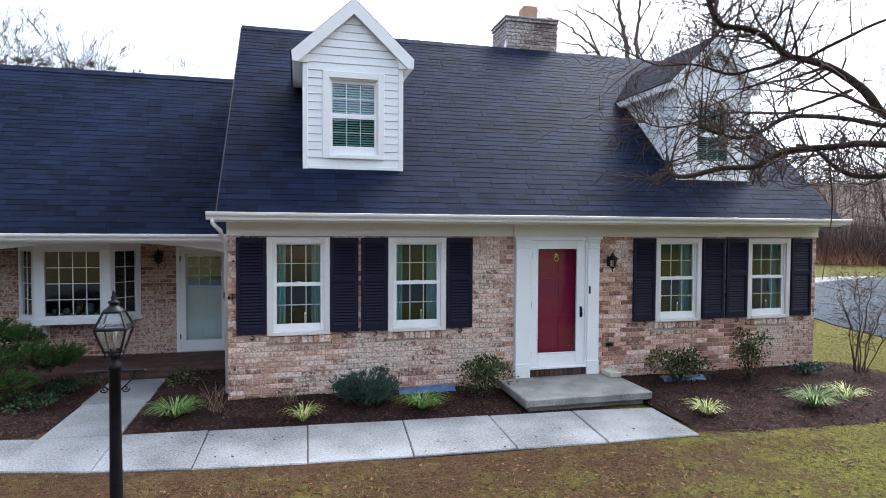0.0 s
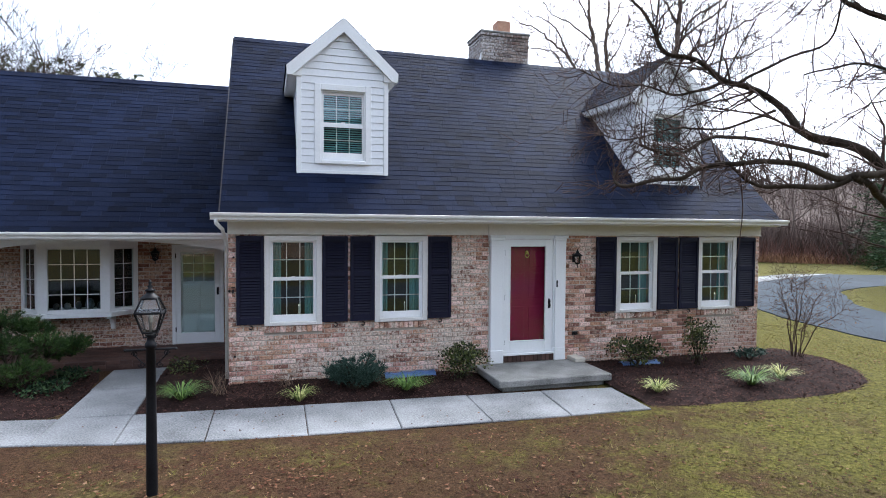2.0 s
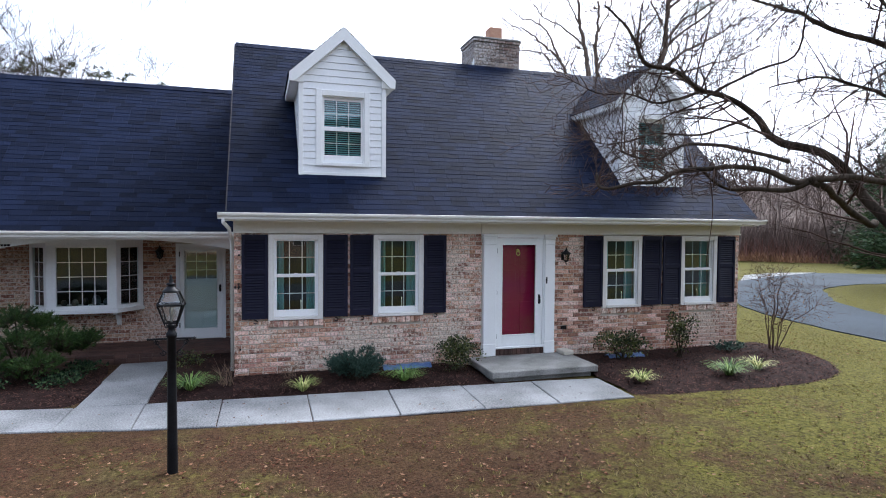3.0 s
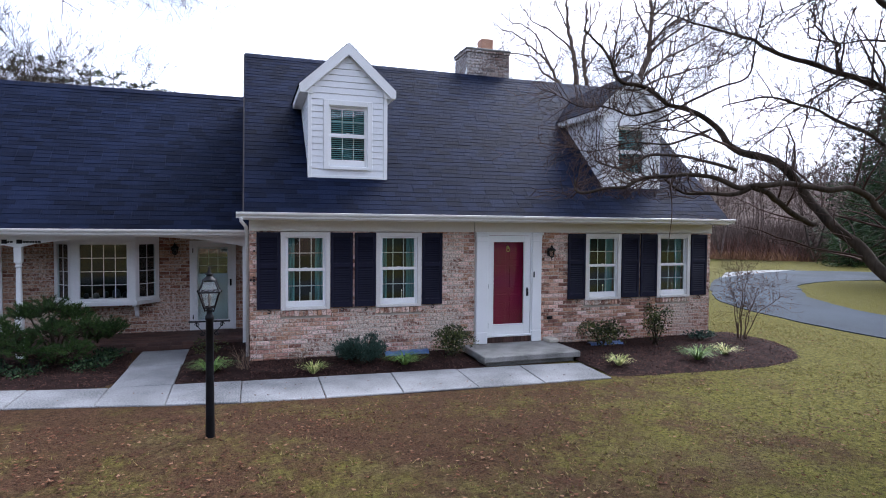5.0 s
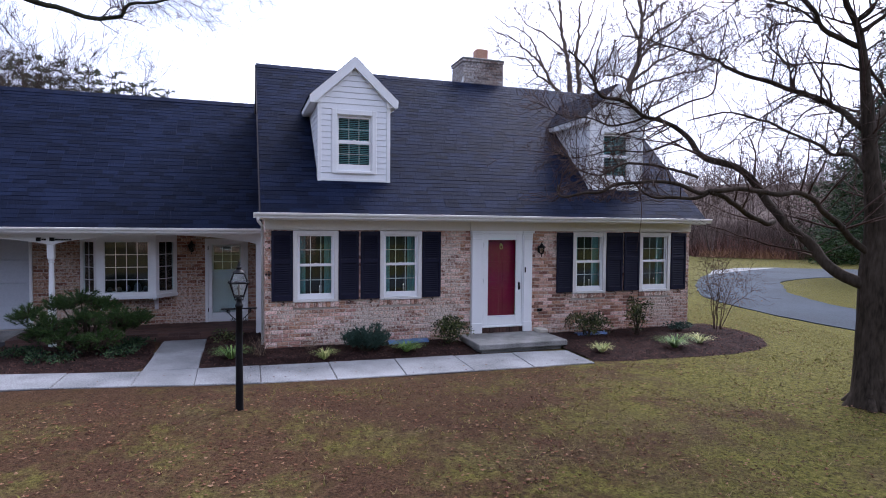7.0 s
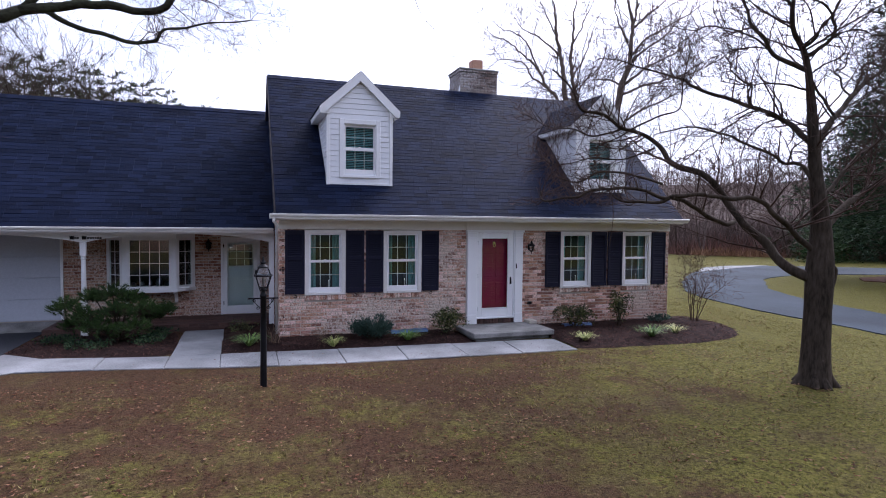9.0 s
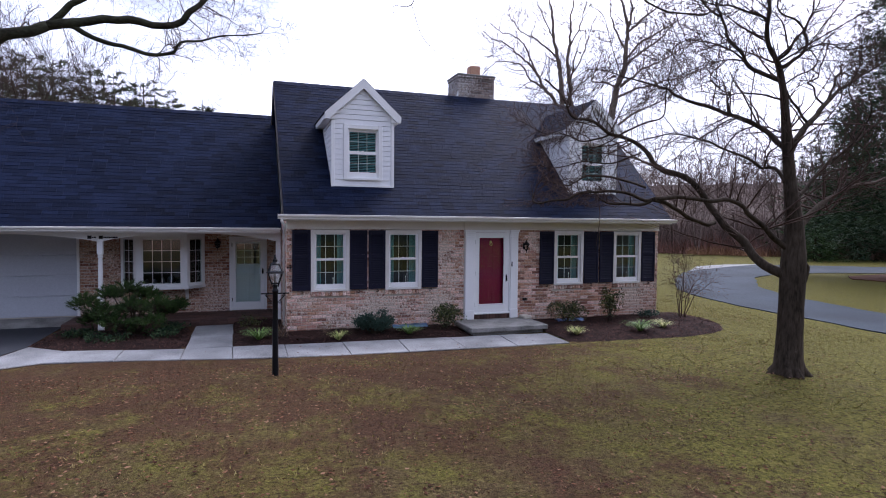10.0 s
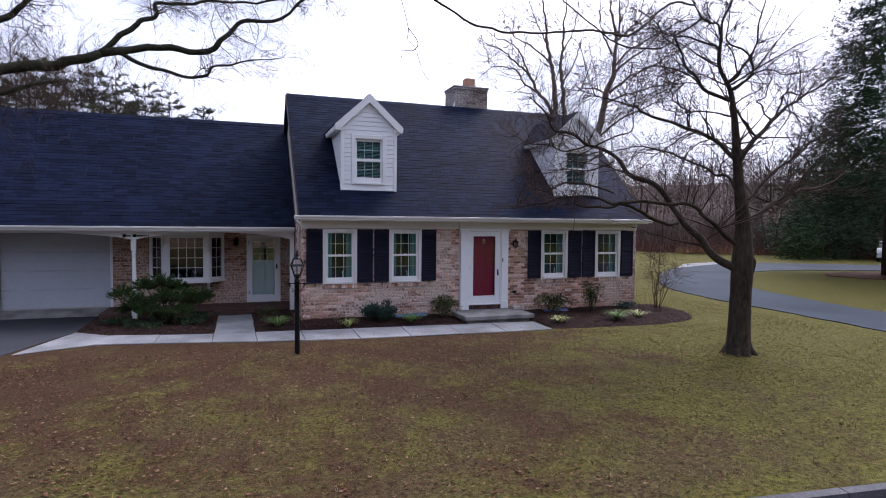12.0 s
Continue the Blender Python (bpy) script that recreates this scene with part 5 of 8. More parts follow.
def build_chimney(house):
    x0, x1, y0, y1, z0, z1 = 5.455, 6.675, 3.655, 4.60, 5.4, 7.28
    g = Geo()
    g.box(x0 + 0.013, x1 - 0.013, y0 + 0.013, y1 - 0.013, z0, z1 - 0.02)
    ch = part("chimney", g, M_CHIMMORTAR, house, "broad brick chimney on the ridge")
    brick_face(ch, M_CHIM, x0, x1, 5.99, z1 - 0.12, y0, [], lambda x, z: z > 6.2, 21)
    brick_face(ch, M_CHIM, y0, y1, 5.99, z1 - 0.12, 0, [], None, 22, "y", x0, -1)
    brick_face(ch, M_CHIM, y0, y1, 5.99, z1 - 0.12, 0, [], None, 23, "y", x1, 1)
    # corbelled top course and cement wash
    g = Geo()
    n = 6
    for i in range(n):
        a = x0 - 0.02 + (x1 - x0 + 0.04) * i / n
        g.box(a + 0.004, a + (x1 - x0 + 0.04) / n - 0.004, y0 - 0.022, y0 + 0.1, z1 - 0.118, z1 - 0.055, 0.006)
    g.box(x0 - 0.022, x0 + 0.1, y0 + 0.1, y1 + 0.02, z1 - 0.118, z1 - 0.055, 0.006)
    g.box(x1 - 0.1, x1 + 0.022, y0 + 0.1, y1 + 0.02, z1 - 0.118, z1 - 0.055, 0.006)
    part("corbel", g, M_CHIM, ch)
    g = Geo()
    g.box(x0 - 0.035, x1 + 0.035, y0 - 0.037, y1 + 0.035, z1 - 0.054, z1, 0.012)
    part("cap", g, M_STEP, ch, "grey cement cap")
    g = Geo()
    fx, fy = 6.085, 3.95
    o, i_ = 0.165, 0.125
    for a0, a1, b0, b1 in ((-o, o, -o, -i_), (-o, o, i_, o), (-o, -i_, -i_, i_), (i_, o, -i_, i_)):
        g.box(fx + a0, fx + a1, fy + b0, fy + b1, z1, z1 + 0.31, 0.008)
    part("flue_tile", g, M_CLAY, ch, "orange clay flue tile")
    g = Geo()
    g.prism([(y0 - 0.012, 6.52), (y0 + 0.20, 6.52), (y0 - 0.012, 6.74)], "x", x0 - 0.016, x0 + 0.004)
    part("flashing", g, M_WHITE, ch, "pale metal flashing")


# ---- garage wing with porch ----
def build_wing():
    wing = thing("garage_wing", "low brick garage wing with a dark roof and arched white porch", "garage wing")
    door = (-1.28, -0.30, 0.15, 2.17)
    bay = (-3.92, -1.90, 0.87, 2.22)
    gar = (-7.50, -4.90, 0.15, 2.22)
    g = pierced(WING_X0, 0.0, -0.3, 2.36, WY + 0.013, WY + 0.26, [door, bay, gar])
    wall = part("wall", g, M_MORTAR, wing, "tan brick wall under the porch roof")
    # same tan brick as the front; porch shade is put into the darker red
    brick_face(wall, M_BRICK_RED_SHADE, WING_X0, -0.005, 0.10 - COURSE, 2.34, WY, [door, bay, (gar[0] - 0.06, gar[1] + 0.06, 0.0, 2.28)], None, 41)
    g = Geo()
    g.box(WING_X0, 0.0, 7.6, 7.8, -0.3, 2.4)
    g.box(WING_X0, WING_X0 + 0.2, WY + 0.26, 7.6, -0.3, 2.4)
    part("wall", g, M_MORTAR, wing, "plain rear and end wall")
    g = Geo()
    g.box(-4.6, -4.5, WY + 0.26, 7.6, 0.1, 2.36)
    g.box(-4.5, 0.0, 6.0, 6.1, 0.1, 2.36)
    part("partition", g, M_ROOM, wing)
    g = Geo()
    g.box(WING_X0 + 0.2, 0.0, WY + 0.26, 7.6, 0.05, 0.10)
    part("floor", g, M_ROOMFLOOR, wing)
    g = Geo()
    g.box(WING_X0, 0.0, W_EAVE_Y + 0.1, 7.7, 2.36, 2.385)
    part("ceiling", g, M_CREAM, wing, "pale boarded porch ceiling")
    # roof
    roof_slope(wing, WING_X0 - 0.2, -0.02, W_EAVE_Y, W_EAVE_Z, W_RIDGE_Y, W_RIDGE_Z, 0)
    g = Geo()
    v = []
    by = 2 * W_RIDGE_Y - W_EAVE_Y
    for x in (WING_X0 - 0.2, -0.02):
        v += [(x, W_RIDGE_Y, W_RIDGE_Z), (x, by, W_EAVE_Z), (x, by, W_EAVE_Z - 0.11), (x, W_RIDGE_Y, W_RIDGE_Z - 0.15)]
    g.add(v, [(0, 4, 5, 1), (3, 2, 6, 7), (1, 5, 6, 2), (0, 1, 2, 3), (4, 7, 6, 5)])
    part("roof", g, M_ROOF, wing, "rear slope")
    ridge_caps(wing, WING_X0 - 0.2, -0.02, W_RIDGE_Y, W_RIDGE_Z + 0.012)
    g = Geo()
    g.prism([(W_EAVE_Y + 0.2, 2.36), (W_RIDGE_Y, W_RIDGE_Z - 0.16), (by - 0.2, 2.36)], "x", WING_X0, WING_X0 + 0.1)
    part("gable_wall", g, M_SIDING, wing)
    g = Geo()
    g.box(WING_X0 - 0.2, -0.13, W_EAVE_Y + 0.0, W_EAVE_Y + 0.022, 2.30, 2.435, 0.004)
    part("fascia", g, M_WHITE, wing)
    gutter(wing, WING_X0 - 0.2, -0.05, W_EAVE_Y - 0.002, 2.43, "white painted gutter along the porch eave")
    g = Geo()
    g.box(WING_X0 - 0.2, -0.03, W_EAVE_Y + 0.023, 1.80, 2.305, 2.325)
    part("soffit", g, M_WHITE, wing)
    # arched fascia beam between posts
    beam = Geo()
    py = 1.86

    def arch(a, b, rise, low):
        n = 18
        pts = [(a, 2.36)]
        pts += [(a + (b - a) * i / n, low + rise * (1 - (2 * i / n - 1) ** 2) ** 0.8) for i in range(n + 1)]
        pts += [(b, 2.36)]
        top = len(pts)
        for i in range(1, top - 2):
            (xa, za), (xb, zb) = pts[i], pts[i + 1]
            beam.add([(xa, py - 0.04, za), (xb, py - 0.04, zb), (xb, py - 0.04, 2.36), (xa, py - 0.04, 2.36), (xa, py + 0.04, za), (xb, py + 0.04, zb), (xb, py + 0.04, 2.36), (xa, py + 0.04, 2.36)],
                     [(0, 1, 2, 3), (5, 4, 7, 6), (0, 4, 5, 1)])
    arch(-4.03, -0.13, 0.19, 2.09)
    arch(WING_X0, -4.15, 0.19, 2.09)
    beam.box(-4.16, -4.02, py - 0.041, py + 0.041, 2.085, 2.36)
    beam.box(-0.135, -0.02, py - 0.041, py + 0.041, 2.085, 2.36)
    part("porch_beam", beam.weld(), M_WHITE, wing, "white arched porch beam")
    # turned porch post and half post at the house corner
    g = Geo()
    px = -4.09
    g.box(px - 0.062, px + 0.062, py - 0.062, py + 0.062, 1.80, 2.086, 0.006)
    g._lathe(px, py, [(0.058, 1.80), (0.062, 1.785), (0.045, 1.76), (0.060, 1.735), (0.060, 1.72), (0.044, 1.70), (0.047, 1.66), (0.052, 1.3), (0.055, 0.95), (0.058, 0.80)], 16)
    g.box(px - 0.062, px + 0.062, py - 0.062, py + 0.062, -0.02, 0.80, 0.006)
    part("porch_post", g, M_WHITE, wing, "white turned porch post")
    g = Geo()
    g.box(-0.14, -0.02, py - 0.05, py + 0.05, 0.0, 2.086, 0.006)
    part("porch_post", g, M_WHITE, wing, "white half post against the house corner")
    # house number letters stand as plain dark bars
    g = Geo()
    x = -4.34
    for w in (0.085, 0.03, 0.045, 0.0, 0.09, 0.05, 0.04, 0.04, 0.035, 0.04, 0.045):
        if w:
            g.box(x, x + w, py - 0.052, py - 0.0405, 2.165 if w < 0.06 else 2.15, 2.20 if w < 0.06 else 2.225, 0.003)
        x += w + 0.008 if w else 0.05
    part("number_sign", g, M_BLACK, wing, "black metal script sign as plain bars")
    # porch floor in dark brick
    g = Geo()
    g.box(-4.93, -0.02, 1.93, WY + 0.02, -0.2, PORCH_Z - 0.012)
    floor = part("porch_floor", g, M_PORCH, wing, "dark red-brown brick porch floor")
    me = Geo().box(0, 0.2, 0, 0.095, 0, 0.06, 0.004).mesh("brick", M_PORCH)
    rng = random.Random(8)
    for i in range(23):
        piece("brick", me, floor, (-4.93 + i * 0.2135, 1.915, PORCH_Z - 0.058 + rng.uniform(-0.001, 0.001)))
        piece("brick", me, floor, (-4.93 + i * 0.2135, 1.912, PORCH_Z - 0.128), (1, 1, 1.05))
    rest = Geo()
    for j in range(12):
        for i in range(24):
            a = -4.93 + i * 0.2135 - (0.1 if j % 2 else 0)
            rest.box(max(a, -4.93), min(a + 0.205, -0.03), 2.02 + j * 0.105, 2.02 + j * 0.105 + 0.098, PORCH_Z - 0.03, PORCH_Z + rng.uniform(-0.002, 0.001))
    ob = part("paver_field", rest, M_PORCH, floor)
    ob["kind"] = "stuff"
    # garage door of wide panels
    g = Geo()
    g.box(gar[0] - 0.06, gar[0], WY - 0.03, WY + 0.26, 0.14, 2.28, 0.004)
    g.box(gar[1], gar[1] + 0.06, WY - 0.03, WY + 0.26, 0.14, 2.28, 0.004)
    g.box(gar[0], gar[1], WY - 0.03, WY + 0.26, 2.22, 2.28, 0.004)
    gd = part("garage_door", g, M_WHITE, wing, "white sectional garage door in its frame")
    for i in range(4):
        g = Geo()
        z = 0.155 + i * 0.516
        g.box(gar[0], gar[1], WY + 0.05, WY + 0.09, z, z + 0.51, 0.012)
        g.box(gar[0], gar[1], WY + 0.055, WY + 0.085, z + 0.509, z + 0.517)
        part("panel", g, M_GARAGE, gd)
    # porch door
    g = Geo()
    x0, x1, z0, z1 = door
    g.box(x0, x0 + 0.07, WY - 0.035, WY + 0.2, z0, z1, 0.004)
    g.box(x1 - 0.07, x1, WY - 0.035, WY + 0.2, z0, z1, 0.004)
    g.box(x0 + 0.07, x1 - 0.07, WY - 0.035, WY + 0.2, z1 - 0.07, z1, 0.004)
    fr = part("door_frame", g, M_WHITE, wing)
    g = Geo()
    a, b, c, d = x0 + 0.072, x1 - 0.072, z0 + 0.01, z1 - 0.072
    y0, y1 = WY - 0.02, WY + 0.02
    ga, gb, gc, gd_ = a + 0.09, b - 0.10, c + 0.22, d - 0.07
    g.box(a, ga, y0, y1, c, d, 0.004)
    g.box(gb, b, y0, y1, c, d, 0.004)
    g.box(ga, gb, y0 + 0.001, y1, gd_, d, 0.004)
    g.box(ga, gb, y0 + 0.001, y1, c, gc, 0.004)
    sd = part("storm_door", g, M_WHITE, wing, "white porch storm door")
    g = Geo()
    g.box(ga, gb, y0 + 0.014, y0 + 0.018, gc, gd_)
    part("pane", g, M_GLASS, sd, "clear glass pane").visible_shadow = False
    g = Geo()
    g.box(b - 0.06, b - 0.02, y0 - 0.05, y0, 1.15, 1.30, 0.008)
    part("door_handle", g, M_BLACK, sd)
    for z in (1.95, 0.45):
        g = Geo()
        g.box(a - 0.012, a + 0.008, y0 - 0.02, y0, z - 0.05, z + 0.05, 0.004)
        part("hinge", g, M_BLACK, sd)
    g = Geo()
    yd0, yd1 = WY + 0.09, WY + 0.13
    half = 1.42
    g.box(a, b, yd0, yd1, c, half)
    g.box(a, a + 0.12, yd0, yd1, half, d)
    g.box(b - 0.12, b, yd0, yd1, half, d)
    g.box(a + 0.12, b - 0.12, yd0, yd1, d - 0.12, d)
    for p0, p1 in ((a + 0.12, (a + b) / 2 - 0.03), ((a + b) / 2 + 0.03, b - 0.12)):
        for q0, q1 in ((c + 0.15, 0.75), (0.83, 1.05), (1.12, 1.36)):
            g.box(p0, p1, yd0 - 0.01, yd0 + 0.001, q0, q1, 0.008)
    dd = part("porch_door", g, M_WHITE, wing, "white panelled door with a glazed upper half")
    g = Geo()
    g.box(a + 0.12, b - 0.12, yd0 + 0.015, yd0 + 0.02, half, d - 0.12)
    part("pane", g, M_GLASS, dd).visible_shadow = False
    g = Geo()
    for i in range(1, 3):
        x = a + 0.12 + (b - a - 0.24) * i / 3
        g.box(x - 0.008, x + 0.008, yd0 + 0.004, yd0 + 0.014, half, d - 0.12)
    for i in range(1, 3):
        z = half + (d - 0.12 - half) * i / 3
        g.box(a + 0.12, b - 0.12, yd0 + 0.005, yd0 + 0.013, z - 0.008, z + 0.008)
    part("grille", g, M_WHITE, dd)
    build_bay(wing, bay)
    return wing


def build_bay(wing, bay):
    """Three-sided bay window on brackets."""
    x0, x1, z0, z1 = bay
    f0, f1, fy = -3.50, -2.30, WY - 0.46
    foot = [(x0, WY), (f0, fy), (f1, fy), (x1, WY)]
    g = Geo()
    over = [(x0 - 0.05, WY + 0.05), (f0 - 0.03, fy - 0.05), (f1 + 0.03, fy - 0.05), (x1 + 0.05, WY + 0.05)]
    g.prism(foot, "z", z1 - 0.07, z1 + 0.14)
    bw = part("bay_window", g, M_WHITE, wing, "white three-sided bay window with small panes")
    g = Geo()
    g.prism(over, "z", z0 - 0.05, z0 + 0.03)
    part("window_sill", g, M_WHITE, bw)
    for (ax, ay), (bx, by), cols in ((foot[0], foot[1], 2), (foot[1], foot[2], 4), (foot[2], foot[3], 2)):
        d = Vector((bx - ax, by - ay, 0))
        ln = d.length
        d.normalize()
        nrm = Vector((d.y, -d.x, 0))

        def place(geo):
            geo.v = [tuple(Vector((ax, ay, 0)) + d * v[0] - nrm * v[1] + Vector((0, 0, v[2]))) for v in geo.v]
            return geo
        side = 0.10 if cols == 2 else 0.165
        h0, h1 = z0 + 0.03, z1 - 0.07
        g = Geo()
        g.box(0.0, side, 0, 0.06, h0, h1, 0.004)
        g.box(ln - side, ln, 0, 0.06, h0, h1, 0.004)
        g.box(side, ln - side, 0.001, 0.06, h0, h0 + 0.07, 0.004)
        g.box(side, ln - side, 0.001, 0.06, h1 - 0.05, h1, 0.004)
        sash = part("window_frame", place(g), M_WHITE, bw)
        g = Geo()
        g.box(side, ln - side, 0.028, 0.032, h0 + 0.07, h1 - 0.05)
        part("pane", place(g), M_GLASS, bw, "clear glass pane").visible_shadow = False
        g = Geo()
        for i in range(1, cols):
            x = side + (ln - 2 * side) * i / cols
            g.box(x - 0.007, x + 0.007, 0.018, 0.027, h0 + 0.07, h1 - 0.05)
        for i in range(1, 4):
            z = h0 + 0.07 + (h1 - h0 - 0.12) * i / 4
            g.box(side, ln - side, 0.0185, 0.0265, z - 0.007, z + 0.007)
        part("grille", place(g), M_WHITE, bw)
    for bx in (f0 + 0.04, f1 - 0.04):
        g = Geo()
        g.prism([(WY, z0 - 0.05), (fy + 0.06, z0 - 0.05), (fy + 0.05, z0 - 0.10), (WY - 0.22, z0 - 0.13), (WY - 0.14, z0 - 0.22), (WY - 0.10, z0 - 0.33), (WY, z0 - 0.37)], "x", bx - 0.035, bx + 0.035)
        part("bracket", g, M_WHITE, bw, "white scrolled bracket")
    # room behind: shelf with a few dark vessels
    g = Geo()
    g.box(x0 + 0.1, x1 - 0.1, fy + 0.12, WY + 0.3, z0 + 0.03, z0 + 0.05)
    part("inner_sill", g, M_WHITE, bw)
    rng = random.Random(4)
    for i in range(5):
        g = Geo()
        r = rng.uniform(0.05, 0.09)
        h = rng.uniform(0.12, 0.24)
        zz = z0 + 0.05
        g._lathe(f0 + 0.2 + i * 0.19, fy + 0.34, [(r * 0.6, zz), (r, zz + h * 0.4), (r * 0.8, zz + h * 0.8), (r * 0.5, zz + h)], 12)
        tagged(part("vase", g, M_VASE, None, "", True), "small dim vase standing on the bay window sill", "vase", "vases in the bay window")


# ---- lamps ----
def lantern_cage(parent, zb, zm, zt, rb, rm, rt, name="lantern"):
    """Tapered four-sided lantern between three rings, round the local z axis."""
    g = Geo()

    def ring(r, z):
        return [Vector((sx * r, sy * r, z)) for sx, sy in ((-1, -1), (1, -1), (1, 1), (-1, 1))]
    lo, mi, hi = ring(rb, zb), ring(rm, zm), ring(rt, zt)

    def hoop(corners, r):
        """A square ring of bar, as one closed loop with rounded corners."""
        pts = []
        for i in range(4):
            a, b, c = corners[i - 1], corners[i], corners[(i + 1) % 4]
            pts += [b.lerp(a, 0.08), b.lerp(b.lerp(a, 0.03) + (b.lerp(c, 0.03) - b), 1.0), b.lerp(c, 0.08)]
        return Geo().tube(pts + pts[:1], [r] * (len(pts) + 1), 6, False)
    cage = part(name, hoop(mi, 0.014), M_BLACK, parent, "black four-sided lantern frame")
    part("bottom_ring", hoop(lo, 0.011), M_BLACK, cage)
    part("top_ring", hoop(hi, 0.012), M_BLACK, cage)
    for i in range(4):
        for a, b in ((lo[i], mi[i]), (mi[i], hi[i])):
            part("bar", Geo().tube([a, b], [0.0095, 0.0095], 5), M_BLACK, cage)
    for ring_a, ring_b in ((lo, mi), (mi, hi)):
        for i in range(4):
            j = (i + 1) % 4
            q = Geo()
            a, b, c, d = ring_a[i], ring_a[j], ring_b[j], ring_b[i]
            n = (b - a).cross(d - a).normalized() * 0.003
            vs = [a, b, c, d, a - n, b - n, c - n, d - n]
            q.add([tuple(v) for v in vs], [(0, 1, 2, 3), (7, 6, 5, 4), (0, 4, 5, 1), (1, 5, 6, 2), (2, 6, 7, 3), (3, 7, 4, 0)])
            p = part("pane", q, M_LAMPGLASS, cage, "frosted glass pane")
            p.visible_shadow = False
    return cage


def build_lamp_post(x, y):
    lamp = thing("lamp_post", "black lamp post with a glazed carriage lantern on the lawn", "lamp post", (x, y, 0.01))
    g = Geo()
    g._lathe(0, 0, [(0.055, -0.1), (0.052, 0.02), (0.044, 0.9), (0.042, 1.40), (0.050, 1.405), (0.050, 1.44), (0.036, 1.46), (0.030, 1.50), (0.045, 1.52), (0.018, 1.54)], 16)
    part("pole", g, M_BLACK, lamp, "black round pole", True)
    g = Geo()
    g.tube([(-0.215, 0, 1.385), (0.215, 0, 1.385)], [0.011, 0.011], 7)
    for s in (-1, 1):
        g._lathe(s * 0.215, 0, [(0.005, 1.372), (0.017, 1.385), (0.005, 1.398)], 8)
        pts = [(s * (0.045 + 0.105 * math.sin(t * 1.4)), 0, 1.24 + 0.135 * t) for t in [i / 8 for i in range(9)]]
        g.tube(pts, [0.006] * 9, 5)
        for cx, cz, r, d in ((s * 0.135, 1.345, 0.028, 1), (s * 0.075, 1.245, 0.03, -1)):
            g.tube([(cx + r * (1 - i / 18) * math.cos(i * 0.6) * s, 0, cz + d * r * (1 - i / 18) * math.sin(i * 0.6)) for i in range(15)], [0.0055] * 15, 5)
    part("crossbar", g, M_BLACK, lamp, "black ladder bar with scrolls")
    g = Geo()
    for sx, sy in ((-1, -1), (1, -1), (1, 1), (-1, 1)):
        g.tube([(0, 0, 1.50), (sx * 0.05, sy * 0.05, 1.505), (sx * 0.058, sy * 0.058, 1.55)], [0.006] * 3, 5)
    part("cradle", g, M_BLACK, lamp)
    lantern_cage(lamp, 1.55, 1.735, 1.865, 0.058, 0.112, 0.062)
    g = Geo()
    g._lathe(0, 0, [(0.085, 1.862), (0.078, 1.875), (0.04, 1.905), (0.03, 1.925), (0.044, 1.932), (0.044, 1.942), (0.016, 1.955), (0.024, 1.975), (0.01, 1.99), (0.016, 2.005), (0.003, 2.035)], 14)
    part("finial", g, M_BLACK, lamp, "black stepped cap with finial", True)
    for s in (-1, 1):
        g = Geo()
        g._lathe(s * 0.128, 0, [(0.003, 1.72), (0.012, 1.735), (0.003, 1.755)], 8)
        part("knob", g, M_BLACK, lamp)
    g = Geo()
    g._lathe(0, 0, [(0.012, 1.55), (0.012, 1.62), (0.016, 1.63), (0.022, 1.66), (0.014, 1.70), (0.003, 1.725)], 12)
    part("bulb", g, M_BULB, lamp, "clear candle bulb", True)


def build_wall_lantern(x, y, z, where):
    lamp = thing("wall_lantern", "small black wall lantern " + where, "wall lantern", (x, y, z))
    g = Geo()
    g.box(-0.045, 0.045, -0.02, 0.0, -0.06, 0.10, 0.01)
    g.tube([(0, -0.01, 0.03), (0, -0.07, 0.10), (0, -0.12, 0.13), (0, -0.12, 0.10)], [0.009] * 4, 6)
    part("bracket", g, M_BLACK, lamp)
    holder = part("cage", Geo().tube([(-0.045, -0.12, -0.06), (-0.07, -0.12, 0.06)], [0.006, 0.006], 5).tube([(0.045, -0.12, -0.06), (0.07, -0.12, 0.06)], [0.006, 0.006], 5)
                  .tube([(0, -0.165, -0.06), (0, -0.19, 0.06)], [0.006, 0.006], 5).tube([(0, -0.075, -0.06), (0, -0.05, 0.06)], [0.006, 0.006], 5), M_BLACK, lamp)
    g = Geo()
    g._lathe(0, -0.12, [(0.008, -0.15), (0.012, -0.115), (0.004, -0.10), (0.03, -0.085), (0.05, -0.07), (0.05, -0.06), (0.042, -0.058)], 12)
    part("base", g, M_BLACK, lamp, "", True)
    g = Geo()
    g._lathe(0, -0.12, [(0.042, -0.057), (0.066, 0.058)], 8)
    part("glass", g, M_LAMPGLASS, lamp, "seeded glass shade").visible_shadow = False
    g = Geo()
    g._lathe(0, -0.12, [(0.088, 0.058), (0.092, 0.068), (0.06, 0.10), (0.025, 0.125), (0.03, 0.14), (0.01, 0.155), (0.014, 0.17), (0.002, 0.19)], 12)
    part("cap", g, M_BLACK, lamp, "", True)


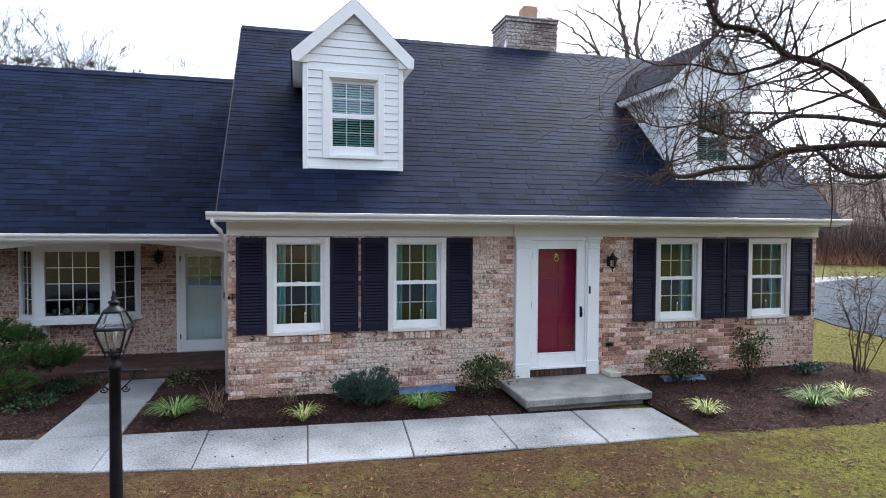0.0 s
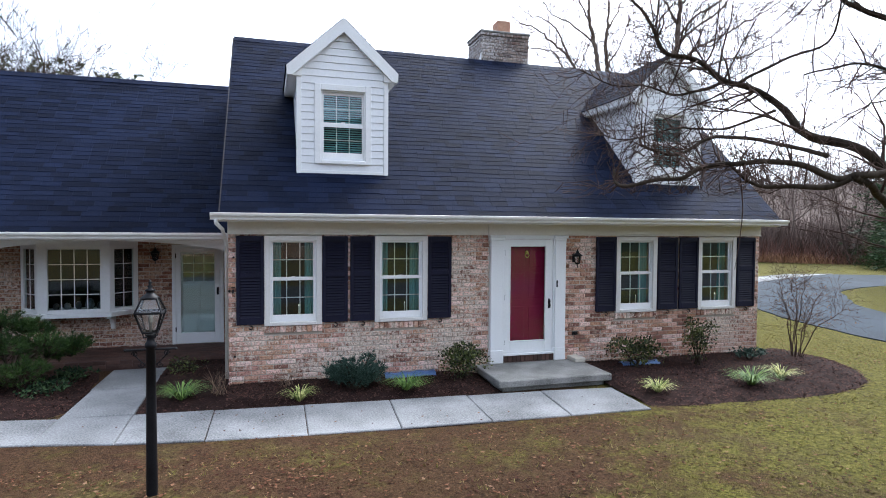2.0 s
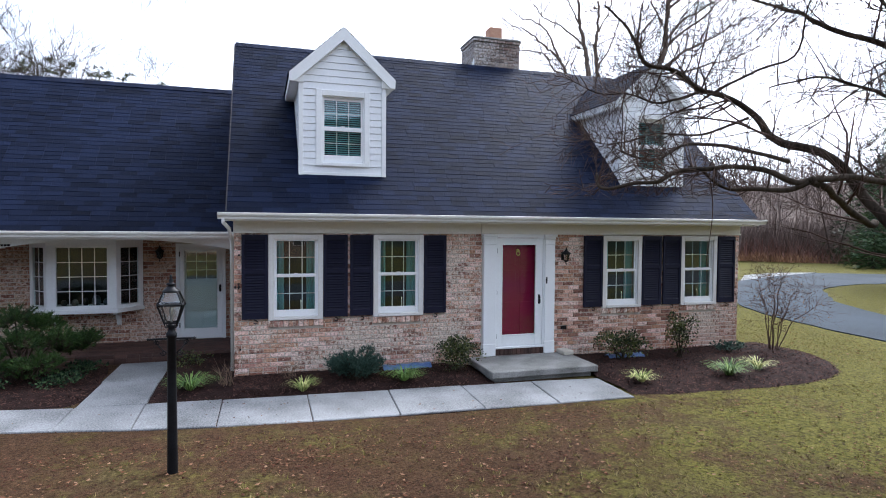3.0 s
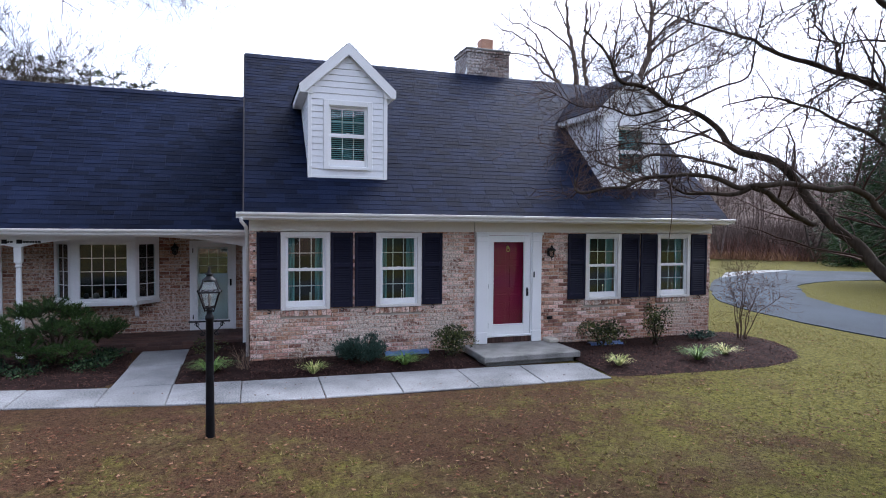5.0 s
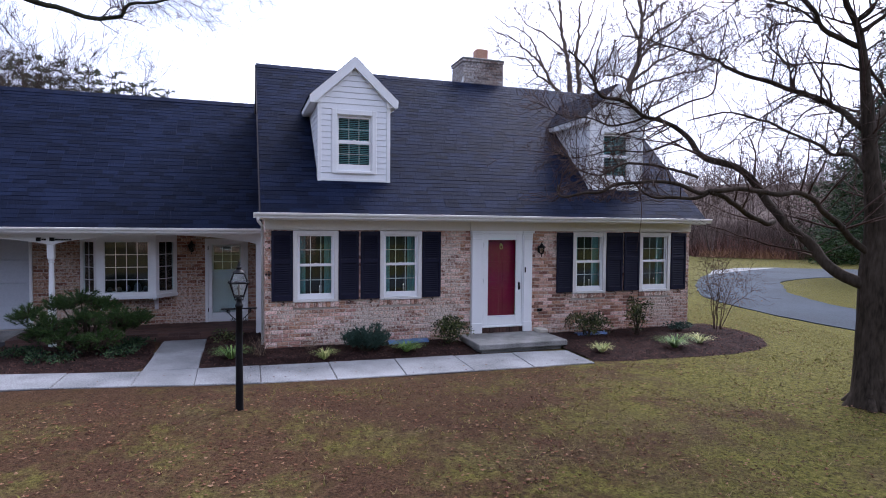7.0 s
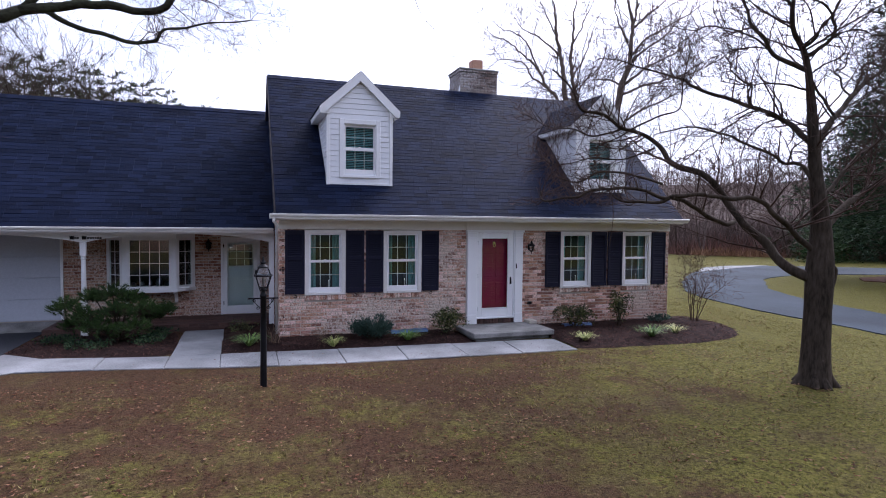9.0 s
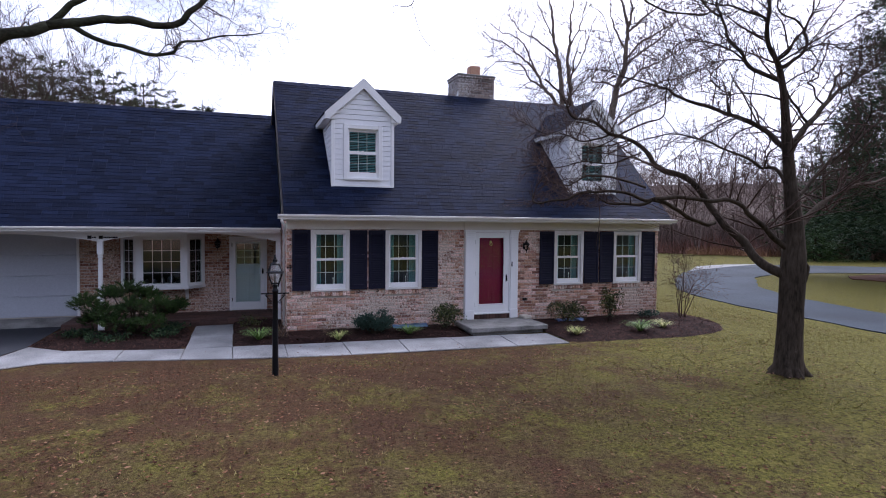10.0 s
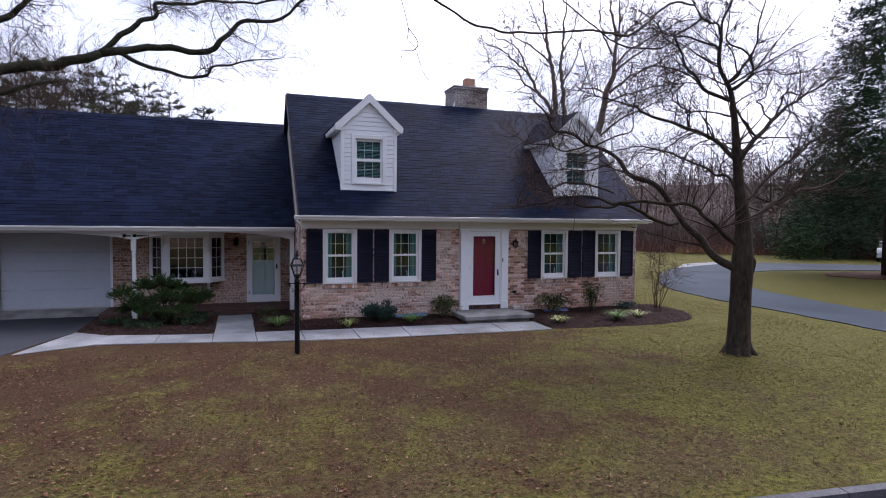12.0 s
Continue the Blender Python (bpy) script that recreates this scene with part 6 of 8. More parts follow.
def build_window_candles():
    for a, b in WIN:
        c = (a + b) / 2 + 0.09
        lamp = thing("window_candle", "lit electric candle standing on the window sill", "candle", (c, 0.13, 1.10), "candles in the windows")
        g = Geo()
        g._lathe(0, 0, [(0.045, 0.0), (0.045, 0.012), (0.012, 0.02), (0.009, 0.03), (0.009, 0.16), (0.011, 0.165)], 10)
        part("stick", g, M_IVORY, lamp)
        g = Geo()
        g._lathe(0, 0, [(0.004, 0.165), (0.008, 0.175), (0.005, 0.19), (0.001, 0.20)], 8)
        part("bulb", g, M_CANDLE, lamp, "glowing flame bulb", True)
        # inner stool and curtains
        for s in (-1, 1):
            g = Geo()
            x0 = a + 0.06 if s < 0 else b - 0.06 - 0.20
            m = 14
            pts = [(x0 + 0.20 * i / m, 0.20 + 0.022 * math.sin(i * 2.4)) for i in range(m + 1)]
            for (p, q) in zip(pts, pts[1:]):
                g.add([(p[0], p[1], 0.7), (q[0], q[1], 0.7), (q[0], q[1], 2.45), (p[0], p[1], 2.45)], [(0, 1, 2, 3)])
            cur = part("curtain", g, M_CURTAIN, None, "", True)
            tagged(cur, "teal cloth curtain hanging inside the window", "curtain", "curtains of the front windows")


# ---- trees ----
def limb(g, pts, r0, r1, n=7, wob=0.0, rng=None):
    """A limb along a rounded line; returns its samples (point, direction, radius)."""
    P = [Vector(p) for p in pts]
    out = []
    for i in range(len(P) - 1):
        p0, p1, p2, p3 = P[max(i - 1, 0)], P[i], P[i + 1], P[min(i + 2, len(P) - 1)]
        for s in range(5):
            t = s / 5
            out.append(0.5 * ((2 * p1) + (p2 - p0) * t + (2 * p0 - 5 * p1 + 4 * p2 - p3) * t * t + (3 * p1 - p0 - 3 * p2 + p3) * t ** 3))
    out.append(P[-1])
    if rng and wob:
        ph = rng.uniform(0, 50)
        out = [p + noise.noise_vector((p.x * 2.6 + ph, p.y * 2.6, p.z * 2.6)) * wob * 2.6 * min(1.0, i / 4, (len(out) - 1 - i) / 4) for i, p in enumerate(out)]
    m = len(out) - 1
    rad = [(r0 + (r1 - r0) * (i / m) ** 0.8) * (1 + 0.10 * noise.noise((out[i].x * 5, out[i].y * 5, out[i].z * 5))) for i in range(m + 1)]
    g.tube(out, rad, n)
    return [(out[i], (out[min(i + 1, m)] - out[max(i - 1, 0)]).normalized(), rad[i]) for i in range(m + 1)]


def twig_out(g, p, d, length, r, level, rng, lift=0.15, droop=0.0, wild=0.35, min_r=0.0016, low=-1.0):
    """A bare branch with its side branches."""
    steps = max(3, min(7, int(length / 0.12)))
    pts, rad = [Vector(p)], [r]
    d = Vector(d).normalized()
    for i in range(steps):
        d = (d + Vector((rng.gauss(0, wild), rng.gauss(0, wild), rng.gauss(0, wild) + lift - droop)) * 0.55).normalized()
        if pts[-1].z + d.z * length / steps < low:
            d = Vector((d.x, d.y, abs(d.z) * 0.5 + 0.1)).normalized()
        pts.append(pts[-1] + d * length / steps)
        rad.append(max(r * (1 - 0.8 * (i + 1) / steps), min_r * 0.7))
    g.tube(pts, rad, 5 if r > 0.012 else 3, False)
    if level <= 0:
        return
    kids = rng.randint(3, 4) if level > 1 else rng.randint(2, 3)
    for _ in range(kids):
        i = rng.randint(1, steps)
        base = (pts[i] - pts[i - 1]).normalized()
        side = Vector((rng.gauss(0, 1), rng.gauss(0, 1), rng.gauss(0, 0.8)))
        side = (side - base * side.dot(base)).normalized()
        nd = (base * rng.uniform(0.5, 1.0) + side * rng.uniform(0.5, 1.0)).normalized()
        twig_out(g, pts[i], nd, length * rng.uniform(0.45, 0.75), max(rad[i] * rng.uniform(0.5, 0.75), min_r), level - 1, rng, lift, droop, wild, min_r, low)


def dress(g, samples, rng, count, length, level, lift=0.2, start=0.25, droop=0.0, min_r=0.0028, low=-1.0, wild=0.30, thick=0.010):
    """Side branches along a limb: every third one is a stout branch, the rest are twigs."""
    n = len(samples)
    for k in range(count):
        i = rng.randint(int(n * start), n - 1)
        p, d, r = samples[i]
        side = Vector((rng.gauss(0, 1), rng.gauss(0, 1), rng.gauss(0, 0.9) + 0.2))
        side = (side - d * side.dot(d)).normalized()
        nd = (d * rng.uniform(0.2, 0.9) + side).normalized()
        stout = k % 3 == 0 and level > 1
        reach = length * min(max(r / 0.05, 0.5), 1.0)
        if stout:
            twig_out(g, p, nd, reach * rng.uniform(0.9, 1.5), min(max(r * 0.42, min_r * 2.6), thick * 2), level, rng, lift, droop, wild, min_r, low)
        else:
            twig_out(g, p, nd, reach * rng.uniform(0.45, 0.9), min(max(r * 0.2, min_r * 1.6), thick), min(level, 1), rng, lift, droop, wild, min_r, low)


class BareTree:
    """A leafless tree grown limb by limb: stout limbs are parts, the fine twigs one mass."""

    def __init__(self, label, o, seed, material, min_r, wob=0.016, sides=8, dense=1.0, stout=1.0):
        self.o = Vector((o[0], o[1], 0))
        self.thing = thing("tree", label, "tree", tuple(self.o))
        self.rng = random.Random(seed)
        self.material, self.min_r, self.wob, self.sides, self.dense, self.stout = material, min_r, wob, sides, dense, stout
        self.twigs = Geo()

    def branch(self, pts, r0, r1, kids, length=1.25, level=2, lift=0.06, start=0.2, low=2.85, wild=0.21, forks=0, droop=0.0, thick=0.010):
        g = Geo()
        r0, r1 = r0 * self.stout, r1 * self.stout
        s = limb(g, [tuple(Vector(p) - self.o) for p in pts], r0, r1, self.sides, self.wob, self.rng)
        dress(self.twigs, s, self.rng, int(kids * self.dense), length, level, lift, start, droop, self.min_r, low, wild, thick)
        for _ in range(forks):
            # crooked side branches with twigs of their own
            p, d, r = s[self.rng.randint(len(s) // 4, len(s) - 3)]
            d = (d * 0.5 + Vector((self.rng.gauss(0, 0.6), self.rng.gauss(0, 0.6), self.rng.uniform(-0.1, 1.0)))).normalized()
            bend = [tuple(p)]
            for _ in range(4):
                d = (d + Vector((self.rng.gauss(0, 0.4), self.rng.gauss(0, 0.4), self.rng.gauss(0.12, 0.35)))).normalized()
                q = Vector(bend[-1]) + d * self.rng.uniform(0.3, 0.55) * length
                bend.append((q.x, q.y, max(q.z, low)))
            side = limb(g, bend, min(r * 0.55, 0.030), self.min_r * 2, 6, 0.012, self.rng)
            dress(self.twigs, side, self.rng, 7, length * 0.8, level, lift, 0.2, droop, self.min_r, low, wild, thick)
        part("limb", g, self.material, self.thing, "", True)
        return s

    def finish(self, twig_material, label):
        part("twig_spray", self.twigs, twig_material, self.thing, label, True)["kind"] = "stuff"


def build_front_tree():
    t = BareTree("bare spreading tree with a forked trunk on the lawn", (8.17, -5.97), 17, M_BARK, 0.0036, dense=1.5, stout=0.84)
    rng = t.rng
    g = Geo()
    path = [(8.16, -5.98, -0.12), (8.17, -5.97, 0.15), (8.20, -5.95, 0.6), (8.23, -5.94, 1.2), (8.25, -5.94, 1.9), (8.24, -5.93, 2.6), (8.13, -5.90, 3.4), (8.07, -5.87, 4.08), (8.04, -5.84, 4.57), (7.97, -5.83, 5.06), (7.87, -5.81, 5.42), (7.66, -5.80, 5.71), (7.61, -5.80, 6.00), (7.66, -5.80, 6.35)]
    girth = (0.26, 0.235, 0.212, 0.198, 0.205, 0.150, 0.104, 0.088, 0.071, 0.055, 0.048, 0.041, 0.037, 0.032)
    P = [Vector(p) - t.o for p in path]
    line, rad = [], []
    for i in range(len(P) - 1):
        p0, p1, p2, p3 = P[max(i - 1, 0)], P[i], P[i + 1], P[min(i + 2, len(P) - 1)]
        for k in range(5):
            u = k / 5
            q = 0.5 * ((2 * p1) + (p2 - p0) * u + (2 * p0 - 5 * p1 + 4 * p2 - p3) * u * u + (3 * p1 - p0 - 3 * p2 + p3) * u ** 3)
            line.append(q)
            rad.append((girth[i] + (girth[i + 1] - girth[i]) * u) * (1 + 0.05 * noise.noise((0.0, q.z * 2.3, 4.0))))
    line.append(P[-1])
    rad.append(girth[-1])
    # the bole is not quite round: ridges run up it
    n = 22
    for q, r in zip(line, rad):
        for k in range(n):
            a = 2 * math.pi * k / n
            rr = r * (1 + 0.05 * noise.noise((math.cos(a) * 2.2, math.sin(a) * 2.2, q.z * 0.8)) + 0.03 * math.cos(5 * a + q.z))
            rr += 0.035 * max(0.0, 0.35 - q.z) * (1 + 0.9 * math.cos(4 * a + 0.6))
            g.v.append((q.x + rr * math.cos(a), q.y + rr * math.sin(a), q.z))
    for i in range(len(line) - 1):
        for k in range(n):
            g.f.append((i * n + k, i * n + (k + 1) % n, (i + 1) * n + (k + 1) % n, (i + 1) * n + k))
    for k in range(7):
        a = k * 0.898 + 0.2 * math.sin(k * 2.0)
        limb(g, [(0.17 * math.cos(a), 0.17 * math.sin(a), 0.42), (0.21 * math.cos(a), 0.21 * math.sin(a), 0.14), (0.33 * math.cos(a + 0.1), 0.33 * math.sin(a + 0.1), -0.07)], 0.03, 0.07, 7)
    limb(g, [(0.16, -0.08, 1.50), (0.215, -0.09, 1.66), (0.235, -0.10, 1.80), (0.235, -0.10, 1.88), (0.17, -0.08, 1.95)], 0.035, 0.04, 8)
    part("trunk", g, M_BARK, t.thing, "thick grey-brown trunk", True)
    b = t.branch
    # low limbs towards the house
    b([(8.14, -5.86, 1.72), (7.90, -5.55, 1.93), (7.80, -5.30, 2.24), (7.65, -5.05, 2.53), (7.58, -4.80, 2.81), (7.47, -4.60, 3.14), (7.29, -4.40, 3.46), (6.99, -4.00, 3.70), (6.89, -3.85, 3.80)], 0.105, 0.062, 12)
    b([(6.89, -3.85, 3.80), (6.79, -3.70, 4.11), (6.52, -3.58, 4.32), (6.10, -3.45, 4.41), (5.75, -3.44, 4.65), (5.25, -3.43, 4.70), (5.10, -3.42, 4.98), (4.89, -3.41, 5.25), (4.64, -3.40, 5.41)], 0.062, 0.016, 66, forks=2)
    b([(6.10, -3.45, 4.41), (5.80, -3.10, 4.30), (5.50, -2.80, 4.45), (5.10, -2.50, 4.55), (4.70, -2.20, 4.80)], 0.028, 0.008, 44)
    b([(6.70, -3.70, 4.05), (6.20, -3.40, 3.85), (5.80, -2.90, 3.90), (5.40, -2.40, 3.80), (5.10, -2.10, 3.95)], 0.024, 0.007, 40)
    b([(8.18, -5.90, 2.15), (7.90, -5.85, 2.36), (7.71, -5.84, 2.51), (7.32, -5.82, 2.79), (7.20, -5.81, 2.94), (6.86, -5.82, 3.00), (6.33, -5.86, 3.02), (5.82, -5.89, 3.04), (5.24, -5.93, 3.00)], 0.062, 0.036, 16)
    b([(7.50, -4.85, 2.64), (7.16, -5.12, 2.60), (6.90, -5.25, 2.62), (6.29, -5.50, 2.73), (5.74, -5.71, 2.91), (5.25, -5.93, 2.98)], 0.048, 0.038, 6)
    b([(5.24, -5.93, 3.00), (5.09, -5.84, 2.99), (4.82, -5.75, 3.10), (4.61, -5.67, 3.12), (4.40, -5.58, 3.08), (4.17, -5.40, 3.08), (4.00, -5.33, 3.00), (3.80, -5.26, 2.98), (3.64, -5.12, 2.93), (3.57, -5.04, 2.97), (3.59, -4.97, 3.08)], 0.036, 0.016, 34, length=0.8)
    b([(5.22, -5.92, 2.98), (5.07, -5.74, 2.91), (4.90, -5.58, 2.91), (4.73, -5.48, 2.92), (4.63, -5.44, 2.98), (4.50, -5.40, 3.12), (4.40, -5.30, 3.15)], 0.034, 0.012, 20, length=0.8)
    b([(5.34, -5.60, 3.20), (5.01, -5.20, 3.38), (4.69, -5.12, 3.41), (4.45, -5.08, 3.36), (4.21, -5.05, 3.24), (3.97, -5.01, 3.26), (3.86, -4.97, 3.31)], 0.026, 0.013, 24, length=0.8)
    # long limbs of the west side
    b([(8.07, -5.85, 3.95), (7.99, -5.62, 4.21), (7.97, -5.38, 4.38), (7.75, -5.15, 4.56), (7.54, -5.02, 4.68), (7.27, -4.88, 4.79), (6.86, -4.75, 4.91)], 0.062, 0.036, 18)
    b([(6.86, -4.75, 4.91), (6.64, -4.67, 5.01), (6.57, -4.58, 5.13), (6.42, -4.50, 5.16), (6.26, -4.43, 5.22), (5.83, -4.37, 5.30), (5.56, -4.30, 5.41), (5.10, -4.20, 5.45)], 0.036, 0.010, 56, forks=1)
    b([(8.05, -5.88, 3.35), (8.07, -5.72, 3.56), (8.11, -5.54, 3.64), (8.03, -5.36, 3.65), (7.71, -5.28, 3.85), (7.27, -5.25, 3.99), (6.91, -5.22, 4.10), (6.55, -5.20, 4.13), (6.18, -5.20, 4.18), (5.83, -5.20, 4.12), (5.48, -5.20, 4.02)], 0.044, 0.010, 50)
    b([(8.03, -5.45, 3.66), (7.93, -5.62, 3.86), (8.00, -5.80, 4.02)], 0.020, 0.014, 3)
    b([(7.96, -5.40, 4.38), (7.76, -5.37, 4.50), (7.43, -5.33, 4.50), (7.14, -5.30, 4.38), (6.87, -5.27, 4.19), (6.47, -5.23, 3.95), (6.26, -5.20, 3.75)], 0.022, 0.008, 18)
    b([(7.82, -5.40, 4.39), (7.50, -5.40, 4.29), (7.25, -5.40, 4.09), (7.07, -5.40, 3.78)], 0.018, 0.008, 8)
    b([(7.58, -5.05, 4.68), (7.55, -5.04, 4.86), (7.66, -5.03, 5.02), (7.45, -5.03, 5.08), (7.17, -5.02, 5.22), (7.17, -5.01, 5.35), (7.07, -5.00, 5.45)], 0.026, 0.012, 16)
    b([(8.00, -5.82, 4.80), (7.64, -5.67, 4.87), (7.36, -5.53, 4.92), (7.10, -5.40, 4.87), (6.70, -5.30, 4.95)], 0.024, 0.009, 20)
    b([(7.90, -5.82, 5.12), (7.47, -5.81, 5.23), (7.22, -5.80, 5.34), (7.04, -5.80, 5.51), (6.86, -5.79, 5.63), (6.75, -5.78, 5.76), (6.74, -5.77, 5.92), (6.62, -5.77, 6.04), (6.52, -5.76, 6.21), (6.57, -5.75, 6.40)], 0.046, 0.022, 26)
    b([(6.60, -5.77, 6.08), (6.30, -5.80, 6.18), (6.00, -5.85, 6.45), (5.60, -5.90, 6.60)], 0.024, 0.010, 20)
    b([(7.29, -5.70, 5.41), (7.12, -5.60, 5.57), (6.96, -5.50, 5.67), (6.68, -5.40, 5.77), (6.41, -5.30, 5.80), (6.25, -5.20, 5.73), (6.10, -5.10, 5.60), (6.01, -5.00, 5.49)], 0.023, 0.007, 34)
    b([(7.35, -5.70, 5.39), (7.12, -5.60, 5.45), (6.85, -5.50, 5.44), (6.70, -5.40, 5.38), (6.37, -5.30, 5.23), (6.04, -5.20, 5.03)], 0.017, 0.007, 24)
    b([(7.62, -5.80, 6.10), (7.49, -5.76, 6.21), (7.21, -5.72, 6.28), (6.88, -5.68, 6.33), (6.62, -5.64, 6.34), (6.30, -5.60, 6.37), (5.80, -5.50, 6.55)], 0.032, 0.010, 36)
    # top of the crown
    b([(7.66, -5.80, 6.33), (7.60, -5.78, 6.62), (7.44, -5.75, 6.64), (7.26, -5.72, 6.72), (7.07, -5.70, 6.95), (6.90, -5.65, 7.40), (6.80, -5.60, 8.00)], 0.034, 0.012, 36, forks=2)
    b([(7.66, -5.80, 6.33), (7.69, -5.80, 6.69), (7.83, -5.80, 6.96), (7.92, -5.80, 7.20), (7.90, -5.75, 7.80), (8.05, -5.70, 8.60)], 0.034, 0.012, 38, forks=2)
    b([(7.87, -5.85, 5.33), (8.05, -5.91, 5.43), (8.23, -5.98, 5.57), (8.24, -6.04, 5.73), (8.11, -6.11, 5.88), (8.13, -6.17, 6.05), (8.14, -6.24, 6.22), (8.10, -6.30, 6.60), (8.25, -6.40, 7.30)], 0.042, 0.014, 36, forks=1)
    b([(7.82, -5.85, 5.46), (7.97, -5.93, 5.61), (8.04, -6.02, 5.79), (8.12, -6.10, 5.91)], 0.030, 0.025, 5)
    b([(8.12, -6.10, 5.92), (7.88, -6.12, 6.07), (7.57, -6.15, 6.12), (7.41, -6.17, 6.24), (7.42, -6.20, 6.60), (7.20, -6.30, 7.10)], 0.027, 0.011, 24)
    b([(7.94, -5.95, 5.61), (7.91, -5.93, 5.87), (7.79, -5.92, 6.09), (7.67, -5.90, 6.21)], 0.018, 0.012, 6)
    b([(8.16, -6.10, 5.59), (8.35, -6.20, 5.69), (8.48, -6.30, 5.68), (8.64, -6.40, 5.59), (8.90, -6.50, 5.61), (9.29, -6.60, 5.68)], 0.020, 0.009, 22)
    b([(8.05, -5.80, 5.07), (8.27, -5.88, 5.22), (8.54, -5.95, 5.37), (8.55, -6.03, 5.50), (8.21, -6.10, 5.64)], 0.018, 0.010, 10)
    # east side
    b([(8.10, -5.88, 3.85), (8.36, -5.81, 4.12), (8.62, -5.74, 4.35), (9.02, -5.60, 4.60), (9.55, -5.45, 4.96)], 0.078, 0.052, 10)
    b([(9.55, -5.45, 4.96), (10.10, -5.30, 5.27), (10.77, -5.25, 5.65), (11.44, -5.20, 5.97), (12.00, -5.10, 6.40)], 0.050, 0.014, 40, forks=3)
    b([(8.73, -5.70, 4.48), (8.48, -5.72, 4.67), (8.29, -5.73, 4.81), (8.06, -5.78, 5.07)], 0.034, 0.026, 6)
    b([(9.57, -5.42, 4.95), (9.77, -5.38, 5.22), (9.85, -5.36, 5.45), (10.06, -5.34, 5.55), (10.37, -5.32, 5.54), (10.62, -5.30, 5.58)], 0.033, 0.016, 16)
    b([(9.45, -5.47, 4.87), (9.18, -5.48, 5.01), (9.07, -5.51, 5.20), (8.92, -5.54, 5.26), (9.12, -5.57, 5.36), (9.14, -5.60, 5.54), (9.30, -5.65, 6.00)], 0.026, 0.010, 16)
    b([(8.30, -5.92, 2.55), (8.86, -5.80, 2.84), (9.29, -5.67, 3.06), (9.86, -5.56, 3.29), (10.42, -5.48, 3.42), (11.19, -5.40, 3.54), (12.00, -5.30, 3.90)], 0.085, 0.022, 44, forks=2)
    b([(8.22, -5.91, 3.00), (8.74, -5.78, 3.36), (9.30, -5.66, 3.73), (9.97, -5.56, 4.07), (10.55, -5.48, 4.42), (11.21, -5.40, 4.81), (11.70, -5.30, 5.30)], 0.048, 0.014, 40, forks=2)
    b([(9.75, -5.60, 3.95), (9.95, -5.80, 4.30), (10.00, -5.95, 4.70), (9.85, -6.00, 5.00)], 0.026, 0.009, 16)
    # long thin shoots that reach forward over the lawn
    b([(7.07, -5.70, 6.95), (5.70, -6.60, 6.50), (4.40, -7.33, 5.60), (3.54, -7.67, 5.45), (2.77, -8.00, 5.24), (1.75, -8.33, 5.03), (1.07, -8.67, 4.98), (0.54, -9.00, 5.04), (0.20, -9.10, 5.20)], 0.026, 0.013, 4, length=0.5, level=1)
    b([(7.26, -5.72, 6.72), (6.40, -6.00, 6.20), (5.57, -6.60, 5.72), (4.50, -6.80, 5.60), (3.60, -7.00, 5.95), (2.95, -7.00, 6.30), (1.60, -7.10, 6.60), (0.75, -7.20, 6.50)], 0.024, 0.007, 6, length=0.7, level=1)
    for pts in ([(4.52, -5.45, 3.08), (4.56, -5.46, 2.7), (4.50, -5.45, 2.2)], [(0.75, -7.2, 6.5), (0.55, -7.25, 5.9), (0.61, -7.30, 5.65), (0.71, -7.30, 5.28), (0.70, -7.3, 5.12), (0.81, -7.30, 5.02), (0.94, -7.30, 4.68), (1.12, -7.30, 4.50)], [(0.71, -7.30, 5.28), (0.85, -7.30, 5.10), (0.79, -7.3, 4.98), (0.62, -7.3, 4.96), (0.62, -7.3, 4.86)]):
        limb(t.twigs, [tuple(Vector(p) - t.o) for p in pts], 0.008, 0.003, 4)
    dress(t.twigs, [(q, Vector((0, 0, 1)), r) for q, r in zip(line, rad)][30:], rng, 40, 1.3, 2, 0.10, 0.0, min_r=0.0034, wild=0.22)
    t.finish(M_TWIG, "fine red-brown bare twigs")


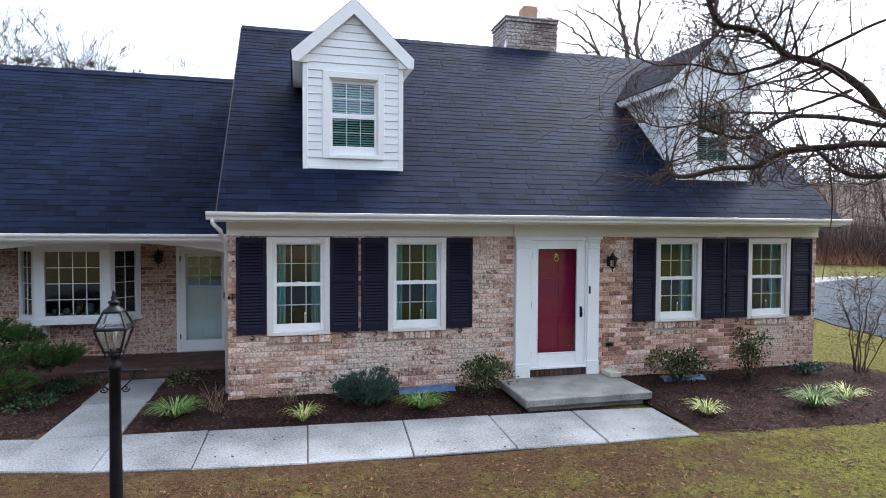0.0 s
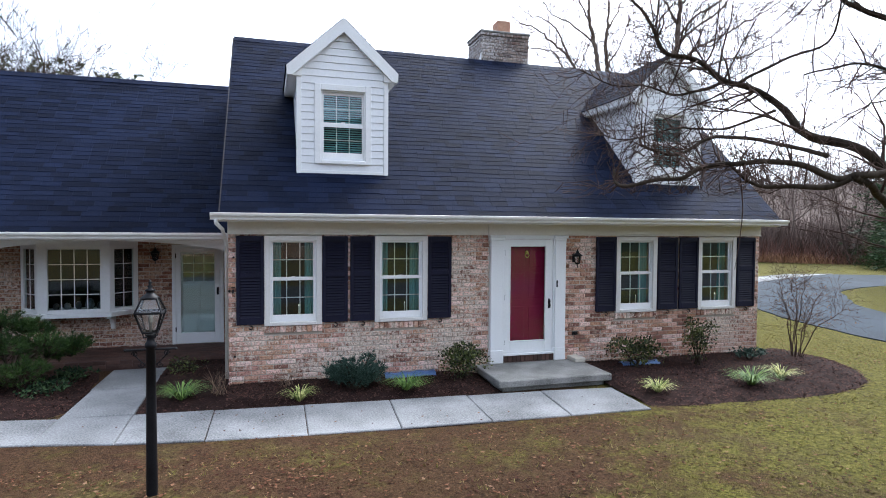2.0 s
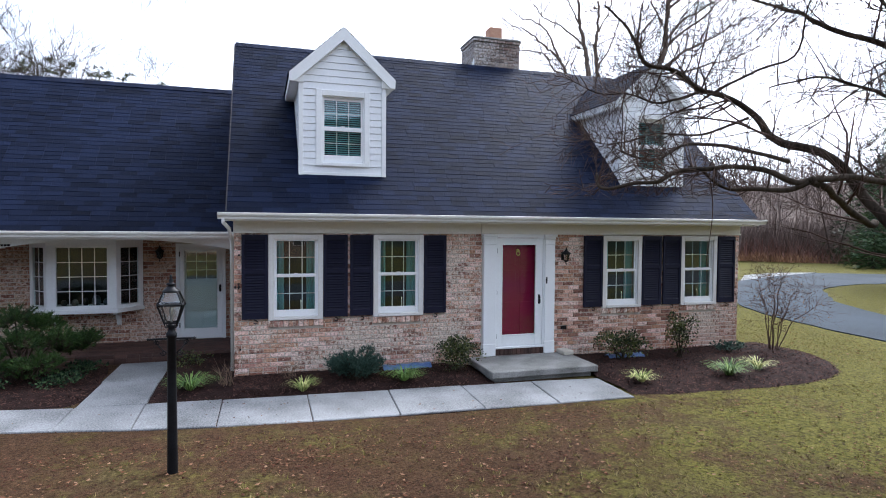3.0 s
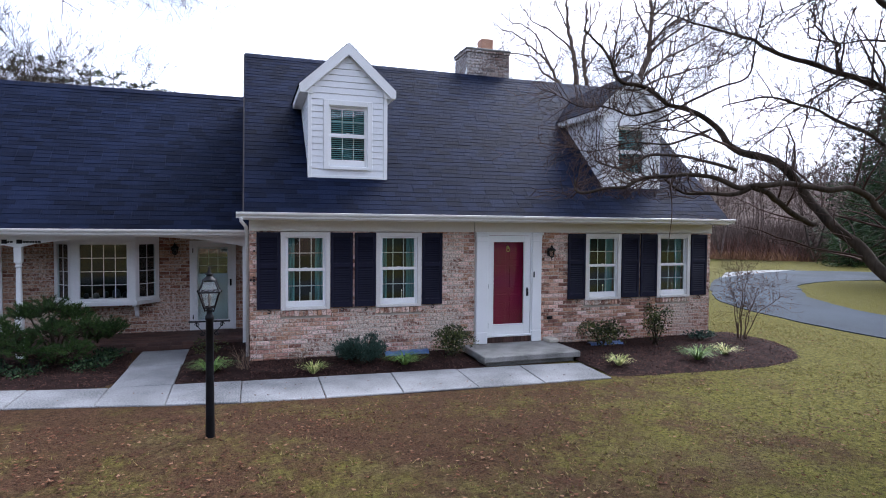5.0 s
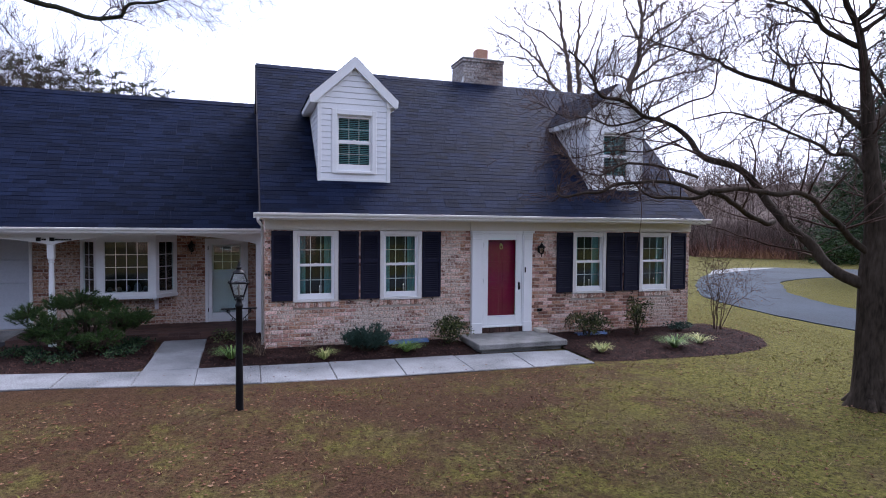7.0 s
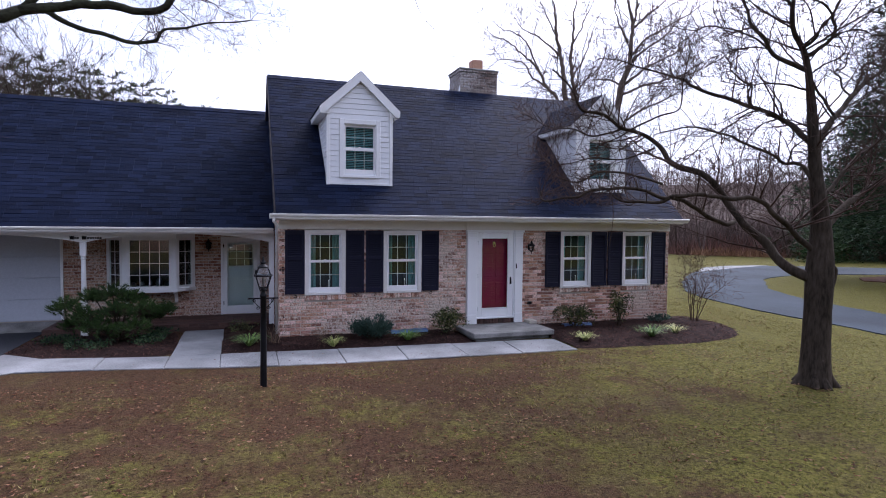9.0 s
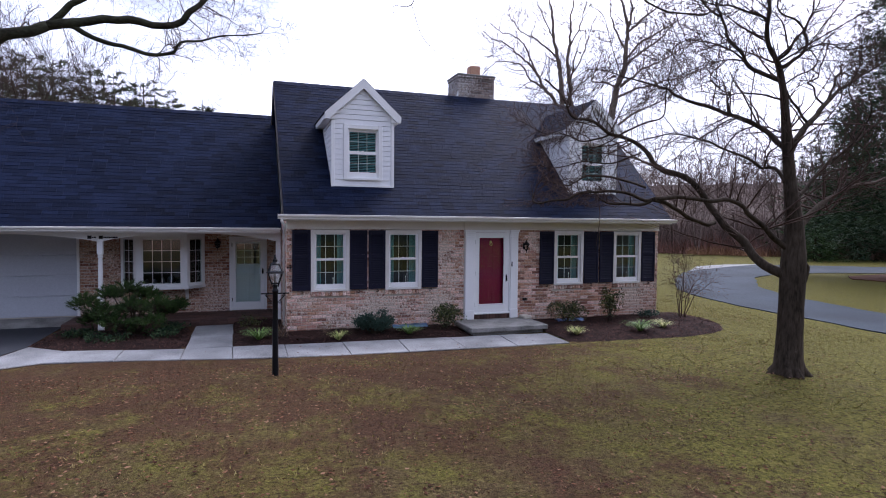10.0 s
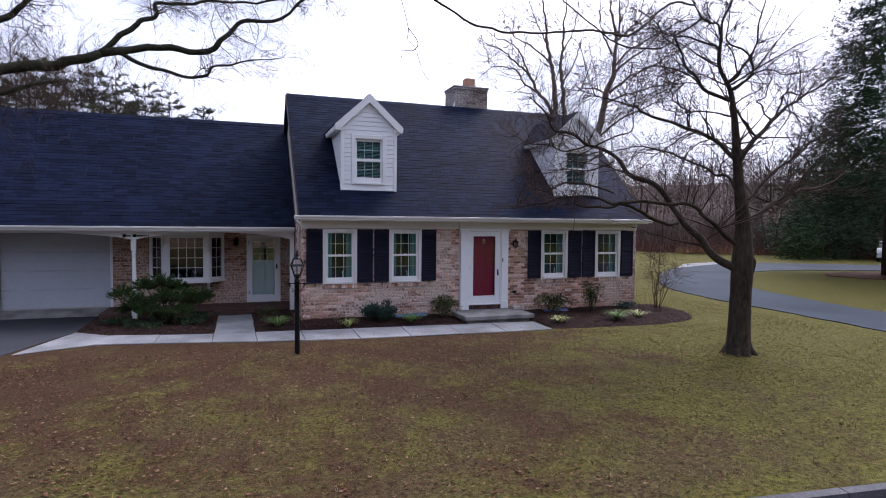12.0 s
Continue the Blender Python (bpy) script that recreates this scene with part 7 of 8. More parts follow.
def build_overhang_tree():
    t = BareTree("bare street tree whose limbs reach over the walk", (-10.0, -3.1), 23, M_BARK_LICHEN, 0.0023, 0.036, dense=1.0)
    g = Geo()
    limb(g, [(0.0, 0.0, -0.1), (0.05, 0.0, 1.2), (0.1, 0.05, 2.6), (0.3, 0.1, 4.2), (0.3, 0.1, 6.0), (0.4, 0.2, 8.5)], 0.30, 0.09, 12)
    part("trunk", g, M_BARK, t.thing, "thick bark trunk", True)
    hang = dict(length=0.82, level=3, lift=0.05, start=0.30, low=-1.0, wild=0.50, droop=0.14, thick=0.006)
    t.branch([(-9.85, -3.04, 3.26), (-8.20, -2.44, 4.58), (-6.66, -2.11, 5.19), (-5.72, -2.00, 5.36), (-4.78, -2.00, 5.56), (-4.05, -2.00, 5.86)], 0.15, 0.085, 36, **hang)
    t.branch([(-4.05, -2.00, 5.86), (-2.97, -2.00, 6.09), (-2.21, -2.00, 6.11), (-1.76, -2.00, 6.42), (-1.42, -2.00, 6.75), (-0.77, -2.00, 6.87), (-0.11, -2.00, 7.41), (0.48, -2.00, 7.66)], 0.085, 0.02, 62, **hang)
    t.branch([(-4.05, -2.00, 5.85), (-3.43, -2.00, 6.48), (-3.07, -2.00, 6.62), (-3.04, -2.00, 6.90), (-2.48, -2.00, 7.03), (-1.64, -2.00, 7.15), (-0.51, -2.11, 7.33)], 0.06, 0.018, 84, **hang)
    t.branch([(-3.70, -2.00, 5.90), (-3.12, -2.00, 5.64), (-2.27, -2.00, 5.54), (-1.99, -2.00, 5.80), (-1.42, -2.00, 5.94), (-0.59, -2.00, 6.12)], 0.05, 0.010, 66, **hang)
    t.branch([(-9.74, -2.99, 4.47), (-7.10, -2.33, 5.68), (-5.70, -2.00, 6.30), (-5.42, -2.00, 6.54), (-5.13, -2.00, 6.84), (-4.25, -2.00, 7.77)], 0.09, 0.03, 60, **hang)
    t.branch([(-8.09, -2.44, 4.25), (-6.44, -2.11, 4.69), (-5.73, -2.00, 4.93), (-5.26, -2.00, 5.13), (-4.70, -2.00, 5.24)], 0.07, 0.03, 46, **hang)
    t.finish(M_TWIG, "fine hanging bare twigs")


def bare_tree_meshes(seed, height, spread, min_r=0.007, stems=1, material=None, level=3, wild=0.24):
    """A tall leafless tree: leaders with long rising branches that thin out to twigs."""
    rng = random.Random(seed)
    g, t = Geo(), Geo()
    for k in range(stems):
        a = 6.28 * k / stems + rng.uniform(-0.5, 0.5)
        lean = 0.20 if stems > 1 else 0.03
        pts = [(0, 0, -0.2)]
        for i in range(1, 8):
            u = i / 7
            pts.append((math.cos(a) * lean * height * u ** 0.8 + rng.gauss(0, 0.022) * height * u, math.sin(a) * lean * height * u ** 0.8 + rng.gauss(0, 0.022) * height * u, height * u))
        s = limb(g, pts, height * 0.0085 + 0.03, 0.010, 7)
        for i in range(9, len(s)):
            for _ in range(2 if rng.random() < 0.35 else 1):
                if rng.random() < 0.55:
                    p, d, r = s[i]
                    u = i / len(s)
                    az = rng.uniform(0, 6.28)
                    nd = Vector((math.cos(az), math.sin(az), rng.uniform(0.35, 1.2))).normalized()
                    twig_out(t, p, nd, spread * height * (1.15 - u) * rng.uniform(0.5, 1.1), max(r * 0.4, min_r), level, rng, 0.12, 0, wild, min_r)
    return g.mesh("trunk", material or M_BARK_FAR, True), t.mesh("crown", material or M_BARK_FAR)


def build_background_trees():
    far = dict(length=2.6, level=3, lift=0.14, start=0.15, low=3.0, wild=0.17, thick=0.016)
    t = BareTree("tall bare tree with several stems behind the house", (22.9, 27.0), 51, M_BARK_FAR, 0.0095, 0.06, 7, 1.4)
    x, y = 22.9, 27.0

    def b(pts, r0, r1, kids):
        t.branch([(x + p[0], y + p[1], p[2]) for p in pts], r0, r1, kids, **far)
    b([(0.1, 0, -0.2), (0.1, 0, 4.0), (0, 0, 8.0), (0, 0, 10.8), (-0.2, 0.1, 13.3), (-0.3, 0.2, 15.0), (-0.6, 0.3, 16.4), (-0.8, 0.4, 17.7), (-0.9, 0.5, 19.5), (-1.2, 0.6, 21.2), (-1.4, 0.8, 24.0)], 0.34, 0.03, 30)
    b([(0.3, 0, 3.0), (0.5, -0.3, 8.0), (0.5, -0.3, 11.9), (0.4, -0.2, 13.7), (0.2, -0.1, 15.4), (0.4, -0.2, 16.8), (0.4, -0.2, 18.5), (0.6, -0.3, 20.3), (0.6, -0.4, 23.5)], 0.26, 0.03, 28)
    b([(-0.3, 0.2, 15.4), (-1.7, 0.9, 16.9), (-2.9, 1.4, 17.6), (-3.6, 1.7, 18.4), (-4.0, 1.9, 19.1)], 0.08, 0.02, 12)
    b([(0.4, -0.2, 14.1), (0.9, -0.6, 15.0), (1.4, -0.9, 16.5), (1.6, -1.0, 17.5), (2.0, -1.3, 18.6)], 0.07, 0.02, 12)
    b([(0.4, -0.2, 16.5), (1.0, -0.6, 18.0), (1.3, -0.8, 19.3), (1.4, -0.9, 21.0)], 0.07, 0.02, 12)
    b([(0.0, 0.0, 9.6), (-0.3, 0.2, 11.8), (-1.3, 0.7, 13.3), (-1.9, 1.0, 14.6), (-2.5, 1.3, 15.3), (-3.3, 1.6, 16.0), (-4.2, 1.9, 16.9), (-5.0, 2.2, 17.1), (-5.9, 2.5, 17.8)], 0.17, 0.02, 34)
    b([(-1.9, 1.0, 14.6), (-2.7, 1.4, 16.6), (-3.5, 1.7, 17.3), (-4.6, 2.1, 17.8), (-5.4, 2.3, 18.4)], 0.08, 0.02, 16)
    b([(-1.2, 0.7, 13.2), (-2.3, 1.2, 14.0), (-2.7, 1.4, 14.9), (-3.5, 1.7, 15.3), (-4.6, 2.1, 15.4), (-5.2, 2.3, 15.0)], 0.09, 0.02, 22)
    b([(-0.7, 0.4, 17.0), (-1.3, 0.7, 18.4), (-1.7, 0.9, 19.5), (-2.1, 1.1, 20.6)], 0.07, 0.02, 12)
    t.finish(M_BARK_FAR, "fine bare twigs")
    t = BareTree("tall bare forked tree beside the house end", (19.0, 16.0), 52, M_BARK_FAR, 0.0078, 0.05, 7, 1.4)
    x, y = 19.0, 16.0
    far["length"] = 2.3
    b([(0.1, 0, -0.2), (0.2, -0.1, 3.0), (0.3, -0.2, 6.0), (0.4, -0.3, 8.4), (0.7, -0.5, 10.6), (1.0, -0.7, 11.6), (1.0, -0.7, 12.5), (1.1, -0.8, 13.8), (0.9, -0.6, 15.2), (0.8, -0.5, 16.2), (0.6, -0.4, 18.2)], 0.30, 0.03, 34)
    b([(1.0, -0.7, 11.6), (1.4, -1.1, 12.3), (2.3, -1.8, 13.0), (2.9, -2.4, 13.9), (3.3, -2.6, 14.8)], 0.09, 0.02, 18)
    b([(1.1, -0.8, 13.7), (1.8, -1.3, 14.4), (2.5, -2.0, 15.2), (2.8, -2.3, 16.3)], 0.08, 0.02, 16)
    b([(0.8, -0.6, 10.6), (1.8, -1.4, 11.5), (2.5, -2.0, 11.9), (3.4, -2.9, 12.5), (4.3, -4.0, 13.2)], 0.09, 0.02, 24)
    b([(0.6, -0.5, 10.0), (1.6, -1.2, 10.4), (2.5, -2.0, 10.7), (3.4, -2.9, 10.9), (4.2, -3.6, 11.4)], 0.08, 0.02, 22)
    b([(0.7, -0.5, 10.5), (0.1, -0.1, 10.9), (-0.5, 0.3, 11.0), (-0.2, 0.1, 12.0), (0.0, 0.0, 12.8)], 0.07, 0.02, 12)
    b([(1.1, -0.8, 13.8), (1.3, -0.9, 14.8), (1.2, -0.9, 15.8), (1.3, -0.9, 17.6)], 0.08, 0.02, 16)
    b([(1.0, -0.7, 12.1), (1.8, -1.4, 13.1), (3.1, -2.6, 14.0), (4.1, -3.7, 14.8)], 0.08, 0.02, 22)
    b([(0.9, -0.7, 12.9), (0.5, -0.4, 13.9), (0.3, -0.2, 15.2), (0.3, -0.2, 17.0)], 0.07, 0.02, 14)
    b([(0.4, -0.3, 8.0), (1.4, -0.9, 9.0), (2.6, -1.6, 9.6), (3.9, -2.2, 10.4)], 0.08, 0.02, 20)
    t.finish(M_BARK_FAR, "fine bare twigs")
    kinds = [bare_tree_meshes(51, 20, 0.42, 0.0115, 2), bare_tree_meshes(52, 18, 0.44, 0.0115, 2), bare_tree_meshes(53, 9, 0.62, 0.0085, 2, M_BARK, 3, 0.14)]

    def put(k, x, y, s, rz, label):
        t = thing("tree", label, "tree", (x, y, 0))
        t.scale = (s, s, s)
        t.rotation_euler = (0, 0, rz)
        tr, br = kinds[k]
        a = new("trunk", tr)
        a.parent = t
        b = new("crown", br)
        b.parent = t
    put(0, 30.0, 30.0, 0.62, 5.1, "bare many-stemmed tree behind the lawn")
    put(1, 36.0, 38.0, 0.6, 1.1, "bare forked tree at the edge of the woods")
    for x, y, s, rz in ((-17.4, 33, 1.42, 0), (-13.0, 32, 1.45, 1.5), (-21.5, 33, 1.42, 3.0), (-9.2, 34, 1.40, 4.2), (-15.2, 36, 1.6, 2.6)):
        put(2, x, y, s, rz, "bare tree behind the garage wing")
    # pines behind the wing
    pines = [flat_pine_meshes(61, 15.6, 3.9, 11), flat_pine_meshes(62, 15.2, 3.4, 10), flat_pine_meshes(63, 14.6, 1.8, 9)]
    for k, x, y, s, rz in ((0, -44.5, 95.0, 1.87, 3.0), (0, -38.6, 94.0, 1.85, 0.0), (1, -33.1, 97.0, 1.95, 4.4), (1, -28.8, 95.0, 1.87, 2.0), (0, -23.8, 96.0, 1.79, 3.7), (1, -20.1, 94.0, 1.77, 1.2), (0, -16.2, 96.0, 1.69, 5.0), (1, -12.3, 95.0, 1.62, 0.6), (2, -7.0, 96.0, 1.66, 1.0)):
        t = thing("pine_tree", "slender pine rising behind the wing roof" if k == 2 else "dark open-crowned pine behind the garage wing", "pine tree", (x, y, 0))
        t.scale = (s, s, s)
        t.rotation_euler = (0, 0, rz)
        for nm, me in zip(("trunk", "crown"), pines[k]):
            o = new(nm, me)
            o.parent = t
    # big spruces on the east island
    spruce = conifer_meshes(71, 20.0, 6.0, 66, 0.16, M_NEEDLE_DK, layered=True)
    low_spruce = conifer_meshes(74, 15.0, 5.6, 44, 0.02, M_NEEDLE_DK, layered=True)
    for x, y, s, rz, sz in ((32.3, 7.0, 1.05, 0.0, 1.05), (47.5, 21.5, 0.95, 2.2, 0.9), (36.5, 3.0, 1.0, 4.0, 1.0), (61.0, 26.0, 0.9, 1.0, 0.9), (53.5, 17.5, 1.0, 3.0, 1.0)):
        t = thing("spruce_tree", "tall dark green spruce beyond the side road", "spruce tree", (x, y, 0))
        t.scale = (s, s, sz)
        t.rotation_euler = (0, 0, rz)
        for nm, me in zip(("trunk", "crown"), low_spruce if x > 40 else spruce):
            o = new(nm, me)
            o.parent = t
    g = Geo()
    g.prism([(32.0 + (3.4 + 0.3 * math.sin(i * 2.3)) * math.cos(i * 0.314), 7.0 + (2.4 + 0.2 * math.cos(i * 1.7)) * math.sin(i * 0.314)) for i in range(20)], "z", -0.2, -0.025)
    structure("mulch_bed", g, M_LITTER, "ring of red-brown needles under the big spruce", "mulch bed")
    # added pine; its brighter green paints the sunlit patch on the spruces
    young = conifer_meshes(73, 5.4, 2.3, 22, 0.04, M_NEEDLE, layered=True)
    t = thing("pine_tree", "added pine with a sunlit patch painted in its bright green", "pine tree", (41.8, 20.4, 0.0))
    for nm, me in zip(("trunk", "crown"), young):
        o = new(nm, me)
        o.parent = t
    small = conifer_meshes(72, 1.9, 0.8, 12, 0.02, M_NEEDLE_DK, layered=True)
    t = thing("conifer_shrub", "small dark cone-shaped evergreen before the woods", "shrub", (51.8, 29.6, 0.1))
    for nm, me in zip(("trunk", "crown"), small):
        o = new(nm, me)
        o.parent = t


def flat_pine_meshes(seed, height, radius, layers):
    """A pine with level tiers of branches, each branchlet ending in a fan of needles."""
    rng = random.Random(seed)
    g, c = Geo(), Geo()
    g.tube([(0, 0, -0.3), (0.1, 0, height * 0.5), (0, 0.05, height * 0.98)], [height * 0.012 + 0.05, height * 0.009, 0.02], 8)

    def fan(p, d, size):
        for _ in range(11):
            e = (d + Vector((rng.gauss(0, 0.6), rng.gauss(0, 0.6), rng.gauss(0.30, 0.40)))).normalized()
            w = e.cross(Vector((rng.gauss(0, 1), rng.gauss(0, 1), rng.gauss(0, 1)))).normalized() * size * 0.07
            c.add([tuple(p - w), tuple(p + w), tuple(p + e * size * rng.uniform(0.7, 1.2))], [(0, 1, 2)])
    for i in range(layers):
        u = (i + rng.uniform(-0.3, 0.3)) / layers
        z0 = height * (0.46 + 0.53 * u)
        r = radius * (1.0 - u) ** 0.62 * rng.uniform(0.75, 1.1) + 0.25
        n = rng.randint(5, 7)
        for k in range(n):
            a = 6.28 * k / n + rng.uniform(-0.4, 0.4) + i * 1.9
            ln = r * rng.uniform(0.5, 1.2)
            z = z0 + rng.uniform(-0.5, 0.5) * height * 0.5 / layers
            out = Vector((math.cos(a), math.sin(a), 0.0))
            rise = rng.uniform(0.0, 0.42)
            pts = [Vector((0, 0, z - 0.1)) + out * ln * q + Vector((0, 0, rise * ln * q * q)) for q in (0.0, 0.35, 0.7, 1.0)]
            g.tube(pts, [0.03, 0.02, 0.014, 0.008], 4, False)
            for _ in range(max(6, int(ln * 7.0))):
                q = rng.uniform(0.28, 1.0)
                p = pts[0].lerp(pts[3], q)
                p.z = z - 0.1 + rise * ln * q * q
                sd = (out * rng.uniform(0.4, 1.0) + Vector((-out.y, out.x, 0)) * rng.choice((-1, 1)) * rng.uniform(0.3, 1.0) + Vector((0, 0, rng.uniform(0.0, 0.35)))).normalized()
                tip = p + sd * rng.uniform(0.25, 0.75) * (0.5 + 0.12 * ln)
                g.tube([p, tip], [0.014, 0.008], 3, False)
                fan(tip, sd, rng.uniform(0.28, 0.46))
                if rng.random() < 0.6:
                    fan(p.lerp(tip, 0.5), sd, rng.uniform(0.24, 0.4))
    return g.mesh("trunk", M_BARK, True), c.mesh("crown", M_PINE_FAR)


def conifer_meshes(seed, height, radius, whorls, clear, material, layered):
    rng = random.Random(seed)
    g, c = Geo(), Geo()
    g.tube([(0, 0, -0.3), (0, 0, height * 0.5), (0, 0, height * 0.97)], [height * 0.018 + 0.05, height * 0.012, 0.02], 8)
    for i in range(whorls):
        u = i / whorls
        z = height * (clear + (1 - clear) * u) + rng.uniform(-0.4, 0.4) * height / whorls
        r = radius * ((1 - u) ** 0.8 + 0.05) if layered else radius * (math.sin(math.pi * min(u * 0.85 + 0.22, 1.0)) ** 0.7 + 0.05) * rng.uniform(0.6, 1.1)
        n = 10 if layered else 5
        for k in range(n):
            a = 6.28 * k / n + rng.uniform(-0.35, 0.35) + i
            ln = r * rng.uniform(0.7, 1.12)
            dip = -0.22 if layered else 0.15
            tip = Vector((math.cos(a) * ln, math.sin(a) * ln, z + dip * ln + rng.uniform(-0.1, 0.1) * ln))
            base = Vector((0, 0, z + rng.uniform(-0.6, 0.6) * height / whorls))
            tip.z += rng.uniform(-0.12, 0.12) * ln
            c.tube([base, tip], [0.03, 0.008], 3, False)
            m = max(6, int(ln * (11 if layered else 19)))
            for j in range(m):
                t = rng.uniform(0.25, 1.0)
                p = base.lerp(tip, t)
                sz = rng.uniform(0.22, 0.55) * (0.5 + 0.11 * radius) * (1.1 - 0.4 * t)
                p = p + Vector((rng.gauss(0, 0.05), rng.gauss(0, 0.05), rng.gauss(0, 0.05))) * radius
                d = Vector((math.cos(a) + rng.gauss(0, 0.7), math.sin(a) + rng.gauss(0, 0.7), rng.uniform(-0.6, 0.3) if layered else rng.uniform(-0.2, 0.8))).normalized()
                w = d.cross(Vector((rng.gauss(0, 1), rng.gauss(0, 1), rng.gauss(0, 1)))).normalized() * sz * 0.16
                for f in (-1, 0, 1):
                    e = p + (d + w.normalized() * 0.55 * f).normalized() * sz
                    c.add([tuple(p - w * 0.3), tuple(p + w * 0.3), tuple(e)], [(0, 1, 2)])
    return g.mesh("trunk", M_BARK, True), c.mesh("crown", material)


def build_woods():
    """Far winter woods on rising land: stems and twig sprays, one mass of stuff."""
    rng = random.Random(81)

    def land(dist):
        return 10.6 * smooth01(64, 132, dist)
    g = Geo()
    n = 110
    for i in range(n + 1):
        a = radians(-60 + 145 * i / n)
        for d, z in ((63, -0.5), (80, 2.6), (100, 7.0), (130, 11.0), (170, 13.0)):
            k = 1 + 0.22 * noise.noise((math.sin(a) * 5, math.cos(a) * 5, d * 0.02)) + 0.10 * noise.noise((math.sin(a) * 17, math.cos(a) * 17, d * 0.03))
            g.v.append((-2 + d * math.sin(a), -12 + d * math.cos(a) + (10 if a < 0.15 else 0), z * k - 0.3))
    for i in range(n):
        for k in range(4):
            b = i * 5 + k
            g.f.append((b, b + 5, b + 6, b + 1))
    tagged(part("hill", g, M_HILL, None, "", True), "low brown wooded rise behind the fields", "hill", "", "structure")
    g = Geo()
    for _ in range(2300):
        a = rng.uniform(-40, 72)
        d = rng.uniform(0, 1) ** 0.8
        dist = 63 + d * 72
        x = -2 + dist * math.sin(radians(a))
        y = -12 + dist * math.cos(radians(a)) + (10 if a < 8 else 0)
        h = rng.uniform(3.0, 6.2)
        if noise.noise((x * 0.05, y * 0.05, 5.0)) > 0.18:
            h *= 1.3
        r = rng.uniform(0.025, 0.07)
        lx, ly = rng.gauss(0, 0.10) * h, rng.gauss(0, 0.10) * h
        z0 = land(dist) - 0.2
        g.tube([(x, y, z0), (x + lx * 0.5, y + ly * 0.5, z0 + h * 0.5), (x + lx, y + ly, z0 + h)], [r, r * 0.7, 0.02], 3, False)
        for _ in range(26):
            u = rng.uniform(0.12, 1.0)
            p = Vector((x + lx * u, y + ly * u, z0 + h * u))
            az, el = rng.uniform(0, 6.28), rng.uniform(-0.15, 0.85)
            ln = rng.uniform(0.7, 2.2) * (1.2 - u * 0.6)
            q = p + Vector((math.cos(az) * math.cos(el), math.sin(az) * math.cos(el), math.sin(el))) * ln
            w = Vector((-math.sin(az), math.cos(az), 0)) * 0.035
            g.add([tuple(p - w), tuple(p + w), tuple(q)], [(0, 1, 2)])
            for _ in range(3):
                p2 = p.lerp(q, rng.uniform(0.3, 0.9))
                q2 = p2 + Vector((rng.gauss(0, 1), rng.gauss(0, 1), rng.uniform(0, 1.2))).normalized() * ln * 0.5
                w2 = Vector((rng.gauss(0, 1), rng.gauss(0, 1), 0)).normalized() * 0.02
                g.add([tuple(p2 - w2), tuple(p2 + w2), tuple(q2)], [(0, 1, 2)])
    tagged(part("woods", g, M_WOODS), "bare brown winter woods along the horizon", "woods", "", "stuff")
    g = Geo()
    for _ in range(14000):
        a = rng.uniform(8, 72)
        dist = rng.uniform(57, 63)
        x, y = -2 + dist * math.sin(radians(a)), -12 + dist * math.cos(radians(a))
        if noise.noise((x * 0.12, y * 0.12, 0)) < -0.05:
            continue
        h = rng.uniform(0.25, 0.85)
        w = 0.05
        g.add([(x - w, y, 0.05), (x + w, y, 0.05), (x + rng.gauss(0, 0.25), y + rng.gauss(0, 0.25), 0.05 + h)], [(0, 1, 2)])
    tagged(part("field_grass", g, M_SEDGE), "tall dry orange-brown grass before the woods", "tall grass", "", "stuff")
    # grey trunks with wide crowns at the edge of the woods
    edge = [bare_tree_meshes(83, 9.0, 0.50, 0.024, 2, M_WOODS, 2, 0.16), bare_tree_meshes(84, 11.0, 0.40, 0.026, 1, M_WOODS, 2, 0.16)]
    for i in range(18):
        a, dist = radians(14 + 3.05 * i + rng.uniform(-0.8, 0.8)), rng.uniform(57, 66)
        t = thing("tree", "grey bare tree at the edge of the woods", "tree", (-2 + dist * math.sin(a), -12 + dist * math.cos(a), 0.2), "bare trees at the edge of the woods")
        t.scale = (1, 1, rng.uniform(0.75, 1.15))
        t.rotation_euler = (0, 0, rng.uniform(0, 6.28))
        for nm, me in zip(("trunk", "crown"), edge[i % 2]):
            ob = new(nm, me)
            ob.parent = t
    # russet scrub under them
    g = Geo()
    for _ in range(16000):
        a = rng.uniform(8, 72)
        dist = rng.uniform(58, 66)
        x, y = -2 + dist * math.sin(radians(a)), -12 + dist * math.cos(radians(a))
        h = rng.uniform(0.5, 2.4) * (0.6 + 0.8 * abs(noise.noise((x * 0.15, y * 0.15, 2.0))))
        w = rng.uniform(0.02, 0.04)
        g.add([(x - w, y, 0.0), (x + w, y, 0.0), (x + rng.gauss(0, 0.6), y + rng.gauss(0, 0.6), h)], [(0, 1, 2)])
    tagged(part("scrub", g, M_SCRUB), "russet leafless scrub before the woods", "brush", "", "stuff")
    # thicket of brush at the foot of the woods
    g = Geo()
    for _ in range(42000):
        a = rng.uniform(-12, 72)
        dist = rng.uniform(61, 75)
        x, y = -2 + dist * math.sin(radians(a)), -12 + dist * math.cos(radians(a)) + (10 if a < 8 else 0)
        h = rng.uniform(1.0, 4.6)
        w = rng.uniform(0.02, 0.05)
        g.add([(x - w, y, 0.0), (x + w, y, 0.0), (x + rng.gauss(0, 1.3), y + rng.gauss(0, 1.3), h)], [(0, 1, 2)])
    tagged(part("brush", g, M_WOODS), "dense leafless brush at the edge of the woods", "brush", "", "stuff")


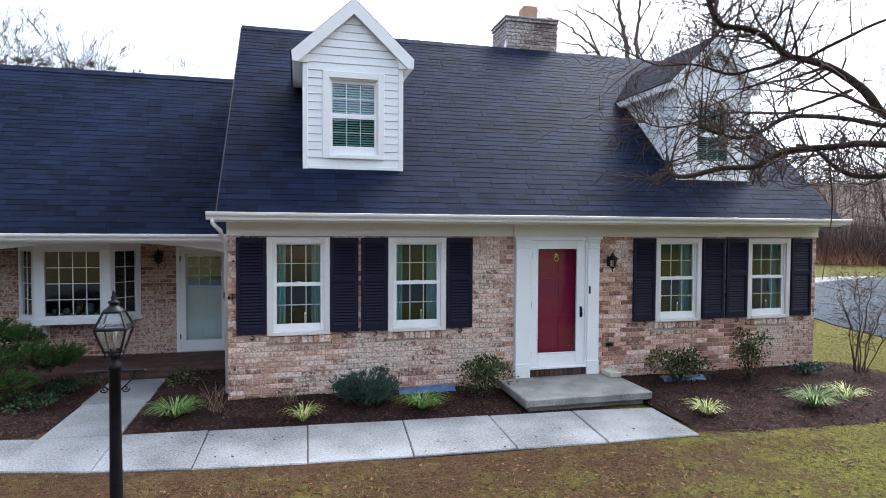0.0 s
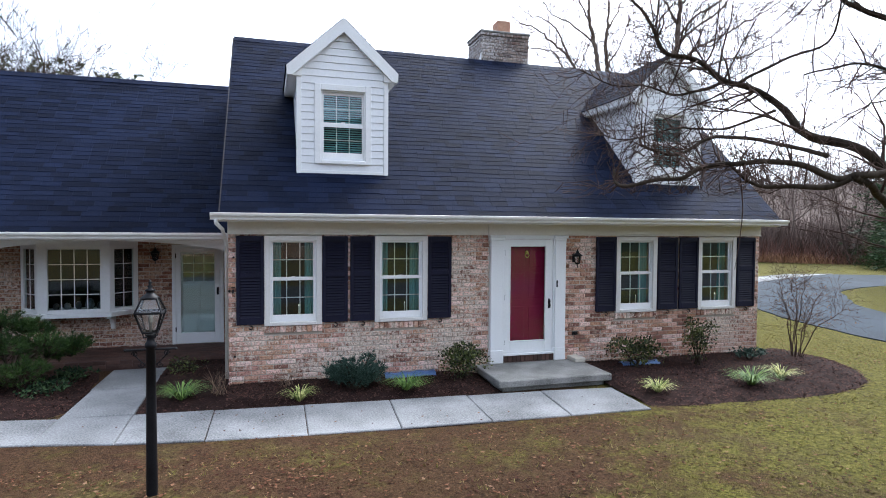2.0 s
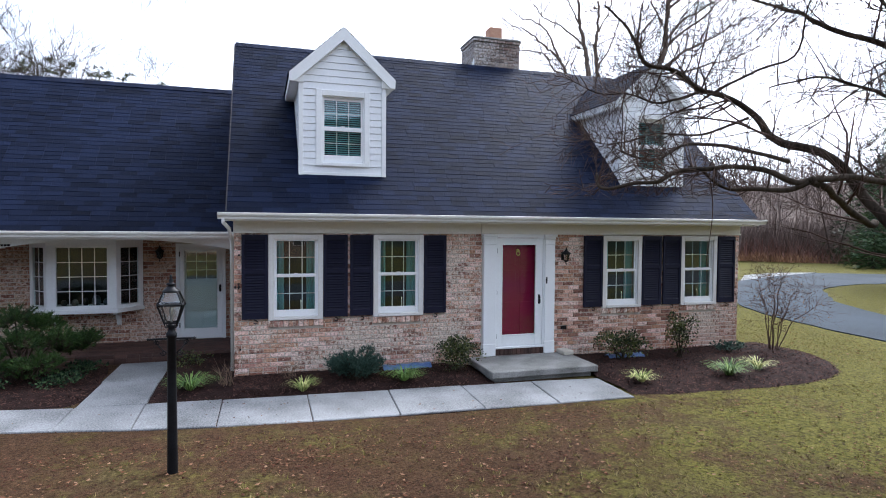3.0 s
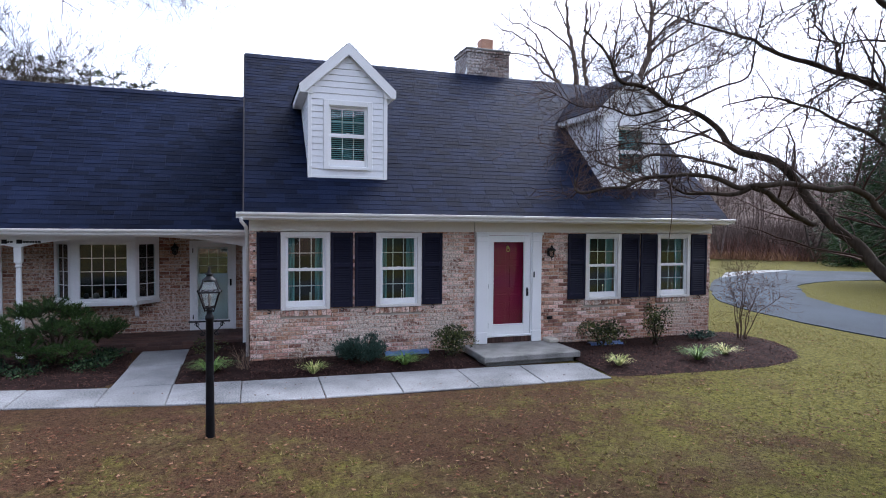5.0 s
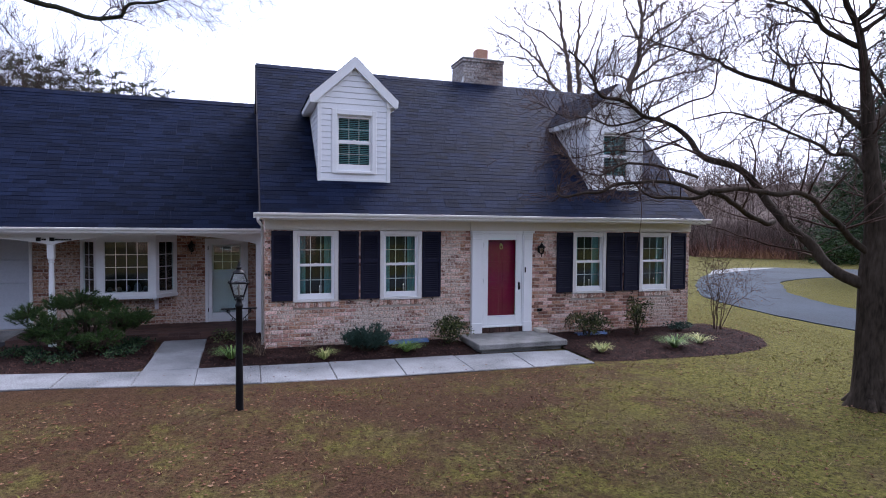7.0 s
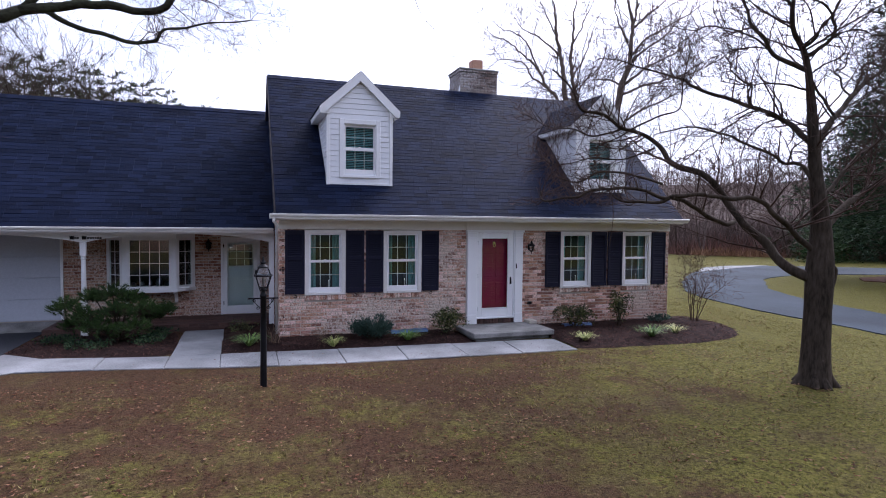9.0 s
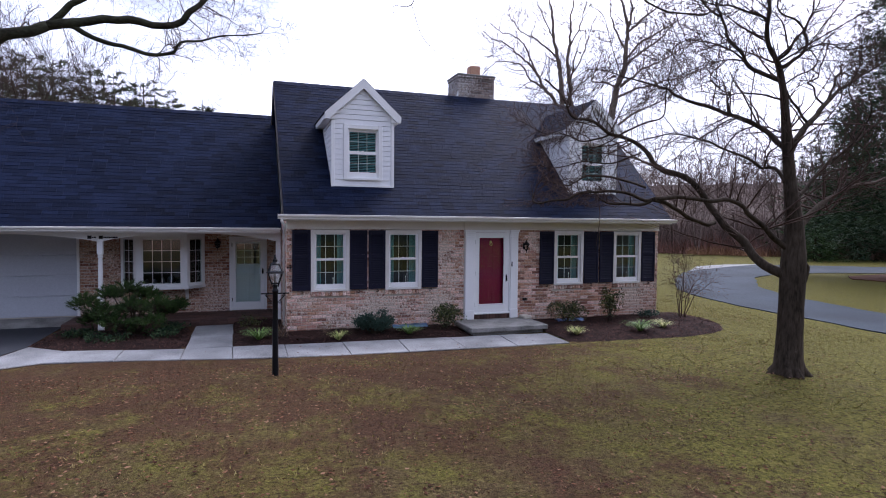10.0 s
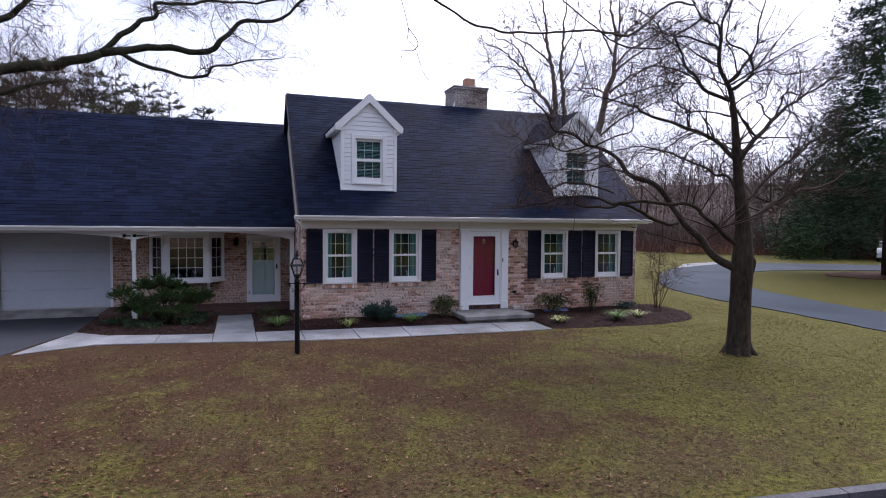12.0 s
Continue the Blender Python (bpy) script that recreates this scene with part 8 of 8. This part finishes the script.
# ---- garden plants ----
def leaf_shrub(name, label, x, y, z, rx, ry, h, count, leaf, material, seed, blobs=7, upright=0.0, group=""):
    rng = random.Random(seed)
    t = thing(name, label, "shrub", (x, y, z), group)
    s, c = Geo(), Geo()
    centres = []
    for i in range(blobs):
        a, q = rng.uniform(0, 6.28), rng.uniform(0.1, 0.75)
        centres.append(Vector((math.cos(a) * rx * q, math.sin(a) * ry * q, h * rng.uniform(0.35, 0.8))))
    for p in centres:
        s.tube([(rng.gauss(0, 0.03), rng.gauss(0, 0.03), -0.05), tuple(p * 0.5 + Vector((0, 0, 0.02))), tuple(p + Vector((0, 0, h * 0.1)))], [0.012, 0.008, 0.004], 5, False)
    for _ in range(count):
        p0 = rng.choice(centres)
        d = Vector((rng.gauss(0, 1), rng.gauss(0, 1), rng.gauss(0, 1) + upright)).normalized()
        r = rng.uniform(0.55, 1.05)
        p = p0 + Vector((d.x * rx * 0.46 * r, d.y * ry * 0.46 * r, d.z * h * 0.34 * r))
        if p.z < 0.01:
            p.z = rng.uniform(0.01, 0.06)
        ld = (d + Vector((rng.gauss(0, 0.6), rng.gauss(0, 0.6), rng.gauss(0, 0.6) + 0.3))).normalized()
        w = ld.cross(Vector((rng.gauss(0, 1), rng.gauss(0, 1), rng.gauss(0, 1)))).normalized() * leaf * 0.32
        ln = ld * leaf * rng.uniform(0.7, 1.3)
        c.add([tuple(p), tuple(p + ln * 0.5 + w), tuple(p + ln), tuple(p + ln * 0.5 - w)], [(0, 1, 2, 3)])
    part("stems", s, M_BARK, t)
    part("foliage", c, material, t)
    return t


def needle_shrub(name, label, x, y, z, rx, ry, h, tufts, needle, material, seed, blobs=9, per=9, thin=0.07, flat=0.075):
    rng = random.Random(seed)
    t = thing(name, label, "shrub", (x, y, z))
    s, c = Geo(), Geo()
    for b in range(blobs):
        a = 6.28 * b / blobs + rng.uniform(-0.3, 0.3)
        q = rng.uniform(0.35, 0.95)
        top = Vector((math.cos(a) * rx * q, math.sin(a) * ry * q, h * rng.uniform(0.45, 0.95) * (1.15 - 0.45 * q)))
        mid = top * 0.5 + Vector((0, 0, -0.04 * h))
        s.tube([(0, 0, -0.08), tuple(mid), tuple(top)], [0.03, 0.02, 0.008], 6, False)
        for _ in range(tufts // blobs):
            u = rng.uniform(0.45, 1.05)
            p = mid.lerp(top, (u - 0.4) * 1.5) + Vector((rng.gauss(0, 0.15) * rx, rng.gauss(0, 0.15) * ry, rng.gauss(0, flat) * h))
            if p.z < 0.03:
                continue
            d = (p - Vector((0, 0, h * 0.15))).normalized() + Vector((0, 0, 0.5))
            for _ in range(per):
                e = (d.normalized() + Vector((rng.gauss(0, 0.5), rng.gauss(0, 0.5), rng.gauss(0, 0.45)))).normalized() * needle * rng.uniform(0.6, 1.2)
                w = e.cross(Vector((rng.gauss(0, 1), rng.gauss(0, 1), rng.gauss(0, 1)))).normalized() * needle * thin
                c.add([tuple(p - w), tuple(p + w), tuple(p + e)], [(0, 1, 2)])
    part("stems", s, M_BARK, t)
    part("foliage", c, material, t)
    return t


def build_pine_shrub(x, y, z):
    """Dwarf pine: crooked stems, each ending in a flat pad of needle tufts."""
    rng = random.Random(106)
    t = thing("pine_shrub", "wide dark green dwarf pine with layered pads before the porch", "shrub", (x, y, z))
    t.scale = (0.88, 0.88, 0.94)
    pads = [(-1.05, -0.10, 0.86, 0.34), (-0.62, -0.30, 0.66, 0.36), (-0.55, 0.22, 1.02, 0.34), (-0.12, 0.02, 1.12, 0.36), (0.06, -0.34, 0.78, 0.38),
            (0.30, 0.20, 0.98, 0.36), (0.62, -0.16, 0.74, 0.36), (0.98, 0.05, 0.72, 0.32), (0.70, 0.30, 0.56, 0.34), (-0.30, -0.52, 0.42, 0.40), (0.42, -0.50, 0.40, 0.40), (-0.86, 0.10, 0.46, 0.36), (-0.02, 0.45, 0.62, 0.38)]
    for px, py, pz, r in pads:
        g, c = Geo(), Geo()
        top = Vector((px, py, pz))
        s = limb(g, [(0.03 * px, 0.03 * py, -0.08), (0.35 * px, 0.35 * py, pz * 0.42), (0.72 * px, 0.72 * py, pz * 0.74), tuple(top)], 0.030, 0.010, 6, 0.012, rng)
        for _ in range(80):
            a, q = rng.uniform(0, 6.28), rng.uniform(0, 1) ** 0.6
            p = top + Vector((math.cos(a) * r * q * 1.15, math.sin(a) * r * q, (1 - q * q) * r * 0.42 + rng.gauss(0, 0.06) - 0.06))
            lead = Vector((math.cos(a) * q * 0.9, math.sin(a) * q * 0.9, 0.55)).normalized()
            base = p - lead * rng.uniform(0.08, 0.16)
            g.tube([tuple(top.lerp(base, 0.25) - Vector((0, 0, 0.04))), tuple(base), tuple(p)], [0.006, 0.005, 0.003], 4, False)
            for _ in range(44):
                u = rng.uniform(0, 1)
                e = (lead * 0.75 + Vector((rng.gauss(0, 0.55), rng.gauss(0, 0.55), rng.gauss(0, 0.4)))).normalized() * rng.uniform(0.055, 0.10)
                w = e.cross(Vector((rng.gauss(0, 1), rng.gauss(0, 1), rng.gauss(0, 1)))).normalized() * 0.0048
                at = base.lerp(p, u)
                c.add([tuple(at - w), tuple(at + w), tuple(at + e)], [(0, 1, 2)])
        stem = part("branch", g, M_BARK, t, "", True)
        part("needles", c, M_NEEDLE, stem)
    return t


def strap_clump(label, x, y, z, r, h, n, material, seed, group="strap-leaf clumps in the beds"):
    rng = random.Random(seed)
    g = Geo()
    for _ in range(n):
        a = rng.uniform(0, 6.28)
        q = rng.uniform(0.5, 1.1)
        ca, sa = math.cos(a), math.sin(a)
        w = rng.uniform(0.005, 0.009)
        b = Vector((ca * 0.05 * rng.random(), sa * 0.05 * rng.random(), -0.01))
        prev = None
        for i in range(6):
            u = i / 5
            rad = r * q * u
            zz = h * q * math.sin(min(u * 1.15, 1.0) * math.pi * 0.72) * 1.1
            p = b + Vector((ca * rad, sa * rad, zz))
            ww = w * (1 - u * 0.85)
            l, rr = p + Vector((-sa * ww, ca * ww, 0)), p + Vector((sa * ww, -ca * ww, 0))
            if prev:
                g.add([tuple(prev[0]), tuple(prev[1]), tuple(rr), tuple(l)], [(0, 1, 2, 3)])
            prev = (l, rr)
    ob = part("grass_clump", g, material)
    ob.location = (x, y, z)
    return tagged(ob, label, "grass clump", group)


def build_garden():
    bz = bed_height
    needle_shrub("juniper_shrub", "low rounded blue-green juniper in the front bed", 1.87, -0.62, bz("front", 1.87, -0.6), 0.50, 0.36, 0.56, 1500, 0.07, M_JUNIPER, 101, 22, 11)
    leaf_shrub("evergreen_shrub", "loose broadleaf evergreen shrub beside the stoop", 3.68, -0.50, bz("front", 3.68, -0.5), 0.48, 0.36, 0.58, 1500, 0.048, M_BOXLEAF, 102, 10, 0.5)
    leaf_shrub("evergreen_shrub", "loose broadleaf evergreen shrub against the brick wall", 6.95, -0.55, bz("east", 6.95, -0.55), 0.56, 0.36, 0.50, 1500, 0.048, M_BOXLEAF, 103, 11, 0.5)
    leaf_shrub("evergreen_shrub", "upright broadleaf shrub in front of the brick wall", 8.12, -0.75, bz("east", 8.12, -0.75), 0.34, 0.28, 0.80, 1200, 0.046, M_BOXLEAF, 104, 9, 0.6)
    leaf_shrub("evergreen_shrub", "low dark green ground shrub at the house corner", 9.40, -0.60, bz("east", 9.4, -0.6), 0.45, 0.30, 0.20, 500, 0.045, M_JUNIPER, 105, 7)
    build_pine_shrub(-3.25, 0.85, 0.03)
    for i, (x, y, rx) in enumerate(((-4.3, 0.75, 0.55), (-2.55, 0.35, 0.5), (-2.35, 1.2, 0.4), (-3.7, 0.1, 0.45))):
        leaf_shrub("ground_juniper", "low dark spreading juniper on the mulch", x, y, 0.03, rx, rx * 0.75, 0.18, 480, 0.05, M_NEEDLE_DK, 110 + i, 7)
    leaf_shrub("ground_juniper", "sparse low shrub beside the path", -0.75, 1.1, 0.05, 0.35, 0.5, 0.25, 260, 0.045, M_BOXLEAF, 116, 6)
    for i, (x, y, r, h, n, m, lab) in enumerate((
            (1.02, -0.92, 0.30, 0.17, 90, M_VARIEG, "pale variegated strap-leaf clump in the front bed"),
            (2.63, -0.88, 0.42, 0.19, 170, M_LIRIOPE, "green strap-leaf clump in the front bed"),
            (-0.62, -0.50, 0.42, 0.19, 170, M_LIRIOPE, "green strap-leaf clump at the bend of the walk"),
            (6.35, -1.98, 0.34, 0.16, 100, M_VARIEG, "pale variegated strap-leaf clump in the corner bed"),
            (8.05, -2.05, 0.46, 0.21, 190, M_LIRIOPE, "green strap-leaf clump in the corner bed"),
            (8.92, -1.80, 0.36, 0.17, 100, M_VARIEG, "pale variegated strap-leaf clump near the lawn edge"))):
        key = "east" if x > 5 else "front"
        strap_clump(lab, x, y, bz(key, x, y), r, h, n, m, 130 + i)
    # dry brown stems near the west corner
    rng = random.Random(140)
    for x, y, n, h in ((-0.10, -0.42, 26, 0.42), (0.85, -0.25, 24, 0.28)):
        g = Geo()
        for _ in range(n):
            p = Vector((rng.gauss(0, 0.06), rng.gauss(0, 0.05), -0.02))
            d = Vector((rng.gauss(0, 0.5), rng.gauss(0, 0.35), 1)).normalized()
            g.tube([p, p + d * h * 0.6, p + d * h * rng.uniform(0.8, 1.1) + Vector((d.x, d.y, 0)) * 0.1], [0.004, 0.003, 0.001], 3, False)
        ob = part("dry_grass_clump", g, M_DRYLEAF)
        ob.location = (x, y, bz("front", max(x, 0.02), y))
        tagged(ob, "clump of dry red-brown stems by the wall", "grass clump")
    # leafless shrub at the east end
    rng = random.Random(150)
    t = thing("bare_shrub", "leafless many-stemmed shrub at the end of the bed", "shrub", (10.5, -0.62, 0.04))
    lv = Geo()
    for k in range(8):
        g = Geo()
        a = 6.28 * k / 8 + rng.uniform(-0.4, 0.4)
        q = rng.uniform(0.25, 0.85)
        tip = Vector((math.cos(a) * q + 0.10, math.sin(a) * q, rng.uniform(1.0, 1.7)))
        s = limb(g, [(math.cos(a) * 0.07, math.sin(a) * 0.07, -0.1), tuple(tip * 0.35 + Vector((0, 0, 0.16))), tuple(tip * 0.75 + Vector((0, 0, 0.10))), tuple(tip)], 0.013, 0.003, 5, 0.03, rng)
        dress(g, s, rng, 24, 0.75, 2, 0.05, 0.3, 0.03, 0.0020, wild=0.30, low=0.3)
        part("stem", g, M_TWIG, t, "thin grey-brown stem with side twigs")
        for _ in range(46):
            p = s[rng.randint(len(s) // 3, len(s) - 1)][0] + Vector((rng.gauss(0, 0.16), rng.gauss(0, 0.16), rng.gauss(0, 0.14)))
            d = Vector((rng.gauss(0, 1), rng.gauss(0, 1), rng.gauss(-0.4, 1))).normalized() * 0.036
            w = d.cross(Vector((rng.gauss(0, 1), rng.gauss(0, 1), rng.gauss(0, 1)))).normalized() * 0.010
            lv.add([tuple(p), tuple(p + d * 0.5 + w), tuple(p + d), tuple(p + d * 0.5 - w)], [(0, 1, 2, 3)])
    part("leaves", lv, M_DEADLEAF, t, "a few withered leaves")
    # blue plastic sheeting at the foot of the wall
    rng = random.Random(160)
    for x0, x1, y, key, hh in ((2.42, 3.28, -0.16, "front", 0.07), (6.72, 7.50, -0.40, "east", 0.07)):
        g = Geo()
        n = 16
        for i in range(n + 1):
            x = x0 + (x1 - x0) * i / n
            w = 0.5 + 0.5 * math.sin(i * 1.3)
            z = bz(key, x, y)
            g.v += [(x, y - 0.10 - 0.02 * w, z - 0.01), (x, y - 0.06, z + 0.035 + 0.012 * w), (x, y + 0.03, z + hh * (0.75 + 0.25 * w)), (x, y + 0.10, z + 0.02)]
        for i in range(n):
            for j in range(3):
                a = i * 4 + j
                g.f.append((a, a + 4, a + 5, a + 1))
        sheet = part("plastic_sheet", g, M_BLUE, None, "", True)
        tagged(sheet, "crumpled blue plastic sheet half under the mulch by a shrub", "plastic sheet")


def on_lawn(x, y):
    if -5.9 < x < 6.0 and y > -2.62:
        return False
    if 5.9 < x < 11.3 and -2.75 < y < 0.2 or x < 10.3 and y > 0.1:
        return False
    if y + 0.11 * (x - 2.93) < -11.04 or x > (13.6 if y < 0 else 13.9 + 0.1 * y):
        return False
    return not (x < -5.5 - 0.12 * max(-2 - y, 0) - (0.3 if y < -2 else 0) and y < 3)


def lawn_spot(rng):
    """A place on the front lawn, or now and then on the strip beside the house."""
    if rng.random() < 0.12:
        return rng.uniform(10.3, 13.9), rng.uniform(-1.5, 6.0)
    return rng.uniform(-5.5, 13.4), rng.uniform(-11, -1.5)


def build_turf():
    rng = random.Random(200)
    ground_z = lambda x, y: -0.03 - 0.035 * smooth01(8, 14, x) + swell(x, y)
    g = Geo()
    made = 0
    while made < 120000:
        x, y = lawn_spot(rng)
        if not on_lawn(x, y):
            continue
        made += 1
        z = ground_z(x, y)
        h = rng.uniform(0.008, 0.024)
        a = rng.uniform(0, 6.28)
        w = rng.uniform(0.002, 0.004)
        dx, dy = -math.sin(a) * h * rng.uniform(1.2, 3.0), math.cos(a) * h * rng.uniform(1.2, 3.0)
        g.add([(x - math.cos(a) * w, y - math.sin(a) * w, z), (x + math.cos(a) * w, y + math.sin(a) * w, z), (x + dx, y + dy, z + h)], [(0, 1, 2)])
    tagged(part("grass", g, M_LAWN), "short straw and olive grass blades of the lawn", "grass", "", "stuff")
    # taller tufts that stand out of the turf
    g = Geo()
    made = 0
    while made < 5000:
        x, y = lawn_spot(rng)
        if not on_lawn(x, y) or noise.noise((x * 0.9, y * 0.9, 11.0)) + 0.05 * (x - 5) < rng.uniform(-0.45, 0.35):
            continue
        made += 1
        z = ground_z(x, y)
        for _ in range(6):
            a, h = rng.uniform(0, 6.28), rng.uniform(0.02, 0.045)
            bx, by = x + rng.gauss(0, 0.012), y + rng.gauss(0, 0.012)
            w = rng.uniform(0.003, 0.006)
            dx, dy = -math.sin(a) * h * rng.uniform(0.6, 1.8), math.cos(a) * h * rng.uniform(0.6, 1.8)
            g.add([(bx - math.cos(a) * w, by - math.sin(a) * w, z), (bx + math.cos(a) * w, by + math.sin(a) * w, z), (bx + dx, by + dy, z + h)], [(0, 1, 2)])
    tagged(part("grass_tufts", g, M_BLADE), "straw and olive tufts standing out of the lawn", "grass", "", "stuff")
    # leaves lie thickest before the walk, under the tree and along drifts
    g = Geo()
    made = 0
    while made < 11000:
        x, y = lawn_spot(rng)
        if not on_lawn(x, y):
            continue
        d = noise.noise((x * 0.55, y * 0.8, 21.0)) + 0.6 * noise.noise((x * 2.1, y * 2.1, 22.0)) - 0.06 * (x - 3) + 0.5 * math.exp(-((x - 7.4) ** 2 + (y + 5.6) ** 2) / 1.6) + 0.35 * math.exp(-((y + 3.0) / 0.7) ** 2)
        if d < rng.uniform(-0.5, 0.75):
            continue
        made += 1
        z = ground_z(x, y) + rng.uniform(0.012, 0.026)
        s, a = rng.choice((rng.uniform(0.010, 0.018), rng.uniform(0.014, 0.034))), rng.uniform(0, 6.28)
        c, sn = math.cos(a) * s, math.sin(a) * s
        k, j = rng.uniform(0.002, 0.016), rng.uniform(0.45, 0.75)
        g.add([(x - c, y - sn, z + k), (x + sn * j, y - c * j, z), (x + c, y + sn, z + k * 0.6), (x - sn * j, y + c * j, z + k * 0.3)], [(0, 1, 2), (0, 2, 3)])
    for _ in range(60):
        x, y = rng.uniform(-5, 6), rng.uniform(-2.4, -1.1)
        s, a = rng.uniform(0.012, 0.03), rng.uniform(0, 6.28)
        c, sn = math.cos(a) * s, math.sin(a) * s
        g.add([(x - c, y - sn, 0.012), (x + sn * 0.6, y - c * 0.6, 0.006), (x + c, y + sn, 0.014), (x - sn * 0.6, y + c * 0.6, 0.006)], [(0, 1, 2), (0, 2, 3)])
    tagged(part("fallen_leaves", g, M_LITTER), "dry brown and tan leaves scattered over lawn and walk", "leaves", "", "stuff")


# ---- beyond the street ----
def build_neighbour():
    """House across the street, seen in the window panes."""
    h = thing("house", "brown brick house across the street", "house", (-2.0, -40.0, 0))
    wins = [(x - 0.5, x + 0.5, 1.0, 2.4) for x in (-5.5, -3.2, 3.2, 5.5)] + [(-0.5, 0.5, 0.15, 2.2)]
    g = pierced(-7.5, 7.5, -0.2, 3.2, -0.25, 0.0, wins)
    g.box(-7.5, 7.5, -8.0, -7.75, -0.2, 3.2)
    g.box(-7.5, -7.25, -7.75, -0.25, -0.2, 3.2)
    g.box(7.25, 7.5, -7.75, -0.25, -0.2, 3.2)
    part("wall", g, M_NEIGH, h, "brown brick walls")
    g = Geo()
    g.prism([(0.5, 3.1), (-4.0, 6.6), (-8.5, 3.1)], "x", -7.9, 7.9)
    part("roof", g, M_ROOF, h, "brown-grey roof")
    for a, b, c, d in wins:
        g = Geo()
        g.box(a, b, -0.12, -0.10, c, d)
        w = part("window", g, M_DARKGLASS, h, "dark glazed opening")
        g = Geo()
        for p, q, r, s in ((a, a + 0.07, c, d), (b - 0.07, b, c, d), (a, b, c, c + 0.07), (a, b, d - 0.07, d)):
            g.box(p, q, -0.09, 0.02, r, s)
        part("frame", g, M_WHITE, w)
    # unseen rise, added to block low sky light from porch and panes
    g = Geo()
    n = 30
    for i in range(n + 1):
        a = radians(105 + 150 * i / n)
        for d, z in ((58, -0.5), (72, 9.0), (90, 20.0), (120, 28.0), (180, 33.0)):
            k = 1 + 0.16 * noise.noise((math.sin(a) * 4, math.cos(a) * 4, d * 0.02))
            g.v.append((-2 + d * math.sin(a), -12 + d * math.cos(a), z * k - 0.3))
    for i in range(n):
        for k in range(4):
            b = i * 5 + k
            g.f.append((b, b + 5, b + 6, b + 1))
    tagged(part("hill", g, M_RISE, None, "", True), "unseen dark rise added across the street to block low sky", "hill", "", "structure")
    kinds = [bare_tree_meshes(91, 11, 0.42, 0.01, 2), conifer_meshes(92, 9, 2.8, 26, 0.08, M_NEEDLE_DK, True)]
    for i, (x, y, s) in enumerate(((-16, -36, 1.0), (-22, -30, 1.1), (9, -34, 1.0), (17, -42, 1.2), (26, -36, 1.0), (-30, -44, 1.3), (-12, -52, 1.4), (4, -54, 1.5), (20, -56, 1.5), (36, -48, 1.3))):
        k = i % 2
        t = thing("tree" if k == 0 else "spruce_tree", "bare tree across the street" if k == 0 else "dark spruce across the street", "tree", (x, y, 0))
        t.scale = (s, s, s)
        t.rotation_euler = (0, 0, i * 1.7)
        for nm, me in zip(("trunk", "crown"), kinds[k]):
            o = new(nm, me)
            o.parent = t


def build_car(x, y, rz):
    car = thing("car", "white parked car on the side road", "car", (x, y, -0.03))
    car.rotation_euler = (0, 0, rz)
    g = Geo()
    prof = [(-2.2, 0.30), (-2.25, 0.62), (-2.1, 0.86), (-1.2, 0.95), (-0.75, 1.02), (1.0, 1.02), (2.0, 0.98), (2.2, 0.80), (2.2, 0.32)]
    g.prism([(p[0], p[1]) for p in prof], "y", -0.88, 0.88)
    part("body", g, M_CARWHITE, car)
    g = Geo()
    g.prism([(-0.75, 1.02), (-0.1, 1.45), (1.2, 1.48), (1.95, 1.0)], "y", -0.76, 0.76)
    part("cabin", g, M_DARKGLASS, car, "dark glazed cabin")
    g = Geo()
    g.prism([(-0.12, 1.451), (-0.1, 1.49), (1.2, 1.52), (1.25, 1.478)], "y", -0.74, 0.74)
    part("roof_panel", g, M_CARWHITE, car)
    for wx in (-1.4, 1.4):
        for wy in (-0.9, 0.7):
            g = Geo()
            g._lathe(0, 0, [(0.30, 0.0), (0.33, 0.03), (0.33, 0.17), (0.30, 0.2)], 18)
            g.v = [(wx + v[0], wy + v[2], 0.33 + v[1]) for v in g.v]
            w = part("wheel", g, M_RUBBER, car)
            g = Geo()
            g._lathe(0, 0, [(0.2, -0.006), (0.19, 0.206)], 14)
            g.v = [(wx + v[0], wy + v[2], 0.33 + v[1]) for v in g.v]
            part("rim", g, M_GUTTER, w)
    for wy in (-0.7, 0.7):
        g = Geo()
        g.box(-2.27, -2.18, wy - 0.16, wy + 0.16, 0.62, 0.78, 0.02)
        part("headlight", g, M_GLASS, car)


# ---- build ----
build_ground()
build_roads()
build_walk()
build_beds()
build_house()
build_wing()
build_lamp_post(-0.452, -3.66)
build_wall_lantern(5.97, -0.003, 2.0, "on the brick beside the front door")
build_wall_lantern(-1.57, WY - 0.003, 1.95, "on the porch wall beside the door")
build_window_candles()
build_garden()
build_front_tree()
build_overhang_tree()
build_background_trees()
build_woods()
build_turf()
build_neighbour()
build_car(47.5, 17.0, 0.6)
